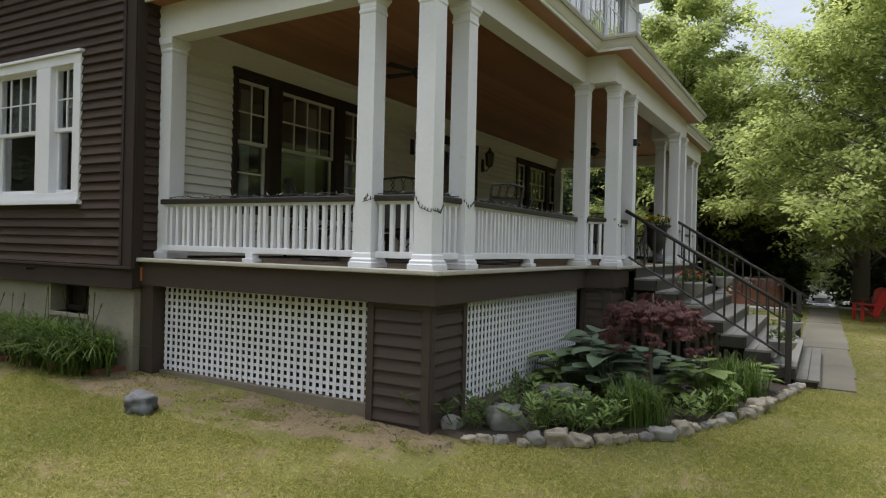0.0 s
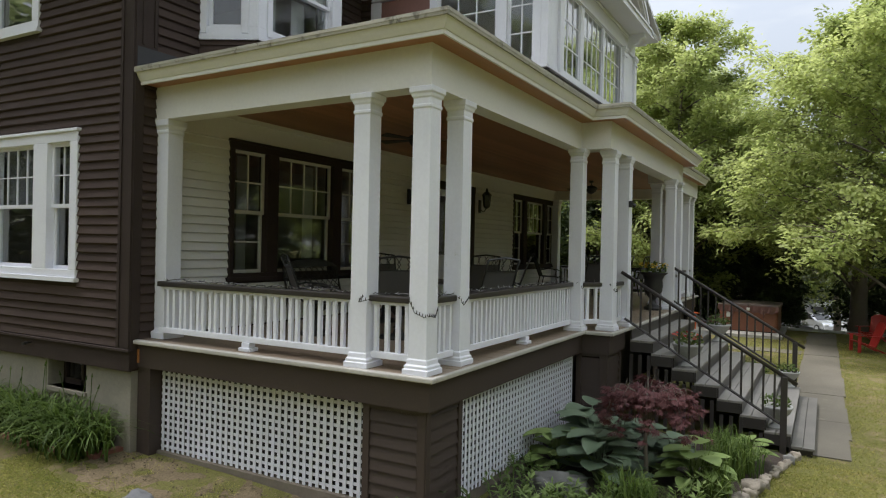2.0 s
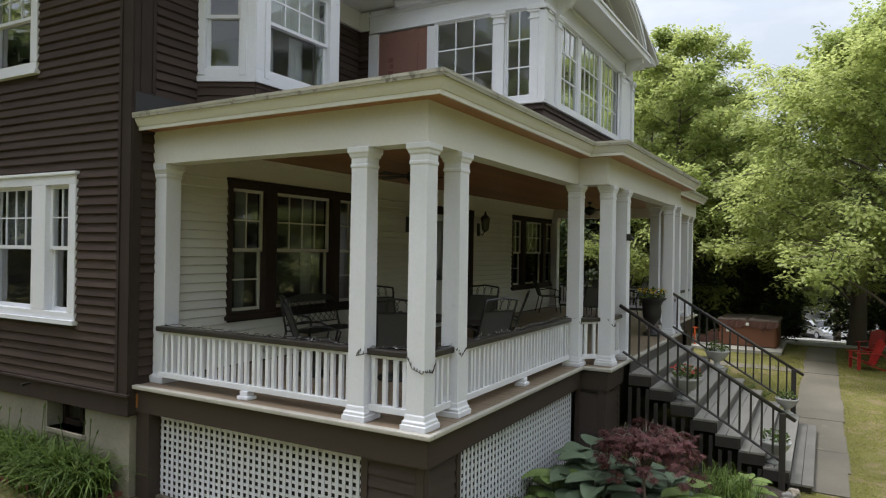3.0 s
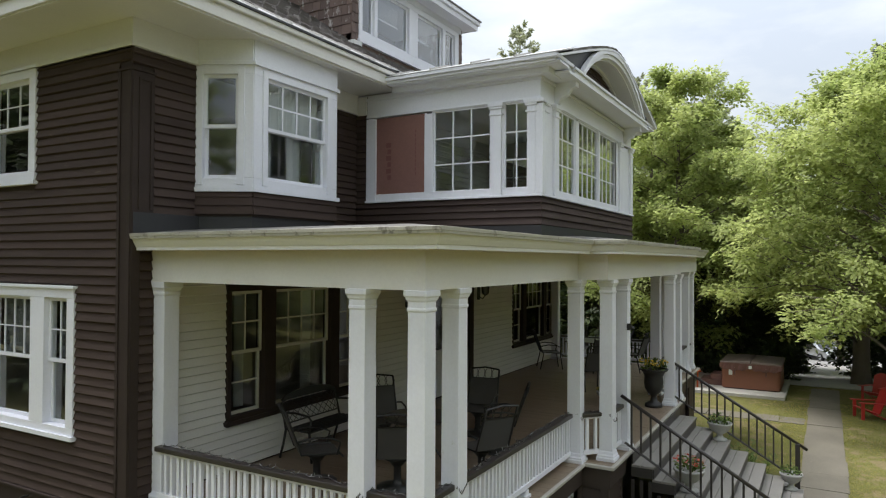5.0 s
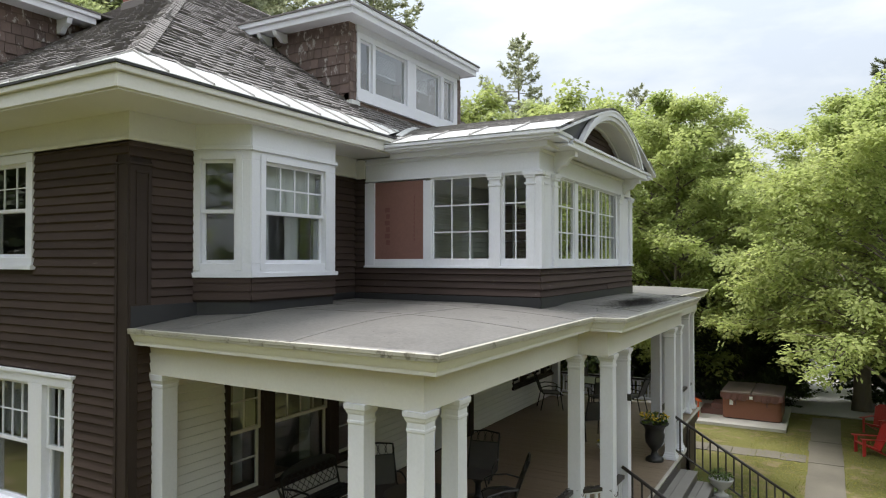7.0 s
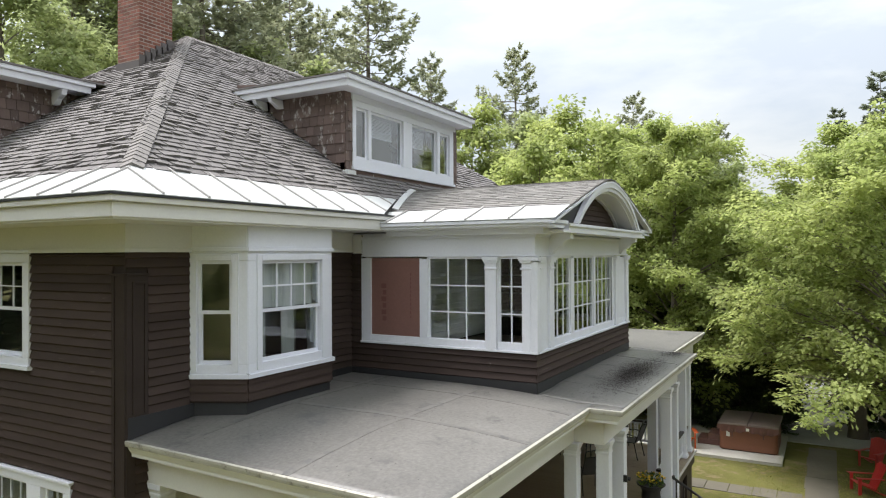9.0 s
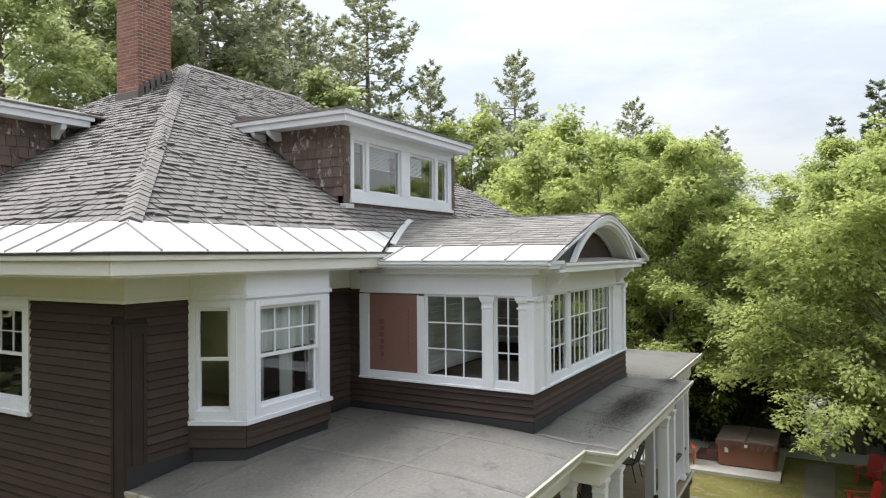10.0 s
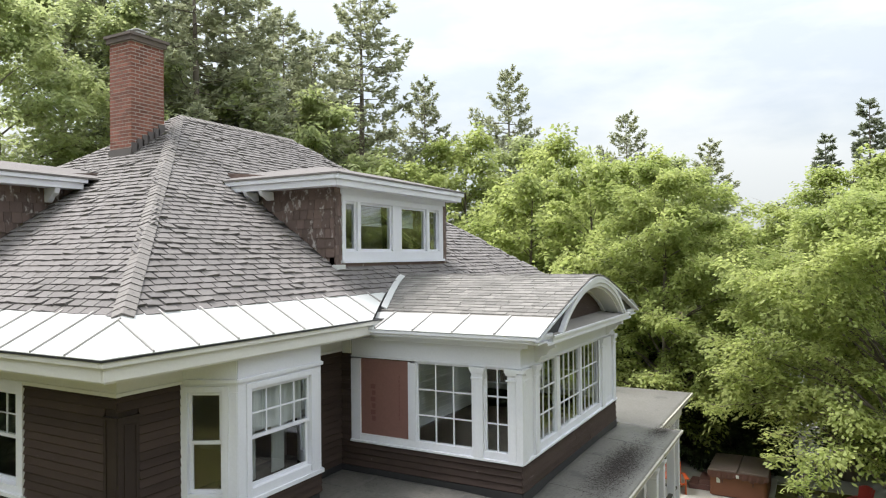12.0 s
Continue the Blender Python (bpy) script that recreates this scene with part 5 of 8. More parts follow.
def sheet():
    n = 150
    xs = np.concatenate([np.linspace(-900, -30, 14), np.linspace(-25, 45, 140), [48, 52, 56, 58, 60, 64, 70, 76, 80], np.linspace(100, 900, 10)])
    ys = np.concatenate([np.linspace(-900, -30, 14), np.linspace(-25, 45, 140), np.linspace(55, 900, 14)])
    vs, fs = [], []
    for y in ys:
        for x in xs:
            h = .02 * noise.noise(Vector((x * .6, y * .6, 0))) + .04 * noise.noise(Vector((x * .15, y * .15, 3)))
            vs.append((x, y, ground_z(x, y) + h * (.12 if x > 5 and -4.2 < y < -1.8 or 14 < x < 24.5 and -4.2 < y < 4 else 1 if -20 < x < 40 and -20 < y < 40 else 0)))
    k = len(xs)
    for j in range(len(ys) - 1):
        for i in range(k - 1):
            fs.append((j * k + i, j * k + i + 1, (j + 1) * k + i + 1, (j + 1) * k + i))
    me = bpy.data.meshes.new("ground")
    me.from_pydata(vs, [], fs)
    me.shade_smooth()
    return me


LAWN = paint("lawn_soil_and_turf", (0.115, 0.112, 0.036), 0.95, 0.40, 0.6, 55, 0.8, dirt=(0.165, 0.135, 0.072), dirt_at=0.53, grain=0.65, spec=0.1)
me = sheet()
me.materials.append(LAWN)
tagged(new("ground", me), "patchy green and straw-coloured lawn", "lawn", kind="structure")
path = tagged(part("path", Geo().box(5.5, -3.40, -.5, 22.3, -2.58, -.25), LAWN), "old concrete slab garden path", "path", kind="structure")
rp = random.Random(8)
x = 5.45
while x < 22.4:
    w = rp.uniform(1.15, 1.35)
    part("slab", Geo().box(x, -3.43 + rp.uniform(-.03, .03), -.4, x + w - .015, -2.55 + rp.uniform(-.03, .03), -.135 - .0036 * max(0, x - 6) + rp.uniform(-.006, .006)), PAVING, path)
    x += w
cross = tagged(part("side_path", Geo().box(16.3, -2.5, -.5, 17.1, 1.4, -.24), LAWN), "short concrete path across the lawn", "path", kind="structure")
for k in range(6):
    part("slab", Geo().box(16.3 + rp.uniform(-.03, .03), -2.5 + .65 * k, -.45, 17.1 + rp.uniform(-.03, .03), -1.87 + .65 * k, -.168 + rp.uniform(-.006, .004)), PAVING, cross)
PAD = paint("pale_patio_concrete", (0.42, 0.405, 0.37), 0.85, 0.22, 0.8, 30, 0.25)
tagged(part("patio_slab", Geo().box(19.7, -1.85, -.5, 23.6, 3.2, -.10), PAD), "pale concrete pad under the hot tub", "patio", kind="structure")
ASPHALT = paint("pale_worn_asphalt", (0.30, 0.295, 0.28), 0.9, 0.15, 0.5, 25, 0.3)
rx = [23.2, 24, 30, 40, 52, 58, 64, 70, 76, 90]
g = Geo()
for a, b in zip(rx, rx[1:]):
    za, zb = ground_z(a, -3) + .03, ground_z(b, -3) + .03
    g.hexa([(a, -9, za - .3), (b, -30, zb - .3), (b, 12, zb - .3), (a, 3, za - .3)], [(a, -9 if a < 30 else -12, za), (b, -12, zb), (b, 6, zb), (a, 3 if a < 30 else 6, za)])
road = tagged(part("road", g, ASPHALT), "pale sloping drive and street beyond the hedge", "road", kind="structure")


# ---- trees ----
BARK = paint("grey_brown_bark", (0.155, 0.130, 0.105), 0.95, 0.3, 2.5, 30, 0.9, stretch=(1, 1, .3))
# haze is put into the maple, woodland and pine colours: lighter, greyer
MAPLE_LEAF = leafy("maple_leaf", (0.285, 0.350, 0.108), (0.490, 0.540, 0.200), 0.62, rand=0.35)
WOOD_LEAF = leafy("hazed_woodland_leaf", (0.305, 0.365, 0.155), (0.495, 0.540, 0.265), 0.64, rand=0.3)
PINE_LEAF = leafy("hazed_pine_needles", (0.260, 0.285, 0.190), (0.500, 0.520, 0.330), 0.5, rand=0.2)
SPRUCE_LEAF = leafy("spruce_needles", (0.150, 0.175, 0.120), (0.29, 0.32, 0.205), 0.4, rand=0.2)
HEDGE_LEAF = leafy("dark_evergreen_leaf", (0.028, 0.046, 0.018), (0.090, 0.120, 0.040), 0.3)


def blades(name, centre, normal, along, long_, wide, material, fold=0.0):
    """Many leaf-shaped quads as one mesh, from arrays."""
    n = len(centre)
    normal = normal / np.linalg.norm(normal, axis=1, keepdims=True)
    along = along - normal * np.sum(along * normal, axis=1, keepdims=True)
    along /= np.maximum(np.linalg.norm(along, axis=1, keepdims=True), 1e-6)
    across = np.cross(normal, along)
    L, W = (np.asarray(v).reshape(-1, 1) * np.ones((n, 1)) for v in (long_, wide))
    v = np.empty((n, 4, 3))
    v[:, 0] = centre - along * L * .5
    v[:, 1] = centre + across * W * .5 + normal * fold * W + along * L * .06
    v[:, 2] = centre + along * L * .5
    v[:, 3] = centre - across * W * .5 + normal * fold * W + along * L * .06
    me = bpy.data.meshes.new(name)
    me.vertices.add(4 * n)
    me.vertices.foreach_set("co", v.reshape(-1))
    me.loops.add(4 * n)
    me.loops.foreach_set("vertex_index", np.arange(4 * n, dtype=np.int32))
    me.polygons.add(n)
    me.polygons.foreach_set("loop_start", np.arange(0, 4 * n, 4, dtype=np.int32))
    me.update(calc_edges=True)
    me.materials.append(material)
    return me


def broadleaf(name, h, rad, seed, limbs=34, subs=7, pads=4, leaves=44, size=.17, leaf=None, clear=.2, pad=.5, label="", low=.6, hang=0.0, fine=False, peak=1.8, girth=.016, bias=1.0):
    """A broad-leaved tree: trunk, curved limbs, side branches, and flat drooping fans of pointed leaves along them. Stands at the origin."""
    r = np.random.RandomState(seed)
    tree = new(name)
    wood = Geo()
    lean = r.uniform(-.03, .03, 2) * h

    def axis(z):
        return np.array([lean[0] * (z / h) ** 2, lean[1] * (z / h) ** 2, z])

    r0 = h * girth
    zs = [-.3, .06 * h, .22 * h, .42 * h, .62 * h, .82 * h, .97 * h]
    wood.tube([tuple(axis(max(z, 0)) + np.array([0, 0, min(z, 0)])) for z in zs], [r0 * 1.4, r0, r0 * .85, r0 * .65, r0 * .42, r0 * .2, r0 * .05], 9)
    centre, way, wide = [], [], []
    for i in range(limbs):
        t = ((i + r.uniform(.1, .9)) / limbs) ** bias
        az = i * 2.39996 + r.uniform(-.5, .5)
        reach = rad * (1 - t ** peak) ** .6 * (low + (1 - low) * min(1, t / .3)) * r.uniform(.68, 1.1) + .25
        d = np.array([math.cos(az), math.sin(az), 0])
        tip_z = h * (clear + (1 - clear) * t) - hang * max(0, .45 - t) * reach
        base = axis(min(.93 * h, max(.12 * h, tip_z - reach * r.uniform(.25, .75) + hang * reach * max(0, .45 - t))))
        tip = axis(tip_z) + d * reach
        mid = base * .45 + tip * .55 + np.array([0, 0, reach * r.uniform(.06, .2)])
        q = h * .0054 * (1 - .72 * t)

        def along(u):
            return base * (1 - u) ** 2 + 2 * (2 * mid - (base + tip) / 2) * u * (1 - u) + tip * u * u

        wood.tube([tuple(along(u)) for u in (0, .25, .5, .75, 1)], [q, q * .8, q * .55, q * .33, q * .1], 5 if fine else 3)
        for j in range(subs + 1):
            u = .34 + .66 * j / subs + r.uniform(-.05, .05) if j < subs else 1.0
            turn = (0.0 if j == subs else (1 if j % 2 else -1) * r.uniform(.45, 1.25))
            c, s_ = math.cos(turn), math.sin(turn)
            e = np.array([d[0] * c - d[1] * s_, d[0] * s_ + d[1] * c, 0])
            ln = reach * r.uniform(.20, .38) * (1.25 - .55 * u) + .3
            a = along(min(u, 1.0))
            b = a + e * ln + np.array([0, 0, ln * r.uniform(-.30, .60)])
            if fine:
                wood.tube([tuple(a), tuple((a + b) / 2 + [0, 0, .05 * ln]), tuple(b)], [q * .3, q * .2, q * .07], 3)
            for k in range(pads):
                v = (k + r.uniform(.4, 1.0)) / pads
                centre.append(a + (b - a) * v + r.normal(size=3) * np.array([.3, .3, .16]) * pad)
                way.append(e + .5 * d)
                wide.append(pad * r.uniform(.55, 1.2))
    for k in range(max(4, limbs // 4)):
        centre.append(axis(h * r.uniform(.9, 1.0)) + r.normal(size=3) * pad * .5)
        way.append(r.normal(size=3) * [1, 1, 0])
        wide.append(pad * r.uniform(.5, .8))
    centre, way, wide = np.array(centre), np.array(way), np.array(wide)
    n = len(centre) * leaves
    pick = np.repeat(np.arange(len(centre)), leaves)
    q, az = np.sqrt(r.rand(n)), r.uniform(0, 2 * math.pi, n)
    out = np.stack([np.cos(az), np.sin(az), 0 * az], 1)
    w = wide[pick][:, None]
    tilt = r.normal(size=(len(centre), 2))[pick] * .38
    place = out * q[:, None] * w
    place[:, 2] = w[:, 0] * (-.45 * q ** 2 + .20 * r.normal(size=n)) + (place[:, :2] * tilt).sum(1)
    lead = out * (.35 + .6 * q[:, None]) + way[pick] * .45 + r.normal(size=(n, 3)) * .35
    lead[:, 2] = -.22 - .55 * q + r.normal(size=n) * .25
    face = r.normal(size=(n, 3)) * .30 + out * q[:, None] * .45 + np.array([0, 0, 1.0])
    face[:, :2] -= tilt
    where = centre[pick] + place
    where[:, 2] = np.maximum(where[:, 2], .4)
    me = blades("crown", where, face, lead, size * r.uniform(.65, 1.25, n), size * r.uniform(.42, .72, n), leaf or MAPLE_LEAF, .10)
    part("trunk", wood, BARK, tree, smooth=True)
    part("crown", me, None, tree)
    return tagged(tree, label, "tree")


def conifer(name, h, rad, seed, branches=100, blades_each=260, leaf=None, clear=.22, droop=0.0, size=.42, label="", shape=.6, plume=.20, lift=.25):
    """A conifer: straight trunk, branches at uneven heights in uneven clumps, flat plumes of needle blades along them."""
    r = np.random.RandomState(seed)
    tree = new(name)
    wood = Geo()
    wood.tube([(0, 0, -.3), (.04, .05, h * .3), (.10, -.04, h * .7), (0, 0, h * .985)], [h * .013, h * .010, h * .005, .015], 8)
    C, N, A = [], [], []
    for i in range(branches):
        t = min(.995, max(0.0, (i + r.uniform(-1.2, 1.2)) / (branches - 1)))
        z = h * (clear + (1 - clear) * t)
        az = i * 2.39996 + r.uniform(-.5, .5)
        clump = 1 + .22 * math.sin(11 * t + 2.2 * math.sin(az + seed) + seed) + .16 * math.sin(29 * t + 2 * az)
        ln = rad * (1 - t) ** shape * min(1.0, .45 + 1.5 * t + .4 * r.rand()) * clump * r.uniform(.6, 1.05) + .25 + .25 * r.rand()
        d = np.array([math.cos(az), math.sin(az), 0.0])
        side = np.array([-d[1], d[0], 0.0])
        up = np.array([0, 0, 1.0])
        rise = droop + r.uniform(-.08, .12) + .55 * max(0, t - .55)
        a = np.array([0, 0, z])
        b = a + d * ln + up * ln * (rise + lift * .5)
        m = a + d * ln * .52 + up * ln * (rise * .5 - .06)
        wood.tube([tuple(a), tuple(m), tuple(b)], [.018 + .008 * ln, .012 + .004 * ln, .006], 4)
        n = max(30, int(blades_each * (ln / rad) ** 1.2))
        u = r.uniform(.14, 1.04, n)
        # tufts: the blades gather at a few dozen places along the branch
        k = max(8, n // 5)
        uu = np.sqrt(r.uniform(.04, 1.06, k))
        off = r.normal(size=k) * plume * ln * (1.15 - .75 * uu)
        hgt = r.normal(size=k) * .065 * ln + .06
        pick = r.randint(0, k, n)
        uu, off, hgt = uu[pick][:, None], off[pick][:, None], hgt[pick][:, None]
        c = a * (1 - uu) ** 2 + 2 * (2 * m - (a + b) / 2) * uu * (1 - uu) + b * uu ** 2
        dirs = d * r.uniform(.1, 1.0, (n, 1)) + side * (np.sign(off) * .35 + r.normal(size=(n, 1)) * .55) + up * r.uniform(-.25, .65, (n, 1))
        dirs /= np.linalg.norm(dirs, axis=1, keepdims=True)
        C.append(c + side * off + up * hgt + dirs * size * r.uniform(.1, .6, (n, 1)))
        A.append(dirs)
        N.append(r.normal(size=(n, 3)) * .8 + up)
    C, N, A = map(np.concatenate, (C, N, A))
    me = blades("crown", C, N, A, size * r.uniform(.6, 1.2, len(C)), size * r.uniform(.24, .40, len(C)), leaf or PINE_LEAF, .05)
    part("trunk", wood, BARK, tree, smooth=True)
    part("crown", me, None, tree)
    return tagged(tree, label, "tree")


def polar(bearing, dist):
    """A plan place by its bearing from the camera, to fit its view, degrees from +x towards +y."""
    a = radians(bearing)
    return -5.2 + dist * math.cos(a), -3.1 + dist * math.sin(a)


def stand(tree, x, y, turn=0.0, s=1.0, sz=None, z=None):
    return Matrix.Translation((x, y, ground_z(x, y) if z is None else z)) @ Matrix.Rotation(turn, 4, "Z") @ Matrix.Diagonal((s, s, sz or s, 1))


# the near maples by the path
m1 = broadleaf("maple_tree", 12.5, 5.2, 11, 34, 7, 4, 44, .17, MAPLE_LEAF, .22, .55, "tall maple with bright green leaves beside the path", fine=True, girth=.025)
m1.matrix_basis = stand(m1, 25.6, -4.2, .4)
m2 = broadleaf("maple_tree", 12.4, 3.9, 12, 38, 7, 4, 46, .16, MAPLE_LEAF, .20, .48, "slender maple with bright green leaves behind the porch", fine=True, low=.7)
m2.matrix_basis = stand(m2, 23.9, 2.3, 1.0)
m3 = broadleaf("maple_tree", 10.6, 4.75, 13, 54, 8, 4, 48, .155, MAPLE_LEAF, .40, .50, "broad maple with bright green leaves by the lawn", low=.85, hang=.62, fine=True, peak=2.2, girth=.012, bias=1.25)
m3.matrix_basis = stand(m3, 19.1, -5.25, 2.2)
# woodland round the place
w1 = broadleaf("woodland_tree", 15, 5.0, 21, 30, 6, 3, 28, .31, WOOD_LEAF, .14, .75, "leafy woodland tree behind the house")
w2 = broadleaf("woodland_tree", 17, 4.7, 22, 32, 6, 3, 28, .31, WOOD_LEAF, .18, .75, "leafy woodland tree behind the house")
w3 = broadleaf("woodland_tree", 13, 5.4, 23, 30, 6, 3, 30, .29, MAPLE_LEAF, .12, .75, "bright green woodland tree behind the house")
w5 = broadleaf("woodland_tree", 22, 7.2, 25, 40, 7, 4, 30, .27, WOOD_LEAF, .10, .8, "tall leafy woodland tree behind the chimney")
w4 = broadleaf("woodland_tree", 15, 6.0, 24, 26, 5, 3, 20, .40, WOOD_LEAF, .06, .9, "leafy woodland tree across the lawn")
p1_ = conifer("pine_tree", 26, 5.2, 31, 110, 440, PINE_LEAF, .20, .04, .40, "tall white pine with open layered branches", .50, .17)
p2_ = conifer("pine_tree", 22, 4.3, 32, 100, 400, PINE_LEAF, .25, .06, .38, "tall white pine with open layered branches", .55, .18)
s1_ = conifer("spruce_tree", 19, 2.8, 33, 130, 340, SPRUCE_LEAF, .12, -.30, .36, "dark narrow spruce tree", .85, .16, .18)
rt = random.Random(77)
wood_spots = [(-9, 42, 0, .66), (-6, 50, 1, .70), (-4.5, 44, 2, .66), (1.5, 72, 0, .95), (4.5, 40, 2, .80), (8, 44, 0, .84), (10.5, 60, 1, 1.0), (12.5, 40, 2, 1.04), (15, 50, 0, .92), (19.5, 44, 2, 1.10),
              (22, 52, 0, 1.02), (27, 48, 2, 1.16), (33, 46, 2, 1.12), (36, 54, 1, 1.04), (39.5, 46, 0, 1.15), (47, 44, 0, 1.25), (54.5, 42, 3, 1.0), (58.5, 46, 3, 1.15), (62, 38, 3, .95),
              (-13, 38, 2, .9), (-17, 46, 0, .9), (16, 34, 2, .86), (10, 31, 2, .70), (21.5, 38, 2, .95)]
used = set()
for b, d, k, s in wood_spots:
    x, y = polar(b, d)
    m = stand(None, x, y, rt.uniform(0, 6.28), s * rt.uniform(.95, 1.08), s * rt.uniform(.95, 1.08) * (1.0 if b > 50 else 1.13 if b > 4 else 1.0))
    t = (w1, w2, w3, w5)[k]
    if k in used:
        copy_thing(t, m @ Matrix.Diagonal((1 / t.scale.x, 1 / t.scale.y, 1 / t.scale.z, 1)))
    else:
        t.matrix_basis = m
        used.add(k)
for i, (b, d, t, s, sz) in enumerate(((46.5, 45, 1, 1.15, 1.06), (35.6, 50, 1, 1.05, 1.06), (30.3, 56, 2, 1.0, 1.10), (23.2, 60, 2, 1.05, 1.09), (13.6, 70, 2, 1.0, 1.02), (7.2, 75, 2, 1.0, .92), (-.8, 54, 3, 1.0, 1.02), (-3.6, 53, 3, 1.1, 1.10),
                                       (2.2, 66, 3, .9, .84), (55, 45, 1, 1.1, 1.05), (51, 52, 2, 1.2, 1.25), (39.5, 60, 1, 1.1, 1.05), (-6.8, 58, 3, 1.0, 1.0), (42, 50, 2, 1.1, 1.1), (49, 41, 1, 1.15, 1.0), (44, 58, 1, 1.2, 1.1))):
    x, y = polar(b, d)
    m = stand(None, x, y, rt.uniform(0, 6.28), s, sz)
    src = (None, p1_, p2_, s1_)[t]
    if ("c", t) in used:
        copy_thing(src, m)
    else:
        src.matrix_basis = m
        used.add(("c", t))
# trees across the lawn, behind the walk, that the panes mirror
for b, d, k, s in ((190, 26, 0, 1.1), (215, 22, 2, 1.0), (240, 24, 1, 1.0), (262, 24, 0, 1.0), (285, 22, 2, 1.0), (305, 30, 1, .75), (325, 34, 0, .62), (165, 28, 1, 1.1), (140, 26, 2, 1.0), (108, 30, 0, 1.2), (119, 27, 0, 1.25), (130, 29, 0, 1.2),
                   (203, 33, 0, 1.2), (228, 32, 0, 1.25), (251, 34, 0, 1.2), (273, 33, 0, 1.3), (295, 34, 0, 1.0), (315, 38, 0, .7), (335, 42, 0, .7), (345, 40, 0, .62)):
    x, y = polar(b, d)
    m = stand(None, x, y, rt.uniform(0, 6.28), s)
    if b == 190:
        w4.matrix_basis = m
    else:
        copy_thing(w4, m)
for b, d, s in ((228, 42, .9), (262, 42, .9), (300, 46, .9), (321, 48, .85), (329, 50, 1.0), (334, 47, .8)):
    x, y = polar(b, d)
    copy_thing(p2_, stand(None, x, y, rt.uniform(0, 6.28), s))
# dark evergreen screen behind the hot tub
hedge = broadleaf("cedar_shrub", 6.0, 2.0, 41, 30, 5, 3, 18, .26, HEDGE_LEAF, .02, .42, "dense dark cedar behind the garden and, unseen, round the lawn", low=.9)
hedge["category"] = "shrub"
hedge.matrix_basis = stand(None, 26.4, .6, 0, 1.0)
for x, y, s in ((27.6, 3.4, 1.1), (26.4, -.75, .72), (28.2, 6.4, 1.2), (24.6, 5.8, .95), (28.5, 9.5, 1.1), (29.2, -5.6, .9), (28.6, -8.0, 1.0), (22.2, 8.8, 1.0), (24.6, 12, 1.1), (20.4, 12.8, 1.0), (31.5, -11, 1.2), (25.0, -1.15, .42), (24.6, -.1, .5), (24.4, 1.3, .5), (27.6, -1.2, .5), (26.6, -5.9, .6), (27.8, -6.9, .7), (25.2, -6.6, .42)):
    copy_thing(hedge, stand(None, x, y, rt.uniform(0, 6.28), s, s * rt.uniform(.9, 1.15)))


# unseen cedars added round the open lawn to darken what the panes mirror
for b, d, s in ((96, 27, 1.7), (104, 24, 1.8), (112, 22, 1.7), (121, 23, 1.9), (131, 22, 1.8), (142, 24, 1.7), (290, 24, 1.35), (298, 26, 1.5), (305, 25, 1.4), (312, 27, 1.5), (318, 26, 1.4), (325, 29, 1.5), (332, 30, 1.4)):
    x, y = polar(b, d)
    copy_thing(hedge, stand(None, x, y, rt.uniform(0, 6.28), s * 1.3, s))


# ---- lawn, beds and garden ----
def in_bed(x, y):
    """Inside the planting bed between the porch and its stone edge."""
    if not (.1 < x < 5.2):
        return False
    edge = bed_edge(x)
    return edge < y < (.1 if x < 4.4 else -.4)


def bed_edge(x):
    pts = [(.1, -.2), (.19, -.33), (.4, -.72), (.97, -1.32), (1.44, -1.68), (2.13, -1.98), (3.26, -2.36), (5.2, -2.74)]
    for (a, b), (c, d) in zip(pts, pts[1:]):
        if a <= x <= c:
            return b + (d - b) * (x - a) / (c - a)
    return 0


SOIL = paint("dark_garden_soil", (0.045, 0.033, 0.024), 0.95, 0.4, 2.5, 30, 0.9)
BARE = paint("bare_sandy_earth", (0.150, 0.118, 0.072), 0.95, 0.4, 1.8, 45, 1.0, dirt=(0.080, 0.066, 0.036), dirt_at=0.55, grain=0.5, spec=0.1)
ROCK = paint("grey_field_stone", (0.165, 0.162, 0.150), 0.9, 0.3, 2.2, 24, 0.6, dirt=(0.38, 0.36, 0.30), dirt_at=0.62, rand=0.3)
DARK_ROCK = paint("blue_grey_rock", (0.115, 0.120, 0.125), 0.85, 0.25, 3.0, 24, 0.5)
TAN_ROCK = paint("tan_field_stone", (0.23, 0.202, 0.158), 0.9, 0.35, 3.0, 24, 0.9, dirt=(0.12, 0.105, 0.078), dirt_at=0.58, rand=0.2)
GRASS = leafy("lawn_grass", (0.150, 0.182, 0.027), (0.405, 0.365, 0.120), 0.5, 0.8, rand=0.55)
LILY = leafy("daylily_leaf", (0.050, 0.092, 0.016), (0.150, 0.215, 0.045), 0.4, rand=0.5)
HOSTA = leafy("blue_green_hosta_leaf", (0.075, 0.115, 0.075), (0.165, 0.220, 0.140), 0.2, rand=0.4)
HOSTA2 = leafy("light_green_hosta_leaf", (0.085, 0.150, 0.030), (0.25, 0.33, 0.11), 0.3, rand=0.3)
RED_LEAF = leafy("purple_red_maple_leaf", (0.058, 0.022, 0.025), (0.160, 0.062, 0.062), 0.35, rand=0.5)
FERN = leafy("fern_leaf", (0.050, 0.092, 0.024), (0.15, 0.21, 0.055), 0.3, rand=0.4)
YELLOW = leafy("yellow_petal", (0.55, 0.34, 0.02), (0.75, 0.55, 0.06), 0.3)
PINK = leafy("red_petal", (0.45, 0.04, 0.03), (0.60, 0.12, 0.08), 0.3)


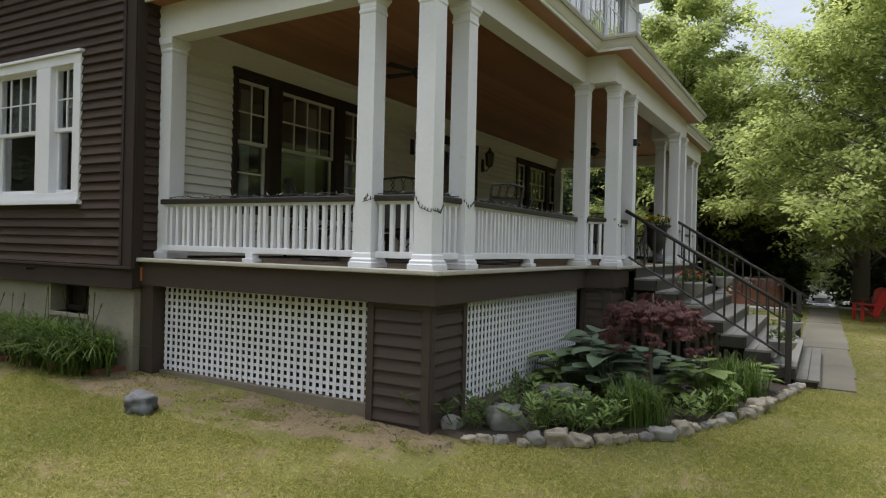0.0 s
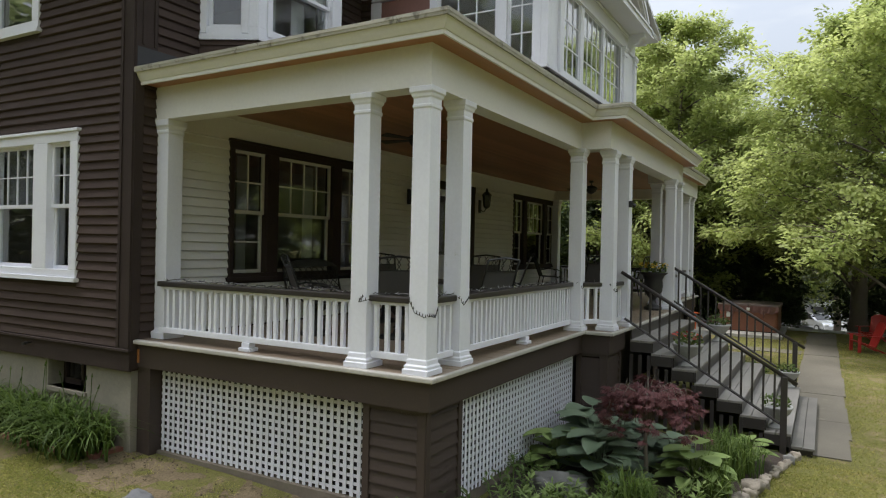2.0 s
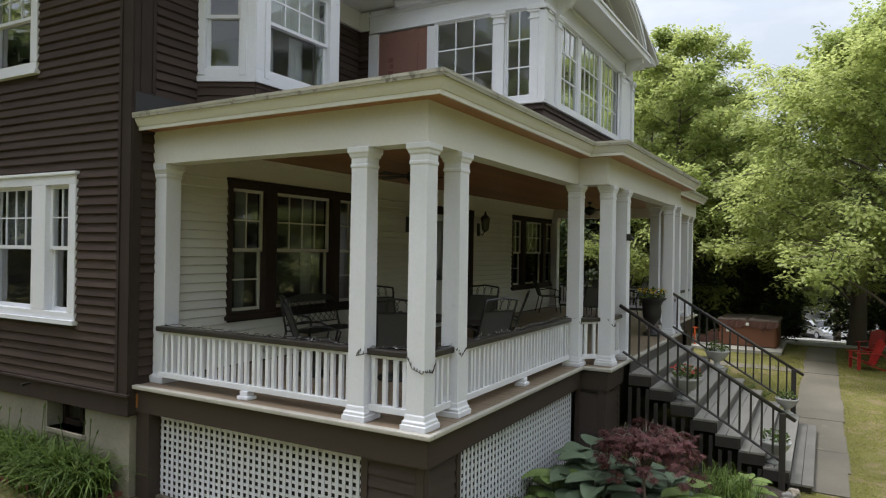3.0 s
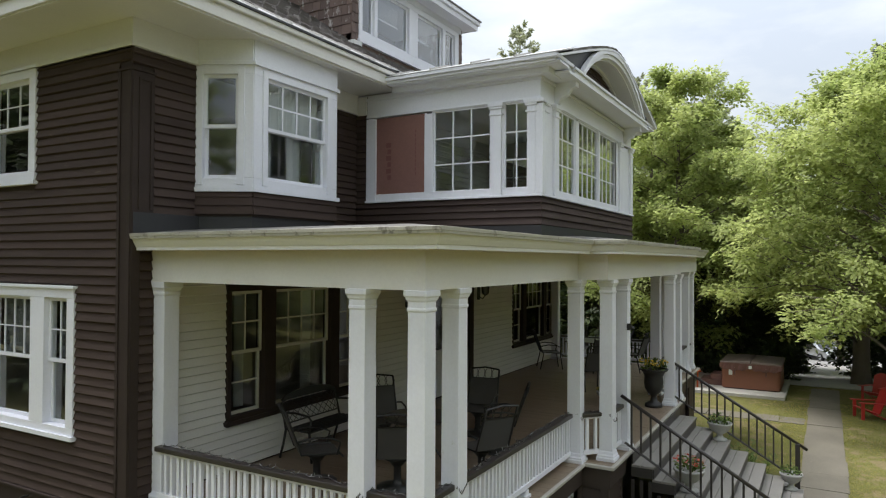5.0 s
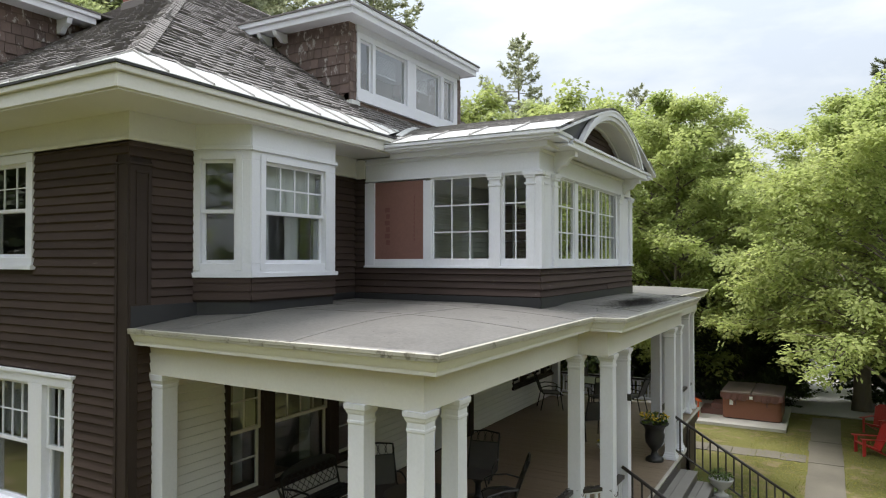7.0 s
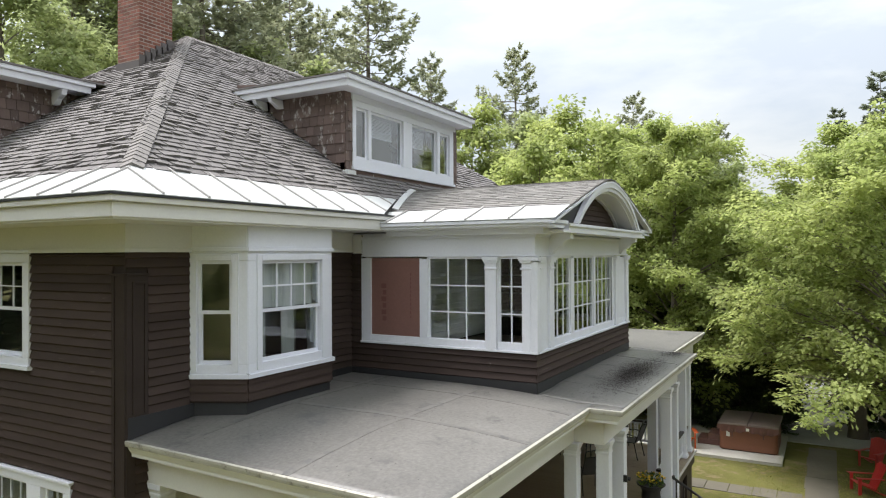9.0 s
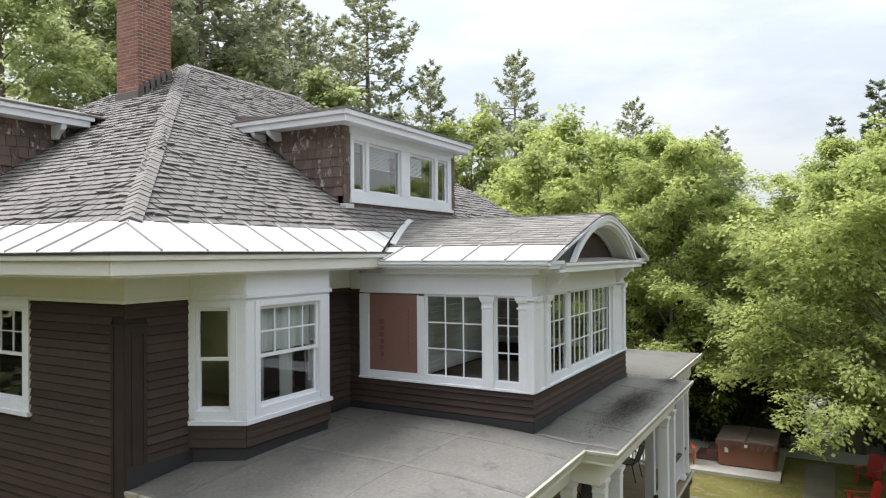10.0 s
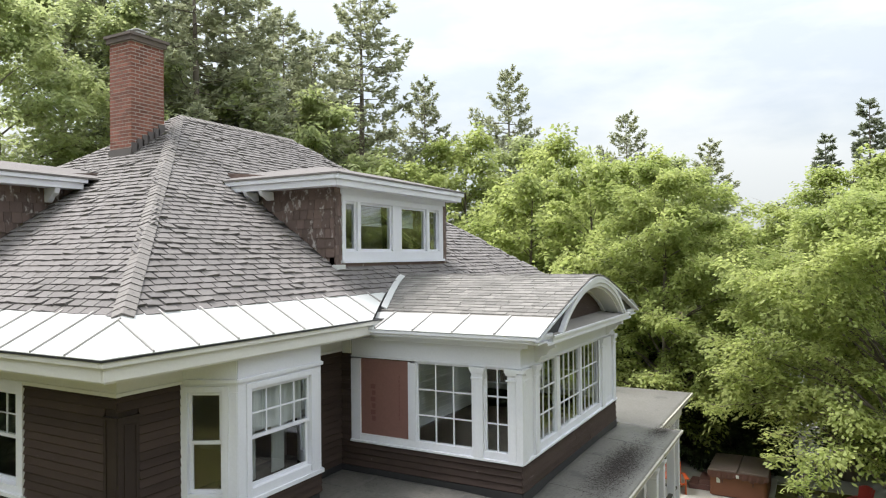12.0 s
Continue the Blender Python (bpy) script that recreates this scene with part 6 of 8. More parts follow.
def patch(name, pts, material, label, category, lift=.012, bump=.03, step=.12, kind="structure"):
    """A thin uneven sheet over the ground inside a plan outline."""
    xs = np.arange(min(p[0] for p in pts), max(p[0] for p in pts) + step, step)
    ys = np.arange(min(p[1] for p in pts), max(p[1] for p in pts) + step, step)

    def inside(x, y):
        c = False
        for (a, b), (d, e) in zip(pts, pts[1:] + pts[:1]):
            if (b > y) != (e > y) and x < (d - a) * (y - b) / (e - b) + a:
                c = not c
        return c

    idx, vs, fs = {}, [], []
    for i, x in enumerate(xs):
        for j, y in enumerate(ys):
            idx[i, j] = len(vs)
            w = .10 * noise.noise(Vector((x * 2, y * 2, 7)))
            z = ground_z(x, y) + lift + bump * (noise.noise(Vector((x * 3, y * 3, 1))) + .4 * noise.noise(Vector((x * 11, y * 11, 1)))) + .02
            vs.append((x, y, z if inside(x + w, y + w) else z - .11))
    for i in range(len(xs) - 1):
        for j in range(len(ys) - 1):
            fs.append((idx[i, j], idx[i + 1, j], idx[i + 1, j + 1], idx[i, j + 1]))
    me = bpy.data.meshes.new(name)
    me.from_pydata(vs, [], fs)
    me.shade_smooth()
    me.materials.append(material)
    return tagged(new(name, me), label, category, kind=kind)


patch("garden_bed", [(.1, .15), (.12, -.3), (.4, -.72), (.97, -1.32), (1.44, -1.68), (2.13, -1.98), (3.26, -2.36), (5.25, -2.74), (5.25, -.3), (4.3, -.3), (4.3, .15)], SOIL, "dark soil bed edged with field stones", "garden bed", .02, .04)
patch("bare_earth", [(.2, .1), (.2, 4.3), (-.05, 4.4), (-.8, 4.2), (-1.0, 3.4), (-.8, 2.4), (-.75, 1.4), (-.55, .4), (-.2, -.3), (.1, -.3)], BARE, "bare sandy earth along the porch", "earth", .0, .03)
patch("garden_bed", [(-.05, 4.2), (-.35, 4.3), (-.42, 5.2), (-.40, 8.6), (-.05, 8.6)], SOIL, "narrow soil bed along the house wall", "garden bed", .03, .03)


def stone(name, x, y, sx, sy, sz, seed, material, label, group="", sink=.3, category="stone", turn=0.0):
    bm = bmesh.new()
    bmesh.ops.create_icosphere(bm, subdivisions=3, radius=1)
    o = Vector((seed * 3.7, seed * 1.3, 0))
    for v in bm.verts:
        d = v.co.normalized()
        f = 1 + .34 * noise.noise(d * 1.3 + o) + .34 * noise.noise(d * 2.7 + o) + .10 * noise.noise(d * 6.0 + o)
        q = Vector((math.copysign(abs(d.x) ** .75, d.x), math.copysign(abs(d.y) ** .75, d.y), math.copysign(abs(d.z) ** .7, d.z)))
        v.co = Vector((q.x * sx, q.y * sy, q.z * sz)) * f * .5
    me = bpy.data.meshes.new(name)
    bm.to_mesh(me)
    bm.free()
    me.materials.append(material)
    me.shade_smooth()
    ob = new(name, me)
    ob.matrix_basis = Matrix.Translation((x, y, ground_z(x, y) + sz * (.5 - sink))) @ Matrix.Rotation(turn, 4, "Z")
    return tagged(ob, label, category, group)


stone("rock", -1.0, 2.62, .36, .27, .21, 3, DARK_ROCK, "smooth grey rock lying on the lawn", "", .12, turn=.9)
stone("boulder", .74, -.38, .40, .32, .30, 5, ROCK, "grey boulder in the planting bed", "boulders in the bed", .2, turn=.3)
stone("boulder", 1.72, -.52, .46, .38, .36, 6, ROCK, "grey boulder in the planting bed", "boulders in the bed", .2, turn=1.3)
stone("boulder", 2.02, -.66, .32, .3, .26, 8, ROCK, "grey boulder in the planting bed", "boulders in the bed", .2, turn=.3)
stone("boulder", .40, .03, .26, .2, .16, 9, ROCK, "flat grey boulder at the porch corner", "boulders in the bed", .25)
rs = random.Random(14)
d = 0.0
pts = [(.12, -.24)] + [(x / 50, bed_edge(x / 50)) for x in range(8, 262)]
acc, nxt = 0.0, 0.0
k = 0
for (a, b), (c, e) in zip(pts, pts[1:]):
    acc += math.hypot(c - a, e - b)
    if acc >= nxt:
        s = rs.uniform(.095, .225)
        k += 1
        stone("edging_stone", c + rs.uniform(-.03, .03), e + rs.uniform(-.03, .03), s * rs.uniform(1.0, 1.3), s * rs.uniform(.75, 1), s * rs.uniform(.6, .95), 20 + k, ROCK if rs.random() < .22 else TAN_ROCK,
              "rounded field stone edging the planting bed", "stones edging the bed", .22, turn=math.atan2(e - b, c - a) + rs.uniform(-.4, .4))
        nxt = acc + s * 1.06
for i in range(9):
    stone("edging_stone", 9.35 + rs.uniform(0, .8), -1.55 - i * .10, .26, .22, .2, 60 + i, ROCK, "rounded field stone edging the far bed", "stones edging the bed", .2)
# brick edging by the lilies
brick_me = Geo().box(-.10, -.045, 0, .10, .045, .06).mesh("edging_brick", BRICK)
for i in range(20):
    y = 4.35 + i * .215
    ob = new("edging_brick", brick_me)
    ob.matrix_basis = Matrix.Translation((-.44 + rs.uniform(-.02, .02) + (.12 if i == 0 else 0), y, ground_z(-.44, y) + .01)) @ Matrix.Rotation(math.pi / 2 + rs.uniform(-.12, .12) + (.5 if i == 0 else 0), 4, "Z") @ Matrix.Rotation(rs.uniform(-.15, .15), 4, "X")
    tagged(ob, "old red brick edging the lily bed", "brick", "bricks edging the bed")
for i in range(3):
    ob = new("edging_brick", brick_me)
    ob.matrix_basis = Matrix.Translation((-.30 + i * .2, 4.26, ground_z(-.3, 4.26) + .01)) @ Matrix.Rotation(rs.uniform(-.1, .1), 4, "Z")
    tagged(ob, "old red brick edging the lily bed", "brick", "bricks edging the bed")


def arching(name, n, reach, height, width, material, seed, label, category="plant", spread=.12, segs=5):
    """A clump of long arching strap leaves."""
    r = np.random.RandomState(seed)
    v, f = [], []
    for i in range(n):
        az = r.uniform(0, 6.283)
        h, out = height * r.uniform(.6, 1.1), reach * r.uniform(.4, 1.1)
        bx, by = r.normal(size=2) * spread
        d = np.array([math.cos(az), math.sin(az)])
        s = np.array([-d[1], d[0]])
        w = width * r.uniform(.7, 1.2)
        k0 = len(v)
        for j in range(segs + 1):
            t = j / segs
            o = out * (t ** 1.6)
            z = h * (2.1 * t - t * t * (.85 + .75 * (out / reach)))
            ww = w * (1 - t ** 2.2) + .001
            px, py = bx + d[0] * o, by + d[1] * o
            v += [(px + s[0] * ww / 2, py + s[1] * ww / 2, z), (px - s[0] * ww / 2, py - s[1] * ww / 2, z)]
        f += [(k0 + 2 * j, k0 + 2 * j + 1, k0 + 2 * j + 3, k0 + 2 * j + 2) for j in range(segs)]
    me = bpy.data.meshes.new(name)
    me.from_pydata(v, [], f)
    me.materials.append(material)
    clump = tagged(new(name), label, category)
    part("strap_leaves", me, None, clump)["kind"] = "stuff"
    return clump


lily = arching("daylily", 100, .74, .60, .024, LILY, 3, "clump of arching green daylily leaves by the house", spread=.13)
first = True
for i in range(20):
    y, x = 4.46 + (i % 12) * .32 + rs.uniform(-.06, .06), -.22 + rs.uniform(-.10, .10) - (.12 if i >= 12 else 0)
    m = Matrix.Translation((x, y, ground_z(x, y) + .02)) @ Matrix.Rotation(rs.uniform(0, 6.28), 4, "Z") @ Matrix.Diagonal((1, 1, rs.uniform(.9, 1.25), 1))
    if first:
        lily.matrix_basis, first = m, False
    else:
        copy_thing(lily, m)
g = Geo()
for i in range(16):
    y, x = rs.uniform(4.5, 7.8), rs.uniform(-.35, -.1)
    a, b = rs.uniform(-.12, .12), rs.uniform(-.15, .15)
    h = rs.uniform(.75, 1.05)
    g.tube([(x, y, .05), (x + a * .4, y + b * .4, h * .6), (x + a, y + b, h)], .005, 4)
    g.tube([(x + a, y + b, h), (x + a * 1.1, y + b * 1.1, h + .05)], [.012, .004], 5)
st = tagged(part("flower_stalk", g, LILY), "thin budding flower stalks above the lilies", "plant", kind="stuff")


def leaf_sheet(g, base, d, length, width, rise, cup, n=6):
    """One broad cupped leaf on its stalk."""
    d = Vector(d).normalized()
    s = Vector((-d.y, d.x, 0)).normalized()
    b = Vector(base)
    vs, fs = [], []
    for i in range(n + 1):
        t = i / n
        c = b + d * length * t + Vector((0, 0, rise * t - 1.0 * rise * t * t * 1.25))
        w = width * .5 * 1.75 * (t + .02) ** .42 * max(0.0, 1 - t) ** .62
        for q in (-1, -.5, 0, .5, 1):
            vs.append(tuple(c + s * w * q + Vector((0, 0, cup * w * (abs(q) ** 1.5) + (.006 if abs(q) == .5 else 0)))))
    for i in range(n):
        for j in range(4):
            fs.append((i * 5 + j, i * 5 + j + 1, i * 5 + j + 6, i * 5 + j + 5))
    g.add(vs, fs)


def hosta(x, y, size, material, seed, label, leaves=26):
    r = random.Random(seed)
    h = thing("hosta", (x, y, ground_z(x, y)), label, "plant")
    for k in range(leaves):
        az = k * 2.4 + r.uniform(-.3, .3)
        ring = .25 + .75 * (k / leaves)
        d = Vector((math.cos(az), math.sin(az), 0))
        zb = ground_z(x, y) + size * (1.0 - .70 * ring) + r.uniform(-.14, .14) * size
        b = Vector((x, y, 0)) + d * size * .40 * ring * r.uniform(.6, 1.15)
        g = Geo()
        leaf_sheet(g, (b.x, b.y, zb), (d.x, d.y, 0), size * r.uniform(.44, .66), size * r.uniform(.40, .56), size * r.uniform(-.02, .30) - .12 * ring * size, r.uniform(.1, .4))
        g.tube([(x, y, ground_z(x, y)), (b.x * .6 + x * .4, b.y * .6 + y * .4, zb * .7), (b.x, b.y, zb)], .006, 3)
        me = g.mesh("leaf", material, True)
        part("leaf", me, None, h)
    return h


BLUE_HOSTA = "large blue-green hosta in the bed"
for i, (x, y, s, m, lab) in enumerate(((2.62, -.26, .62, HOSTA2, "hosta with bright green leaves"), (2.45, -.84, .74, HOSTA, BLUE_HOSTA), (2.85, -.62, .86, HOSTA, BLUE_HOSTA), (3.35, -.45, .84, HOSTA, BLUE_HOSTA), (3.55, -.95, .7, HOSTA, BLUE_HOSTA),
                                       (2.95, -1.78, .66, HOSTA2, "pale green hosta beside the stones"), (4.25, -2.25, .50, HOSTA2, "pale green hosta beside the stair"), (3.35, -1.45, .6, HOSTA, BLUE_HOSTA),
                                       (9.9, -1.0, .55, HOSTA2, "variegated hosta beyond the stair"), (10.6, -.9, .6, HOSTA, "hosta beyond the stair"))):
    hosta(x, y, s * .86, m, 50 + i, lab, 15 if s < .6 else 24)
gr = arching("ornamental_grass", 170, .36, .62, .014, LILY, 8, "clump of fine green ornamental grass", spread=.12)
gr.matrix_basis = Matrix.Translation((3.65, -2.08, ground_z(3.65, -2.08) + .02))
for x, y, s in ((3.95, -2.15, .85), (1.62, -1.38, .95), (1.78, -1.50, .7), (10.3, -1.4, .8), (2.80, -2.02, .8), (4.4, -1.9, .8)):
    copy_thing(gr, Matrix.Translation((x, y, ground_z(x, y) + .02)) @ Matrix.Rotation(x * 3, 4, "Z") @ Matrix.Diagonal((s, s, s, 1)))


def bushy(name, x, y, h, n, material, seed, label, size=.10, stems=9, spread=.16):
    """A leafy perennial: upright stems with whorls of pointed leaves."""
    r = np.random.RandomState(seed)
    t = thing(name, (x, y, ground_z(x, y)), label, "plant")
    z0 = ground_z(x, y)
    g = Geo()
    C, N, A = [], [], []
    for i in range(stems):
        b = r.normal(size=2) * spread
        top = np.array([x + b[0] * 1.5, y + b[1] * 1.5, z0 + h * r.uniform(.7, 1.1)])
        a = np.array([x + b[0] * .7, y + b[1] * .7, z0])
        g.tube([tuple(a), tuple((a + top) / 2), tuple(top)], [.006, .005, .003], 4)
        for k in range(n):
            u = r.uniform(.2, 1)
            az = r.uniform(0, 6.283)
            d = np.array([math.cos(az), math.sin(az), .35])
            C.append(a + (top - a) * u + d * size * .5)
            A.append(d)
            N.append(np.array([-d[0] * .4, -d[1] * .4, 1]) + r.normal(size=3) * .2)
    part("stem", g, material, t)
    part("foliage", blades("foliage", np.array(C), np.array(N), np.array(A), size * r.uniform(.7, 1.3, len(C)), size * r.uniform(.22, .36, len(C)), material, .08), None, t)
    return t


GREEN_PERENNIAL = "leafy green perennial in the bed"
for i, (x, y, h, n, m, sz, lab) in enumerate(((.98, -.92, .40, 20, HOSTA2, .12, GREEN_PERENNIAL), (1.22, -1.10, .38, 22, HOSTA2, .12, GREEN_PERENNIAL), (1.25, -.78, .40, 20, HOSTA2, .12, GREEN_PERENNIAL), (.86, -.68, .50, 22, HOSTA2, .11, "upright green perennial in the bed"),
                                               (1.50, -1.02, .36, 20, LILY, .12, GREEN_PERENNIAL), (.50, -.12, .42, 16, FERN, .11, "small shrubby plant at the porch corner"), (1.45, -.22, .38, 20, FERN, .09, "dark leafy plant by the lattice"), (2.1, -.25, .36, 20, FERN, .09, "dark leafy plant by the lattice"),
                                               (2.28, -1.72, .34, 20, HOSTA2, .11, "leafy green perennial near the stones"), (1.0, -.25, .3, 18, FERN, .09, "low fern by the lattice"), (10.0, -1.8, .5, 22, LILY, .13, "leafy plant beyond the stair"), (10.9, -1.5, .6, 22, FERN, .13, "leafy plant beyond the stair"), (11.6, -.8, .7, 22, FERN, .13, "leafy plant beyond the stair"))):
    bushy("perennial", x, y, h * .85, n, m, 70 + i, lab, sz)
# cut-leaf red maple
def cut_leaf_maple(x, y, seed):
    """A low umbrella of thin arching limbs hung with finely cut leaves."""
    r = np.random.RandomState(seed)
    z0 = ground_z(x, y)
    t = thing("dwarf_maple", (x, y, z0), "dwarf red-leaved maple with drooping fine foliage", "tree")
    foot = np.array([x, y, z0])
    g = Geo()
    g.tube([tuple(foot), tuple(foot + (.015, .01, .28)), tuple(foot + (-.01, .02, .58)), tuple(foot + (0, .01, .90))], [.030, .026, .022, .014], 7)
    C, N, A = [], [], []
    for i in range(38):
        az = i * 2.4 + r.uniform(-.35, .35)
        reach = .60 * math.sqrt((i + 1.2) / 39) * r.uniform(.82, 1.12)
        d = np.array([math.cos(az), math.sin(az), 0])
        top = 1.10 + .20 * (1 - reach / .6) + r.uniform(-.05, .07)
        drop = r.uniform(.15, .62) * (reach / .6)
        pts = [foot + (0, .01, r.uniform(.58, .86)), foot + d * reach * .35 + (0, 0, top - .08), foot + d * reach * .75 + (0, 0, top), foot + d * reach + (0, 0, top - drop)]
        part("limb", Geo().tube([tuple(p) for p in pts], [.010, .008, .005, .002], 4), BARK, t, smooth=True)
        for u in np.linspace(.30, 1.0, 6 + int(8 * reach)):
            k = min(2, int(u * 3))
            c = pts[k] + (pts[k + 1] - pts[k]) * (u * 3 - k) + r.normal(size=3) * np.array([.035, .035, .02])
            for leaf in range(4):
                a0 = r.uniform(0, 6.283)
                stem = np.array([math.cos(a0), math.sin(a0), 0]) * .6 + d * .6 + np.array([0, 0, -r.uniform(.25, .9)])
                stem /= np.linalg.norm(stem)
                side_ = np.cross(stem, [0, 0, 1.0])
                side_ /= max(1e-6, np.linalg.norm(side_))
                hub = c + stem * r.uniform(.02, .07)
                for f in (-1.1, -.72, -.36, 0, .36, .72, 1.1):
                    q = stem * math.cos(f) + side_ * math.sin(f) + np.array([0, 0, -.18])
                    q /= np.linalg.norm(q)
                    C.append(hub + q * .04)
                    A.append(q)
                    N.append(np.cross(side_, stem) + r.normal(size=3) * .25)
    part("trunk", g, BARK, t, smooth=True)
    C, N, A = map(np.array, (C, N, A))
    part("crown", blades("crown", C, N, A, r.uniform(.065, .105, len(C)), r.uniform(.008, .014, len(C)), RED_LEAF), None, t)


cut_leaf_maple(2.72, -1.30, 4)


# lawn grass blades
def lawn():
    """Short blades: thick on the lawn before the porch, thinner beyond, in greener and drier drifts."""
    r = np.random.RandomState(6)
    x = np.concatenate([r.uniform(-4.6, 5.0, 350000), r.uniform(-9, 12, 90000), r.uniform(5, 20, 50000)])
    y = np.concatenate([r.uniform(-5.0, 5.0, 350000), r.uniform(-10, 9, 90000), r.uniform(-7, -1, 50000)])
    keep = ~((x > -.0) & (y > .0)) & ~((x > -.42) & (y > 4.2))
    keep &= ~((x > 5.4) & (y > -3.42) & (y < -2.55)) & ~((x > 5.0) & (y > -2.6) & (x < 11))
    near = np.arange(len(x)) < 350000
    keep &= ~near | (r.rand(len(x)) < np.clip((x + 4.6) / 3.0, 0, 1) * np.clip((y + 5.0) / 2.0, 0, 1))
    for i in np.nonzero(keep)[0]:
        a, b = x[i], y[i]
        dry = noise.noise(Vector((a * .9, b * .9, 9)))
        if .05 < a < 5.3 and (in_bed(a, b - .12) or in_bed(a, b)):
            keep[i] = False
        elif -.95 < a < .3 and -.4 < b < 4.4 and noise.noise(Vector((a * 2.2, b * 2.2, 5))) < .12 and r.rand() < .93:
            keep[i] = False
        elif dry < -.25 and r.rand() < .6:
            keep[i] = False
    x, y = x[keep], y[keep]
    n = len(x)
    h = r.uniform(.020, .050, n) * np.where(r.rand(n) < .05, 1.6, 1.0)
    z = np.array([ground_z(a, b) for a, b in zip(x, y)]) + .004
    lean = r.normal(size=(n, 3)) * np.array([1.0, 1.0, 0]) + np.array([0, 0, .85])
    c = np.stack([x, y, z + h * .35], 1)
    nn = r.normal(size=(n, 3)) * np.array([.8, .8, .2]) + np.array([0, 0, .75])
    me = blades("grass", c, nn, lean, h * 1.7, r.uniform(.0035, .0075, n), GRASS)
    return tagged(new("grass", me), "short patchy lawn grass with dry straw", "grass", kind="stuff")


lawn()

# clods and pebbles on the bare earth
r = np.random.RandomState(12)
v, f = [], []
for i in range(3200):
    t = r.rand()
    y = -.3 + 4.5 * t
    x = .12 - abs(r.normal()) * .42
    if in_bed(x, y) or y > 4.15 and x > -.5:
        continue
    s_ = .003 + .014 * r.rand() ** 4
    z = ground_z(x, y) + .022
    k = len(v)
    v += [(x + s_ * a, y + s_ * b, z + s_ * c) for a, b, c in r.uniform(.6, 1.2, (6, 1)) * np.array([(1, 0, 0), (0, 1, .1), (-1, .1, 0), (.1, -1, 0), (.1, 0, .9), (0, 0, -1)])]
    f += [(k, k + 1, k + 4), (k + 1, k + 2, k + 4), (k + 2, k + 3, k + 4), (k + 3, k, k + 4)]
me = bpy.data.meshes.new("soil_clods")
me.from_pydata(v, [], f)
me.materials.append(paint("soil_clod", (0.165, 0.132, 0.088), 0.95, 0.3, 5, 40, 0.5, rand=0.4, spec=0.1))
tagged(new("soil_clods", me), "loose clods and pebbles on the bare earth", "soil", kind="stuff")


# ---- things in the yard ----
TUB = paint("brown_tub_panel", (0.215, 0.085, 0.048), 0.55, 0.1, 1.2, 40, 0.15)
TUB_COVER = paint("brown_vinyl_cover", (0.13, 0.060, 0.050), 0.45, 0.2, 1.5, 20, 0.2)
COVER_TOP = paint("faded_vinyl_cover_top", (0.150, 0.115, 0.100), 0.5, 0.2, 1.5, 20, 0.2)
RED_PLASTIC = paint("red_resin", (0.42, 0.030, 0.028), 0.4, 0.1, 3, 40, 0.05)
ORANGE = paint("orange_resin", (0.55, 0.10, 0.022), 0.4, 0.1, 3, 40, 0.05)
URN = paint("black_iron_urn", (0.020, 0.020, 0.021), 0.5, 0.2, 4, 40, 0.2)
POT = paint("grey_stone_pot", (0.40, 0.40, 0.385), 0.8, 0.2, 4, 40, 0.35, dirt=(0.24, 0.25, 0.2), dirt_at=.6)
SLING = paint("grey_sling_mesh", (0.075, 0.072, 0.068), 0.7, 0.15, 3, 120, 0.2)
CAST = paint("black_cast_aluminium", (0.016, 0.016, 0.015), 0.42, 0.2, 5, 60, 0.15)
TABLE_TOP = paint("dark_table_top", (0.05, 0.045, 0.04), 0.4, 0.2, 3, 60, 0.1)
WHITE_TAG = paint("white_plastic_tag", (0.75, 0.75, 0.73), 0.5, 0.05, 3, 40, 0.05)

tub = thing("hot_tub", (21.7, -.72, -.1), "brown square hot tub with folded vinyl cover", "hot tub")
tx0, tx1, ty0, ty1, tz = 20.62, 22.75, -1.68, .20, -.10
def rounded(x0, y0, x1, y1, r, n=5):
    out = []
    for cx, cy, a0 in ((x1 - r, y1 - r, 0), (x0 + r, y1 - r, 90), (x0 + r, y0 + r, 180), (x1 - r, y0 + r, 270)):
        out += [(cx + r * math.cos(radians(a0 + 90 * k / n)), cy + r * math.sin(radians(a0 + 90 * k / n))) for k in range(n + 1)]
    return out


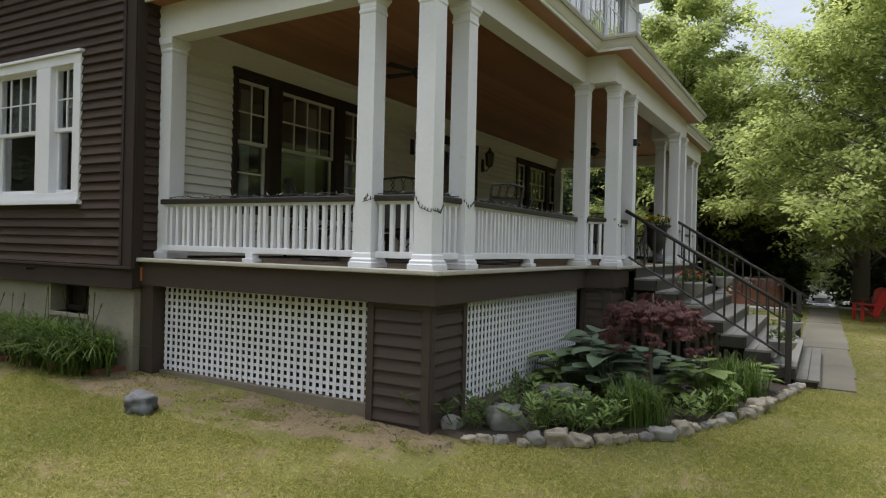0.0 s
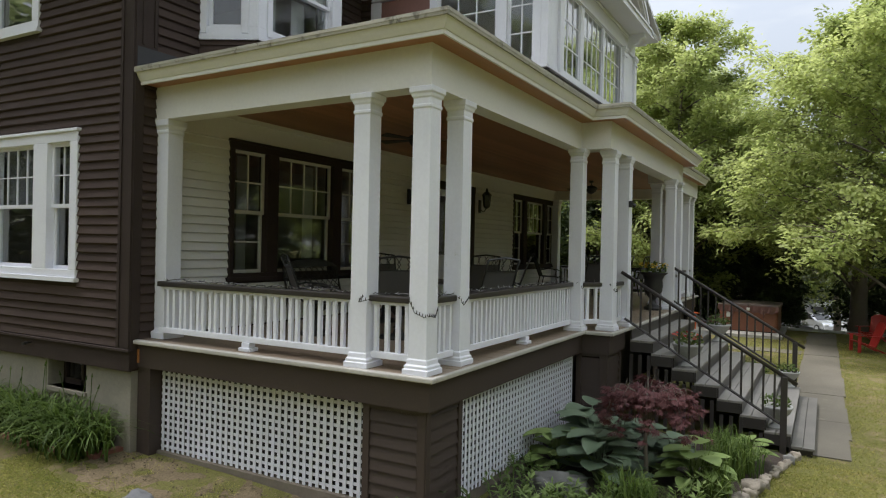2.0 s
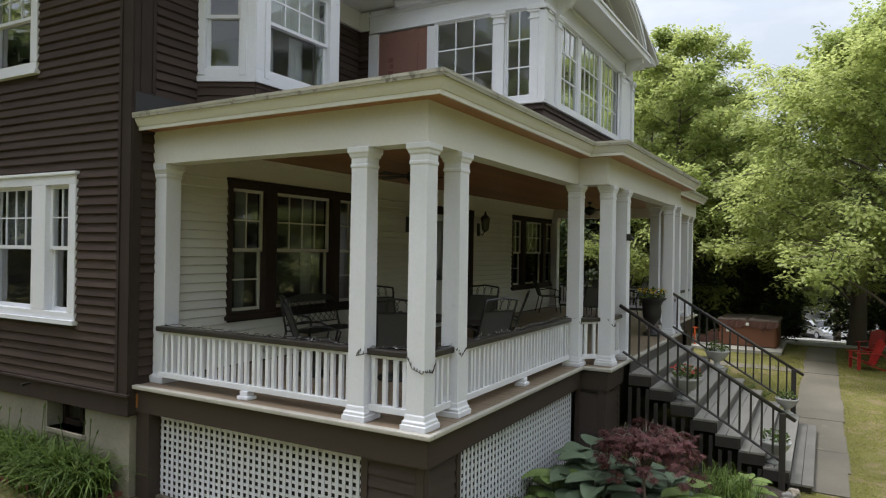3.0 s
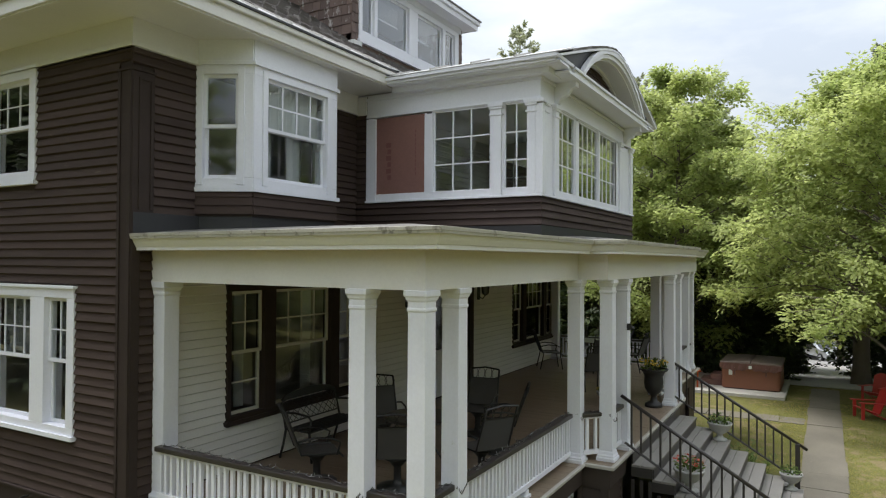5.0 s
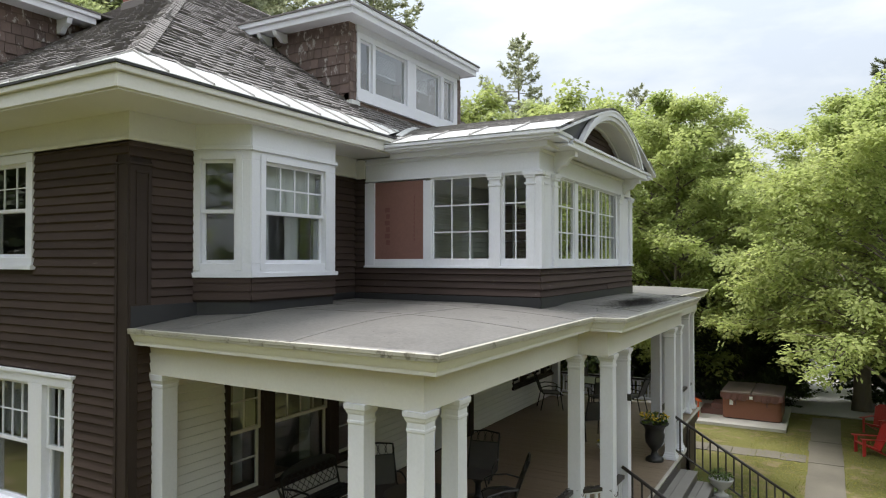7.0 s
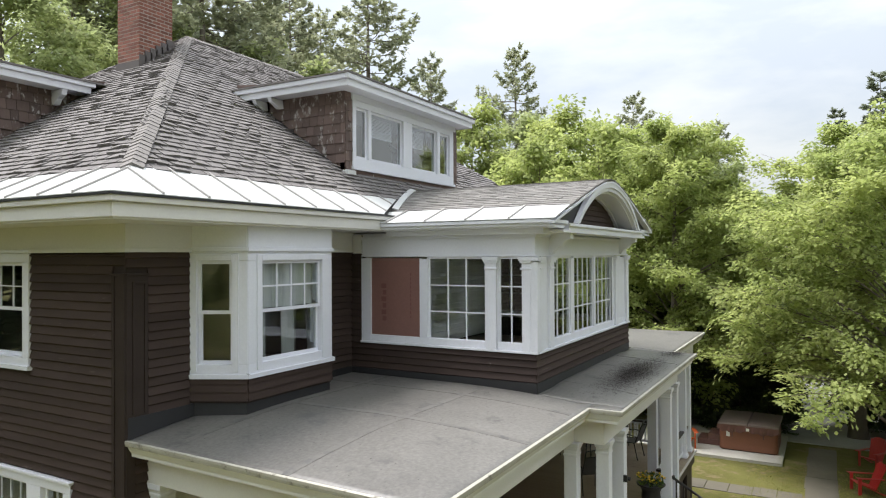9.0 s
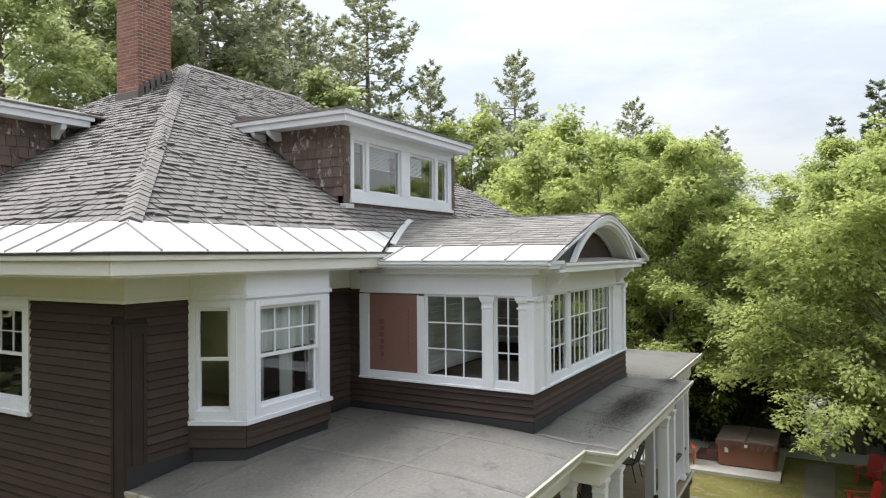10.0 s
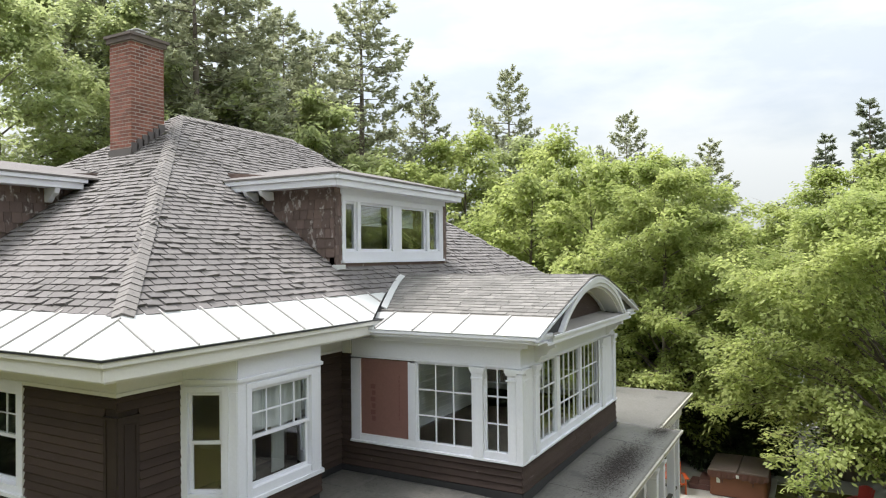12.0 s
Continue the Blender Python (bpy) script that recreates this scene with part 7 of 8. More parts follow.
part("shell", Geo().prism(rounded(tx0, ty0, tx1, ty1, .14), "z", tz + .03, tz + .80), TUB, tub, "brown moulded tub panels", bevel=.01)
part("base", Geo().prism(rounded(tx0 + .04, ty0 + .04, tx1 - .04, ty1 - .04, .12), "z", tz, tz + .04), DARK_METAL, tub)
part("rim", Geo().prism(rounded(tx0 - .03, ty0 - .03, tx1 + .03, ty1 + .03, .16), "z", tz + .80, tz + .86), TUB_COVER, tub, bevel=.012)
ym = (ty0 + ty1) / 2
for a, b in ((ty0 - .05, ym - .006), (ym + .006, ty1 + .05)):
    g = Geo().hexa([(tx0 - .05, a, tz + .865), (tx1 + .05, a, tz + .865), (tx1 + .05, b, tz + .865), (tx0 - .05, b, tz + .865)],
                   [(tx0 - .04, a + .01, tz + (.97 if a > ym else .94)), (tx1 + .04, a + .01, tz + (.97 if a > ym else .94)), (tx1 + .04, b - .01, tz + (.94 if a > ym else .97)), (tx0 - .04, b - .01, tz + (.94 if a > ym else .97))])
    c = part("cover", g, COVER_TOP, tub, "faded brown vinyl cover half", bevel=.02)
    n = 12
    top = [(tx0 - .058, a + (b - a) * k / n, tz + .90) for k in range(n + 1)]
    low = [(tx0 - .075 - .02 * math.sin(k * 2.1), a + (b - a) * k / n, tz + .72 - .07 * math.sin(math.pi * k / n) + .03 * math.sin(k * 1.7)) for k in range(n + 1)]
    gs = Geo().add(top + low + [(x + .02, y, z) for x, y, z in top + low], [(k, k + 1, n + 2 + k, n + 1 + k) for k in range(n)] + [(2 * n + 2 + k, 3 * n + 3 + k, 3 * n + 4 + k, 2 * n + 3 + k) for k in range(n)])
    part("skirt", gs, TUB_COVER, c, "draped reddish vinyl skirt")
    part("strap", Geo().box(tx0 - .085, (a + b) / 2 - .02, tz + .5, tx0 - .07, (a + b) / 2 + .02, tz + .75), TUB_COVER, c)
part("vent", Geo().box(tx0 - .012, ty1 - .36, tz + .48, tx0, ty1 - .24, tz + .66), WHITE_TAG, tub, "pale rectangular label plate")
part("buckle", Geo().box(tx0 - .10, ym - .05, tz + .74, tx0 - .08, ym + .05, tz + .84), WHITE_TAG, tub)
st = thing("tub_step", (21.5, .6, -.1), "dark brown two-tread tub step", "step")
part("lower_tread", Geo().box(21.0, .22, -.1, 21.9, .98, .10), TUB_COVER, st, bevel=.02)
part("upper_tread", Geo().box(21.0, .22, .10, 21.9, .62, .30), TUB_COVER, st, bevel=.02)


def adirondack(name, material, label):
    """A slatted garden chair at the origin that faces +x."""
    c = new(name)
    for s in (-1, 1):
        part("front_leg", Geo().box(.30, s * .30 - .02, 0, .40, s * .30 + .02, .56), material, c)
        part("rear_leg", Geo().hexa([(-.52, s * .27 - .02, 0), (-.40, s * .27 - .02, 0), (-.40, s * .27 + .02, 0), (-.52, s * .27 + .02, 0)], [(.28, s * .27 - .02, .33), (.38, s * .27 - .02, .38), (.38, s * .27 + .02, .38), (.28, s * .27 + .02, .33)]), material, c)
        part("arm", Geo().hexa([(-.38, s * .34 - .05, .53), (.46, s * .34 - .08, .56), (.46, s * .34 + .08, .56), (-.38, s * .34 + .05, .53)], [(-.38, s * .34 - .05, .555), (.46, s * .34 - .08, .585), (.46, s * .34 + .08, .585), (-.38, s * .34 + .05, .555)]), material, c, bevel=.008)
    for k in range(6):
        x = .36 - .10 * k
        part("seat_slat", Geo().box(x - .042, -.27, .36 - .035 * k, x + .042, .27, .38 - .035 * k), material, c)
    for k in range(7):
        y = -.255 + .085 * k
        top = 1.02 - .9 * y * y * 1.6
        part("back_slat", Geo().hexa([(-.20, y * .82 - .033, .18), (-.17, y * .82 - .033, .18), (-.17, y * .82 + .033, .18), (-.20, y * .82 + .033, .18)], [(-.50, y - .040, top), (-.475, y - .040, top), (-.475, y + .040, top), (-.50, y + .040, top)]), material, c)
    part("back_rail", Geo().box(-.40, -.33, .50, -.36, .33, .55), material, c)
    return tagged(c, label, "chair")


ch = adirondack("adirondack_chair", RED_PLASTIC, "red slatted garden chair on the lawn")
ch["group"] = "red chairs on the lawn"
ch.matrix_basis = pose(18.2, -4.14, -.19, 0, 0, 112) @ Matrix.Diagonal((.87, .87, .87, 1))
copy_thing(ch, pose(21.2, -4.45, -.2, 0, 0, 150))
copy_thing(ch, pose(18.5, -5.9, -.2, 0, 0, 100))
copy_thing(ch, pose(22.6, -5.9, -.2, 0, 0, 150))
oc = adirondack("adirondack_chair", ORANGE, "orange slatted garden chair on the patio slab")
oc.matrix_basis = pose(20.5, 1.35, -.10, 0, 0, 200)


def planter(name, prof, material, label, x, y, z, plants, seed, leaf=FERN, flower=None, s=1.0):
    """A pot turned from a profile, with soil and a leafy filling."""
    p = thing(name, (x, y, z), label, "planter")
    part("pot", Geo().lathe(x, y, [(r_ * s, z + h * s) for r_, h in prof], 20), material, p, smooth=True)
    rim, top = prof[-3][0] * s, z + prof[-3][1] * s
    r = np.random.RandomState(seed)
    a, q = r.uniform(0, 6.283, plants), np.sqrt(r.rand(plants)) * rim * 1.05
    c = np.stack([x + q * np.cos(a), y + q * np.sin(a), top + r.uniform(.0, .20, plants) * s * (1.2 - q / rim * .6)], 1)
    d = np.stack([np.cos(a) * .7, np.sin(a) * .7, r.uniform(.1, 1, plants)], 1) + r.normal(size=(plants, 3)) * .4
    part("foliage", blades("foliage", c, r.normal(size=(plants, 3)) + np.array([0, 0, 1.2]), d, r.uniform(.06, .12, plants) * s, r.uniform(.025, .05, plants) * s, leaf, .1), None, p)
    if flower:
        n = plants // 2
        a, q = r.uniform(0, 6.283, n), np.sqrt(r.rand(n)) * rim * 1.1
        c = np.stack([x + q * np.cos(a), y + q * np.sin(a), top + r.uniform(.08, .18, n) * s], 1)
        part("flowers", blades("flowers", c, r.normal(size=(n, 3)) * .5 + np.array([0, 0, 1]), r.normal(size=(n, 3)), .05 * s, .05 * s, flower), None, p)
    return p


URN_P = [(.16, 0), (.16, .05), (.13, .07), (.07, .10), (.05, .18), (.06, .21), (.10, .25), (.16, .34), (.175, .45), (.165, .56), (.20, .64), (.255, .68), (.265, .70), (.24, .70), (.20, .64), (.0, .62)]
BOWL_P = [(.15, 0), (.15, .03), (.10, .05), (.06, .09), (.06, .13), (.14, .18), (.21, .26), (.235, .33), (.25, .34), (.25, .37), (.22, .37), (.20, .33), (.0, .31)]
planter("urn_planter", URN_P, URN, "tall black urn with yellow flowers on the porch", 8.78, -.03, FZ, 160, 1, FERN, YELLOW, 1.08)
def step_z(k):
    return FZ - RISE * k


def step_y(k):
    return -.455 - RUN * (k - .5)


planter("stone_planter", BOWL_P, POT, "pale stone bowl planter with leafy plants", 9.0, step_y(3), step_z(3), 150, 2, FERN, None, .92)
planter("stone_planter", BOWL_P, POT, "pale stone bowl planter with small plants", 9.0, step_y(7) + .02, step_z(7), 110, 3, FERN, None, .80)
planter("stone_planter", BOWL_P, POT, "pale stone bowl planter with red flowers", 5.62, step_y(3), step_z(3), 150, 4, FERN, PINK, .92)
planter("stone_planter", BOWL_P, POT, "pale stone bowl planter beside the newel", 5.58, step_y(7) + .02, step_z(7), 120, 5, FERN, None, .85)
planter("stone_planter", BOWL_P, POT, "small flower pot on the porch floor", 8.75, 1.0, FZ, 90, 6, FERN, YELLOW, .55)
# cars on the street beyond
CAR_SILVER = paint("silver_car_paint", (0.55, 0.57, 0.60), 0.25, 0.04, 1, 30, 0.0, metal=.6)
CAR_WHITE = paint("white_car_paint", (0.78, 0.79, 0.80), 0.25, 0.04, 1, 30, 0.0)
CAR_RED = paint("red_car_paint", (0.42, 0.03, 0.03), 0.25, 0.04, 1, 30, 0.0)
CAR_GLASS = paint("dark_car_glass", (0.02, 0.022, 0.025), 0.08, 0.02, 1, 30, 0.0)
RUBBER = paint("black_tyre_rubber", (0.015, 0.015, 0.015), 0.8, 0.1, 3, 30, 0.1)


def car(x, y, z, material, label, turn):
    c = new("parked_car")
    side = [(-2.2, .35), (-2.25, .62), (-2.1, .82), (-1.55, .92), (-.95, 1.36), (.35, 1.42), (1.15, .98), (1.95, .84), (2.22, .60), (2.2, .32)]
    part("body", Geo().prism(side, "y", -.86, .86), material, c, bevel=.06)
    part("side_glass", Geo().prism([(-1.35, .95), (-.88, 1.30), (.30, 1.35), (.95, 1.0)], "y", -.875, .875), CAR_GLASS, c)
    part("windscreen", Geo().hexa([(1.12, -.7, 1.0), (1.16, -.7, 1.0), (1.16, .7, 1.0), (1.12, .7, 1.0)], [(.42, -.62, 1.41), (.46, -.62, 1.41), (.46, .62, 1.41), (.42, .62, 1.41)]), CAR_GLASS, c)
    for a in (-1.4, 1.35):
        for s in (-1, 1):
            w = part("wheel", Geo().tube([(a, s * .70, .32), (a, s * .89, .32)], .32, 18), RUBBER, c, smooth=False)
            part("rim", Geo().tube([(a, s * .885, .32), (a, s * .90, .32)], .20, 12), CAR_SILVER, w)
    for s in (-1, 1):
        part("headlight", Geo().box(2.1, s * .6 - .16, .62, 2.235, s * .6 + .16, .74), WHITE_TAG, c)
        part("tail_light", Geo().box(-2.26, s * .65 - .15, .66, -2.15, s * .65 + .15, .80), RED_PLASTIC, c)
    c.matrix_basis = pose(x, y, z, 0, 0, turn)
    return tagged(c, label, "car")


car(58.5, -2.5, ground_z(58.5, -3) + .05, CAR_SILVER, "silver saloon car parked on the street", 215)
car(69.5, -2.75, ground_z(69.5, -3) + .05, CAR_WHITE, "white saloon car parked on the street", 184)
car(77.0, -2.5, ground_z(77, -3) + .05, CAR_RED, "red car parked across the street", 96)
sign = tagged(part("tree_sign", Geo().box(25.17, -4.08, 1.86, 25.20, -3.82, 2.23), WHITE_TAG), "small white board fixed to a maple trunk", "sign")

# ---- things on the porch ----
def lattice_back(g, w, z0, z1, x, lean):
    """A crossed lattice between two heights on a leaning back."""
    n = 9
    for k in range(-n, n):
        for sgn in (-1, 1):
            pts = []
            for t in (0, .5, 1):
                y = -w / 2 + w * (k + (t if sgn > 0 else -t) * 3 + (0 if sgn > 0 else n)) / n * 1.0
                pts.append((x - lean * (z0 + (z1 - z0) * t - z0), max(-w / 2, min(w / 2, y)), z0 + (z1 - z0) * t))
            if abs(pts[0][1] - pts[-1][1]) > .04:
                g.tube(pts, .0055, 4)


def cast_bench():
    """A cast garden bench at the origin that faces -y; its width runs along x."""
    b = new("garden_bench")
    m = pose(0, 0, 0, 0, 0, -90)
    w = 1.25
    g = Geo(m)
    lattice_back(g, w - .06, .50, .84, -.22, .28)
    part("back_lattice", g, CAST, b)
    g = Geo(m).tube([(-.22, -w / 2, .42), (-.31, -w / 2, .80), (-.335, -w / 4, .90), (-.34, 0, .93), (-.335, w / 4, .90), (-.31, w / 2, .80), (-.22, w / 2, .42)], .018, 6)
    g.tube([(-.24, -w / 2, .50), (-.24, w / 2, .50)], .012, 5)
    part("back_frame", g, CAST, b, smooth=True)
    n = 12
    lo = [(-.312, -w / 2 + w * k / n, .83) for k in range(n + 1)]
    hi = [(-.335, -w / 2 + w * k / n, .84 + .11 * math.sin(math.pi * k / n) ** .6) for k in range(n + 1)]
    rim = lo + hi[::-1]
    k = len(rim)
    near = [(x + .014, y, z) for x, y, z in rim]
    g = Geo(m).add(rim + near, [(i, (i + 1) % k, k + (i + 1) % k, k + i) for i in range(k)] + [(i, k - 1 - i, k - 2 - i, i + 1) for i in range(n)] + [(k + i, k + i + 1, 2 * k - 2 - i, 2 * k - 1 - i) for i in range(n)])
    part("crest", g, CAST, b, "solid arched crest of the back")
    for k in range(7):
        part("seat_slat", Geo(m).box(-.22 + .068 * k, -w / 2, .415, -.175 + .068 * k, w / 2, .43), CAST, b)
    for s in (-1, 1):
        part("arm", Geo(m).tube([(-.28, s * w / 2, .66), (-.05, s * w / 2, .68), (.20, s * w / 2, .66), (.26, s * w / 2, .60), (.22, s * w / 2, .42)], .017, 6), CAST, b, smooth=True)
        part("leg", Geo(m).tube([(.22, s * w / 2, .42), (.25, s * w / 2, .2), (.27, s * w / 2, 0)], .019, 6), CAST, b, smooth=True)
        part("leg", Geo(m).tube([(-.22, s * w / 2, .42), (-.27, s * w / 2, .2), (-.33, s * w / 2, 0)], .019, 6), CAST, b, smooth=True)
    return tagged(b, "black cast metal bench with lattice back", "bench")


def sling_chair(name="patio_chair", rocker=True):
    """A high-backed sling chair at the origin that faces +x."""
    c = new(name)
    for s in (-1, 1):
        part("side_frame", Geo().tube([(-.46, s * .25, 1.02), (-.40, s * .25, .86), (-.25, s * .26, .45), (.24, s * .26, .43), (.29, s * .26, .38)], .016, 6), CAST, c, smooth=True)
        part("arm", Geo().tube([(-.30, s * .28, .62), (-.1, s * .30, .66), (.12, s * .30, .64), (.24, s * .30, .58), (.20, s * .29, .42)], .014, 6), CAST, c, smooth=True)
    part("seat", Geo().hexa([(-.25, -.24, .44), (.26, -.24, .415), (.26, .24, .415), (-.25, .24, .44)], [(-.25, -.24, .452), (.26, -.24, .427), (.26, .24, .427), (-.25, .24, .452)]), SLING, c)
    part("backrest", Geo().hexa([(-.25, -.24, .45), (-.237, -.24, .45), (-.237, .24, .45), (-.25, .24, .45)], [(-.405, -.24, .87), (-.392, -.24, .87), (-.392, .24, .87), (-.405, .24, .87)]), SLING, c)
    g = Geo().tube([(-.46, -.25, 1.02), (-.475, 0, 1.05), (-.46, .25, 1.02)], .015, 6).tube([(-.40, -.25, .87), (-.40, .25, .87)], .012, 5)
    for k in range(8):
        y = -.22 + .0629 * k
        g.tube([(-.405, y, .87), (-.435, y + (.05 if k % 2 else -.05), .95), (-.465, y, 1.03)], .006, 4)
    part("crest", g, CAST, c)
    if rocker:
        part("base", Geo().lathe(0, 0, [(.27, 0), (.27, .03), (.07, .06), (.05, .12), (.05, .28), (.12, .36), (.2, .40)], 14), CAST, c, smooth=True)
    else:
        for s in (-1, 1):
            part("leg", Geo().tube([(.22, s * .26, .43), (.28, s * .27, 0)], .014, 6), CAST, c)
            part("leg", Geo().tube([(-.22, s * .26, .44), (-.32, s * .27, 0)], .014, 6), CAST, c)
    return tagged(c, "dark metal patio chair with grey sling seat", "chair", "chairs on the porch")


bench = cast_bench()
bench.matrix_basis = pose(2.98, 3.62, FZ, 0, 0, 0)
c1 = sling_chair()
c1.matrix_basis = pose(1.75, 2.75, FZ, 0, 0, -38)
for x, y, a in ((3.60, 2.95, -132), (4.30, 1.32, 112), (3.02, .98, 62), (5.05, 2.05, -170), (2.10, 1.72, 32)):
    copy_thing(c1, pose(x, y, FZ, 0, 0, a))
tb = thing("patio_table", (3.1, 2.0, FZ), "round dark metal patio table", "table")
part("tabletop", Geo().lathe(3.1, 2.0, [(.0, FZ + .66), (.50, FZ + .66), (.52, FZ + .675), (.52, FZ + .69), (.50, FZ + .70), (0, FZ + .70)], 28), TABLE_TOP, tb)
for k in range(4):
    a = k * math.pi / 2 + .4
    part("leg", Geo().tube([(3.1 + .12 * math.cos(a), 2.0 + .12 * math.sin(a), FZ + .66), (3.1 + .15 * math.cos(a), 2.0 + .15 * math.sin(a), FZ + .35), (3.1 + .38 * math.cos(a), 2.0 + .38 * math.sin(a), FZ)], .016, 6), CAST, tb)
d1 = sling_chair("dining_chair", False)
d1["label"] = "black folding-framed dining chair"
d1.matrix_basis = pose(12.30, 3.48, FZ, 0, 0, -58)
for x, y, a in ((12.35, 2.1, 30), (13.8, 2.1, 150), (13.7, 3.1, 205), (12.95, 1.45, 85), (9.9, 1.6, 40)):
    copy_thing(d1, pose(x, y, FZ, 0, 0, a))
tb2 = thing("dining_table", (13.0, 2.6, FZ), "dark rectangular patio dining table", "table")
part("tabletop", Geo().box(12.5, 2.0, FZ + .70, 13.55, 3.15, FZ + .73), TABLE_TOP, tb2, bevel=.01)
for sx in (12.6, 13.45):
    for sy in (2.1, 3.05):
        part("leg", Geo().tube([(sx, sy, FZ + .70), (sx + (.08 if sx < 13 else -.08), sy, FZ + .35), (sx, sy, FZ)], .018, 6), CAST, tb2)


def lantern(x, y, z):
    l = thing("wall_lantern", (x, y, z), "black six-sided wall lantern", "lamp", "lanterns beside the door")
    part("wall_plate", Geo().box(x - .06, y - .03, z - .28, x + .06, y, z + .02), CAST, l, bevel=.01)
    part("bracket", Geo().tube([(x, y - .02, z - .2), (x, y - .12, z - .26), (x, y - .19, z - .16)], .012, 6), CAST, l)
    part("body", Geo().lathe(x, y - .19, [(.02, z - .18), (.06, z - .15), (.075, z - .13), (.095, z + .10), (.10, z + .11), (.10, z + .125)], 6), glass_lamp, l)
    g = Geo().lathe(x, y - .19, [(.115, z + .125), (.115, z + .14), (.06, z + .20), (.03, z + .22), (.03, z + .25), (.008, z + .30)], 6)
    for k in range(6):
        a = math.pi / 3 * k
        g.tube([(x + .077 * math.cos(a), y - .19 + .077 * math.sin(a), z - .13), (x + .098 * math.cos(a), y - .19 + .098 * math.sin(a), z + .12)], .006, 4)
    part("roof", g, CAST, l)


glass_lamp = paint("smoked_lantern_glass", (0.06, 0.06, 0.055), 0.15, 0.1, 4, 40, 0.0)
lantern(5.95, WY0 - .03, 3.72)
lantern(9.05, WY0 - .03, 3.72)


def fan(x, y):
    f = thing("ceiling_fan", (x, y, 4.36), "dark bronze ceiling fan with wooden blades", "fan", "ceiling fans on the porch")
    part("rod", Geo().lathe(x, y, [(.06, 4.36), (.05, 4.31), (.015, 4.30), (.015, 4.26), (.05, 4.24)], 12), CAST, f)
    part("motor", Geo().lathe(x, y, [(.06, 4.24), (.13, 4.21), (.15, 4.15), (.11, 4.09), (.07, 4.05), (.0, 4.02)], 16), CAST, f, smooth=True)
    for k in range(5):
        m = Matrix.Translation((x, y, 4.16)) @ Matrix.Rotation(k * 1.2566 + .3, 4, "Z") @ Matrix.Rotation(.2, 4, "X")
        part("blade", Geo(m).hexa([(.12, -.03, -.004), (.62, -.07, -.004), (.62, .07, -.004), (.12, .03, -.004)], [(.12, -.03, .004), (.62, -.07, .004), (.62, .07, .004), (.12, .03, .004)]), CAST, f)
    part("pull_chain", Geo().tube([(x, y, 4.03), (x, y, 3.70)], .004, 4), CAST, f)


fan(3.1, 2.1)
fan(11.4, 2.1)


# string of lights wound along the top rails
def string_lights(runs, label):
    r = random.Random(2)
    t = thing("string_lights", (runs[0][0][0], runs[0][0][1], 2.15), label, "string lights")
    g, gb = Geo(), Geo()
    for p, q in runs:
        p, q = Vector(p), Vector(q)
        n = max(3, int((q - p).length / .035))
        pts = []
        for i in range(n + 1):
            c = p.lerp(q, i / n)
            pts.append(tuple(c + Vector((r.uniform(-.04, .04), r.uniform(-.04, .04), r.uniform(-.005, .025)))))
            if i % 2 == 0:
                c2 = Vector(pts[-1])
                gb.tube([tuple(c2), tuple(c2 + Vector((r.uniform(-.03, .03), r.uniform(-.03, .03), r.uniform(.0, .035))))], [.004, .002], 4)
        g.tube(pts, .0045, 4)
    part("cord", g, DARK_METAL, t)
    part("bulbs", gb, PALE_BULB, t)


PALE_BULB = paint("clear_bulb_plastic", (0.35, 0.36, 0.36), 0.3, 0.1, 5, 40, 0.0)
string_lights([((.18, 1.0, 2.16), (.18, 3.8, 2.16)), ((.18, .3, 2.16), (.18, .77, 2.16)), ((.28, .195, 2.16), (.72, .195, 2.16)), ((.92, .195, 2.16), (4.3, .195, 2.16)), ((4.44, .03, 2.16), (4.66, -.15, 2.16))], "string of small lights wound on the porch rail")
g = Geo()
for pts in ([(.06, .80, 2.14), (.06, .86, 2.08), (.07, .70, 2.12)], [(.06, .30, 2.16), (.055, .22, 2.02), (.06, .12, 1.98), (.12, .085, 1.99), (.2, .085, 1.97), (.26, .09, 2.05)], [(.71, .12, 2.13), (.78, .09, 2.05), (.9, .095, 2.12)], [(4.6, -.3, 2.14), (4.68, -.37, 2.02), (4.8, -.37, 2.02), (4.85, -.3, 2.12)], [(4.3, .1, 2.15), (4.36, .02, 2.06), (4.48, .02, 2.12)]):
    g.tube(pts, .0038, 5)
    for p, q in zip(pts, pts[1:]):
        for u in (.2, .5, .8):
            c = [p[i] + (q[i] - p[i]) * u for i in range(3)]
            g.tube([tuple(c), (c[0] - .012, c[1] - .012, c[2] + .03)], [.006, .003], 4)
tagged(part("cord_loop", g, DARK_METAL), "dark cord looped round the porch columns", "cord")
# small things on the walls
tagged(part("speaker_bracket", Geo().cbox(5.36, -.40, 3.30, .05, .06, 3.40).tube([(5.40, -.38, 3.35), (5.42, -.46, 3.33)], .03, 8), CAST), "small black fixture on a porch column", "fixture")
tagged(part("orange_block", Geo().box(.02, 4.02, 1.18, .16, 4.07, 1.34), ORANGE_WOOD := paint("raw_orange_wood", (0.36, 0.14, 0.035), 0.8, 0.2, 3, 30, 0.2)), "piece of raw orange wood under the corner", "wood block")
g = Geo().tube([(WX0 - .10, 6.05, 1.26), (WX0 - .18, 6.0, 1.26)], .02, 8).tube([(WX0 - .03, 6.05, 1.26), (WX0 - .10, 6.05, 1.26)], .012, 6)
tagged(part("hose_tap", g, DARK_METAL), "small hose tap on the side wall", "tap")


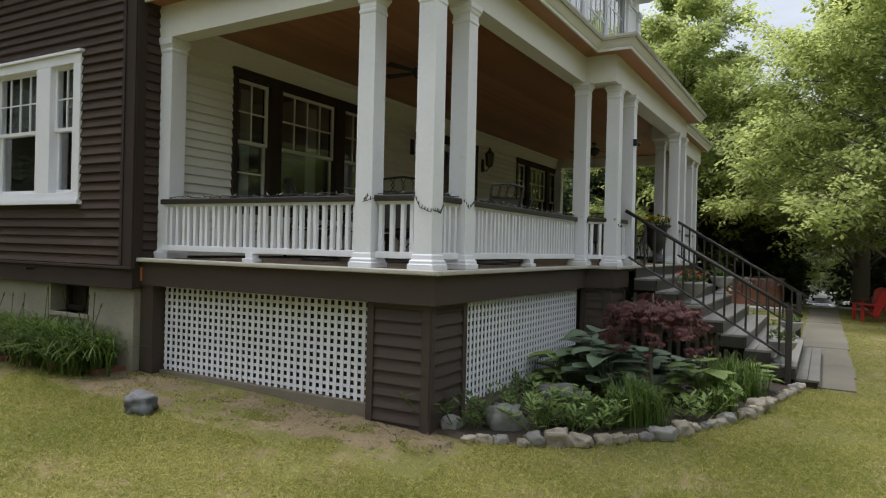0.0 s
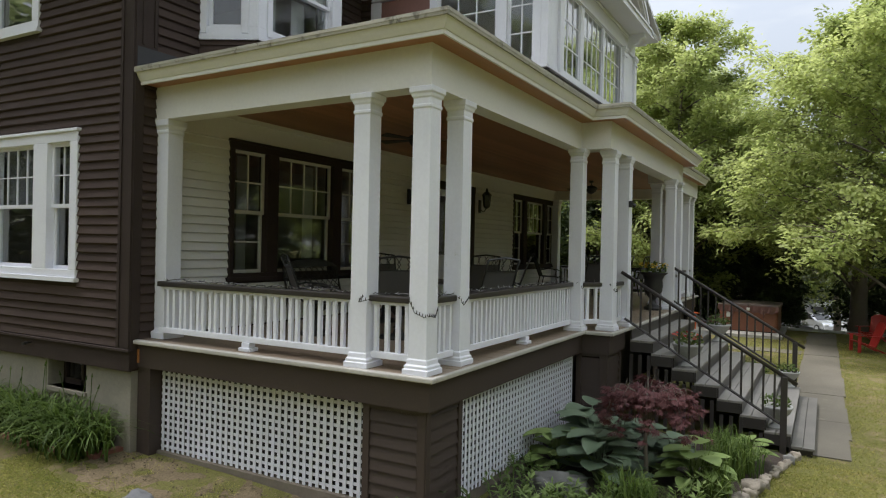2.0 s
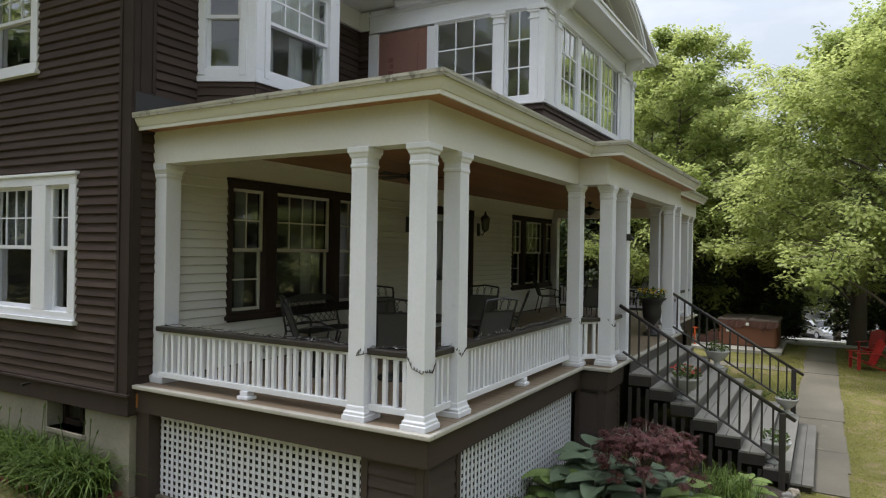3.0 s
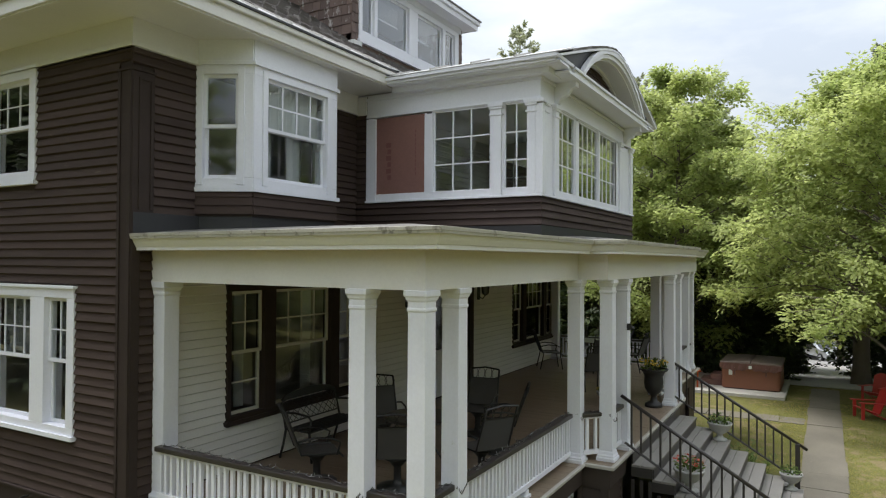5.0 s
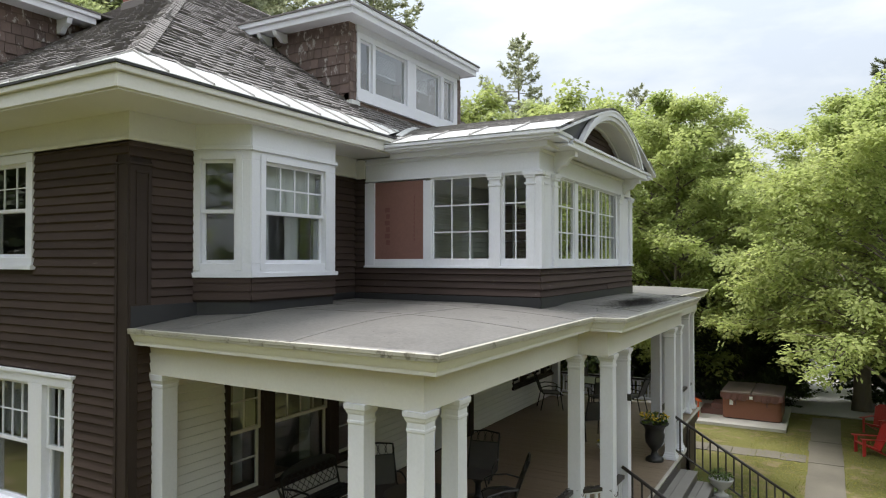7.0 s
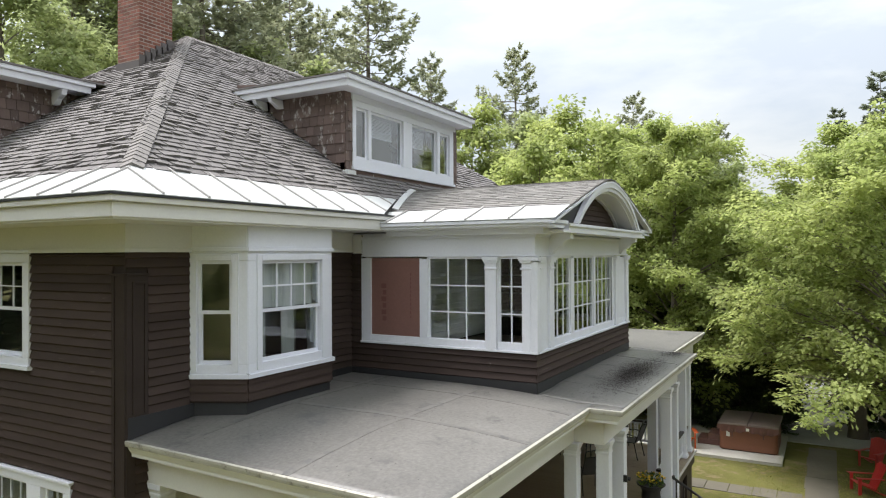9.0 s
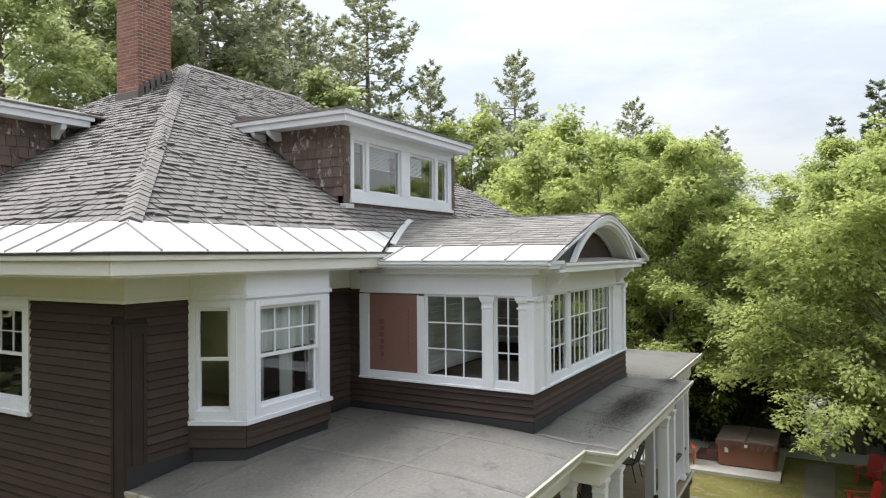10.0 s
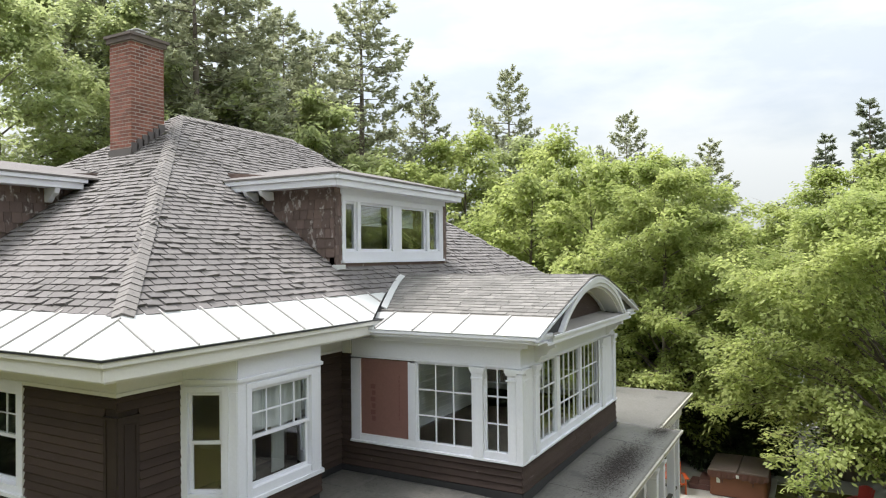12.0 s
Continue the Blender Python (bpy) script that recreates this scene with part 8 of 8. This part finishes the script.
# ---- shingles and bricks, piece by piece ----
def shingle_field(plane_pts, u0, u1, v0, v1, inside, material, seed, width=.27, step=.145, thick=.021, curl=.034):
    """Shingles on a roof plane. plane_pts: origin, unit way along, unit way up the slope, normal. Yields (near point, verts)."""
    o, ua, va, na = (np.array(p, float) for p in plane_pts)
    r = random.Random(seed)
    v, row = v0, 0
    out = []
    while v < v1:
        u = u0 - width * (.5 * (row % 2) + .12 * r.random())
        while u < u1:
            w = width * r.uniform(.97, 1.03)
            if inside(u + w / 2, v + step / 2):
                a, b = max(u, u0) + .011, min(u + w, u1) - .011
                if b - a > .03:
                    dv = r.uniform(-.006, .006) - (.018 * r.random() if r.random() < .1 else 0)
                    c1 = thick + curl * r.random() ** 4
                    c2 = thick + curl * r.random() ** 4
                    lo = v + dv
                    pts = [(a, lo, c1), (b, lo + r.uniform(-.006, .006), c2), (b, v + step * 1.15, .004), (a, v + step * 1.15, .004), (a, lo, -.004), (b, lo, -.004)]
                    out.append([tuple(o + ua * p[0] + va * p[1] + na * p[2]) for p in pts])
            u += w
        v += step
        row += 1
    return out


SH_FACES = [(0, 1, 2, 3), (0, 4, 5, 1), (0, 3, 4), (1, 5, 2)]


def lay(parent, fields, material, near, limit=300):
    """Lays shingles: those in the near stretch as pieces, the rest joined."""
    v, f, n = [], [], 0
    for pts in fields:
        c = pts[0]
        if n < limit and near(*c):
            me = bpy.data.meshes.new("shingle")
            me.from_pydata(pts, [], SH_FACES)
            me.materials.append(material)
            part("shingle", me, None, parent)
            n += 1
        else:
            k = len(v)
            v += pts
            f += [[i + k for i in q] for q in SH_FACES]
    me = bpy.data.meshes.new("shingle_rest")
    me.from_pydata(v, [], f)
    me.materials.append(material)
    ob = part("shingle_rest", me, None, parent)
    ob["kind"] = "stuff"


def slope_frame(o, along, up):
    o, along, up = Vector(o), Vector(along).normalized(), Vector(up).normalized()
    return o, along, up, along.cross(up) if along.cross(up).z > 0 else -along.cross(up)


# front slope
fo, fa, fu, fn = slope_frame((0, IY0, IZ), (1, 0, 0), (0, RY - IY0, RZ - IZ))
flen = math.hypot(RY - IY0, RZ - IZ)
cosf = (RY - IY0) / flen


def front_inside(u, v):
    y = IY0 + v * cosf
    if not (xl(y) < u < xr(y)):
        return False
    if 4.6 < y < 7.3 and dx0 - .05 < u < dx1 + .05:
        return False
    return True


so, sa, su, sn = slope_frame((IX0, 0, IZ), (0, 1, 0), (RX0 - IX0, 0, RZ - IZ))
slen = math.hypot(RX0 - IX0, RZ - IZ)
coss = (RX0 - IX0) / slen


def side_inside(u, v):
    x = IX0 + v * coss
    lo = IY0 + (x - IX0) * (RY - IY0) / (RX0 - IX0)
    hi = IY1 - (x - IX0) * (IY1 - RY) / (RX0 - IX0)
    if .6 < x < 3.2 and sy0 - .05 < u < sy1 + .05:
        return False
    return lo < u < hi


fields = shingle_field((fo, fa, fu, fn), IX0, IX1, -.03, flen, front_inside, SHINGLE, 1)
fields += shingle_field((so, sa, su, sn), IY0, IY1, -.03, slen, side_inside, SHINGLE, 2)
lay(deck, fields, SHINGLE, lambda x, y, z: x < 2.8 and y < 6.2 and z < 9.1)
# hip and ridge caps
def caps(p, q, parent, na, nb, n_w=.13, step=.15):
    """Caps along a hip or ridge, folded over the two slopes whose normals are na and nb."""
    p, q, na, nb = map(Vector, (p, q, na, nb))
    n = int((q - p).length / step)
    d = (q - p).normalized()
    up = (na + nb).normalized()
    wa, wb = d.cross(na).normalized(), d.cross(nb).normalized()
    wa, wb = (w if w.dot(up) < 0 else -w for w in (wa, wb))
    rc = random.Random(21)
    for i in range(n):
        j = rc.uniform(-.006, .006)
        c, e = p + d * step * i, p + d * step * (i + 1.25)
        hi, lo = .044 + j, .031
        g = Geo().add([tuple(c + up * hi), tuple(e + up * lo), tuple(e + wa * n_w + na * lo * .8), tuple(c + wa * n_w + na * hi * .8), tuple(e + wb * n_w + nb * lo * .8), tuple(c + wb * n_w + nb * hi * .8),
                       tuple(c), tuple(c + wa * n_w), tuple(c + wb * n_w)], [(0, 3, 2, 1), (0, 1, 4, 5), (0, 6, 7, 3), (0, 5, 8, 6), (3, 7, 2), (5, 4, 8)])
        part("hip_cap", g, CAP, parent)


caps((IX0 - .02, IY0 - .02, IZ), (RX0, RY, RZ), deck, fn, sn)
caps((RX0, RY, RZ), (RX1, RY, RZ), deck, fn, (fn.x, -fn.y, fn.z))
# curved sunroom roof
v, f = [], []
r = random.Random(3)
arc = [(AX - AH + .03 * k) for k in range(int(2 * AH / .03) + 1)]
tot, rows = 0.0, []
px = arc[0]
for x in arc[1:]:
    tot += math.hypot(x - px, roof_z(x) - roof_z(px))
    px = x
    if tot >= .14 * (len(rows) + 1):
        rows.append(x)
half = [x for x in rows if x < AX]
for side in (1, -1):
    for i in range(len(half) - 1):
        xa, xb = half[i], half[i + 1] + .03
        y = evy - .04 - r.uniform(0, .3)
        while y < 4.6:
            w = r.uniform(.16, .30)
            a, b = max(y, evy - .04) + .004, y + w - .004
            za, zb = roof_z(xa), roof_z(xb)
            if b > a + .02:
                X = (lambda q: q) if side == 1 else (lambda q: 2 * AX - q)
                k = len(v)
                c = .012 + .008 * r.random()
                v += [(X(xa), a, za + c), (X(xa), b, za + c), (X(xb), b, zb + .004), (X(xb), a, zb + .004), (X(xa), a, za - .004), (X(xa), b, za - .004)]
                f += [[j + k for j in q] for q in SH_FACES]
            y += w
me = bpy.data.meshes.new("shingle_rest")
me.from_pydata(v, [], f)
me.materials.append(SHINGLE2)
part("shingle_rest", me, None, sun_roof)["kind"] = "stuff"
# wall shingles of the dormers
def wall_shingles(wall, u0, u1, z0, z1, keep, parent, seed):
    r = random.Random(seed)
    z = z0
    while z < z1:
        u = u0 - r.uniform(0, .12)
        while u < u1:
            w = r.uniform(.13, .24)
            a, b = max(u, u0) + .003, min(u + w, u1) - .003
            if b - a > .02 and keep((a + b) / 2, z + .06):
                t = min(z + .20, z1)
                d = r.uniform(-.008, .008)
                g = wall.geo().hexa([(a, .001, z + d), (b, .001, z + d), (b, .022, z + d), (a, .022, z + d)], [(a, .001, t), (b, .001, t), (b, .006, t), (a, .006, t)])
                part("wall_shingle", g, CEDAR_SHINGLE, parent)
            u += w
        z += .185


CH = Wall("x", dx0)
wall_shingles(CH, 4.55, 7.2, 8.35, 9.95, lambda u, z: z > zf(u) + .02, dorm, 1)
wall_shingles(DW, dx0, 4.98, 8.40, 9.76, lambda u, z: True, dorm, 2)
wall_shingles(DW, 8.92, dx1, 8.40, 9.76, lambda u, z: True, dorm, 3)
wall_shingles(Wall("y", sy0), .62, 3.0, 8.3, 9.95, lambda u, z: z > IZ + (u - IX0) * .70 + .02, dorm2, 4)
LEAD = paint("grey_brown_flashing", (0.12, 0.105, 0.10), 0.6, 0.2, 2, 30, 0.2)
# chimney bricks on the two faces in view, the others joined
def brick_face(wall, u0, u1, z0, z1, parent, keep, joined=False, seed=1):
    r = random.Random(seed)
    z, row = z0, 0
    gj = Geo()
    while z < z1 - .03:
        u = u0 - (.1 if row % 2 else 0)
        while u < u1:
            a, b = max(u, u0), min(u + .20, u1)
            if b - a > .04 and keep((a + b) / 2, z):
                o = r.uniform(-.004, .004)
                g = gj if joined else wall.geo()
                tmp = wall.geo().box(a + (.009 if a > u0 else -.0), -.02, z, b - (.009 if b < u1 else 0), .003 + o * .5, z + .056)
                if joined:
                    gj.add(tmp.v, tmp.f)
                else:
                    part("brick", tmp, BRICK, parent)
            u += .20
        z += .074
        row += 1
    if joined:
        part("brick_courses", gj, BRICK, parent)["kind"] = "stuff"


def side_z(x):
    return IZ + (x - IX0) * (RZ - IZ) / (RX0 - IX0)


brick_face(Wall("y", CY0), CX0, CX1, 10.45, CZ1, chimney, lambda u, z: z > side_z(u) - .05, False, 1)
brick_face(Wall("x", CX0), CY0, CY1, 10.45, CZ1, chimney, lambda u, z: True, False, 2)
brick_face(Wall("-x", CX1), CY0, CY1, 10.9, CZ1, chimney, lambda u, z: True, True, 3)
g = Geo()
for k in range(6):
    x = CX0 + k * (CX1 - CX0) / 6
    w = (CX1 - CX0) / 6
    z = side_z(x)
    g.box(x - .02, CY0 - .03, z - .12, x + w + .01, CY0 - .008, z + .26)
g.box(CX0 - .03, CY0 - .03, side_z(CX0) - .15, CX0 - .008, CY1 + .02, side_z(CX0) + .14)
each("flashing", g, LEAD, chimney, "stepped grey-brown metal flashing")
part("flue_cap", Geo().cbox(CX0 + .42, 9.45, CZ1 + .16, .22, .22, CZ1 + .32).cbox(CX0 + .42, 9.45, CZ1 + .34, .30, .30, CZ1 + .36), METAL, chimney)
# blinds behind the dormer panes
for a, b in ((5.72, 6.62), (7.12, 7.9)):
    bl = thing("window_blind", ((a + b) / 2, 4.75, 9.2), "half-drawn pale slatted window blind", "blind")
    z = 9.56
    sl = Geo().hexa([(a, 4.745, -.012), (b, 4.745, -.012), (b, 4.770, .008), (a, 4.770, .008)], [(a, 4.745, -.009), (b, 4.745, -.009), (b, 4.770, .011), (a, 4.770, .011)]).mesh("slat", WHITE)
    while z > 9.22:
        placed("slat", sl, bl, Matrix.Translation((0, 0, z)))
        z -= .028
    part("bottom_bar", Geo().box(a, 4.74, 9.18, b, 4.775, 9.20), WHITE, bl)
# dirt washed together on the flat roof
rr = np.random.RandomState(5)
g = Geo()
for cx, cy, ra, rb, n in ((7.0, -.14, .85, .17, 7000), (9.9, -.30, .35, .10, 900), (4.15, 3.55, .35, .25, 260), (2.2, 1.6, 1.6, 1.3, 420)):
    for i in range(n):
        x, y = cx + rr.normal() * ra, cy + rr.normal() * rb
        if (cx > 4.5 and not -.55 < y < .60) or (cx < 4.5 and not (.1 < x < 4.25 and .1 < y < 3.3)):
            continue
        s_ = rr.uniform(.005, .020) * (1.0 if cx > 4.5 else .6)
        z = roof_top(x, y) + .003
        a = rr.uniform(0, 3)
        c_, d_ = s_ * math.cos(a), s_ * math.sin(a)
        g.add([(x + c_, y + d_, z), (x - d_ * .7, y + c_ * .7, z + s_ * .2), (x - c_, y - d_, z + .001), (x + d_ * .7, y - c_ * .7, z + s_ * .1)], [(0, 1, 2, 3)])
tagged(part("leaf_litter", g, DIRT_PATCH), "dark leaf litter and silt on the flat roof", "litter", kind="stuff")
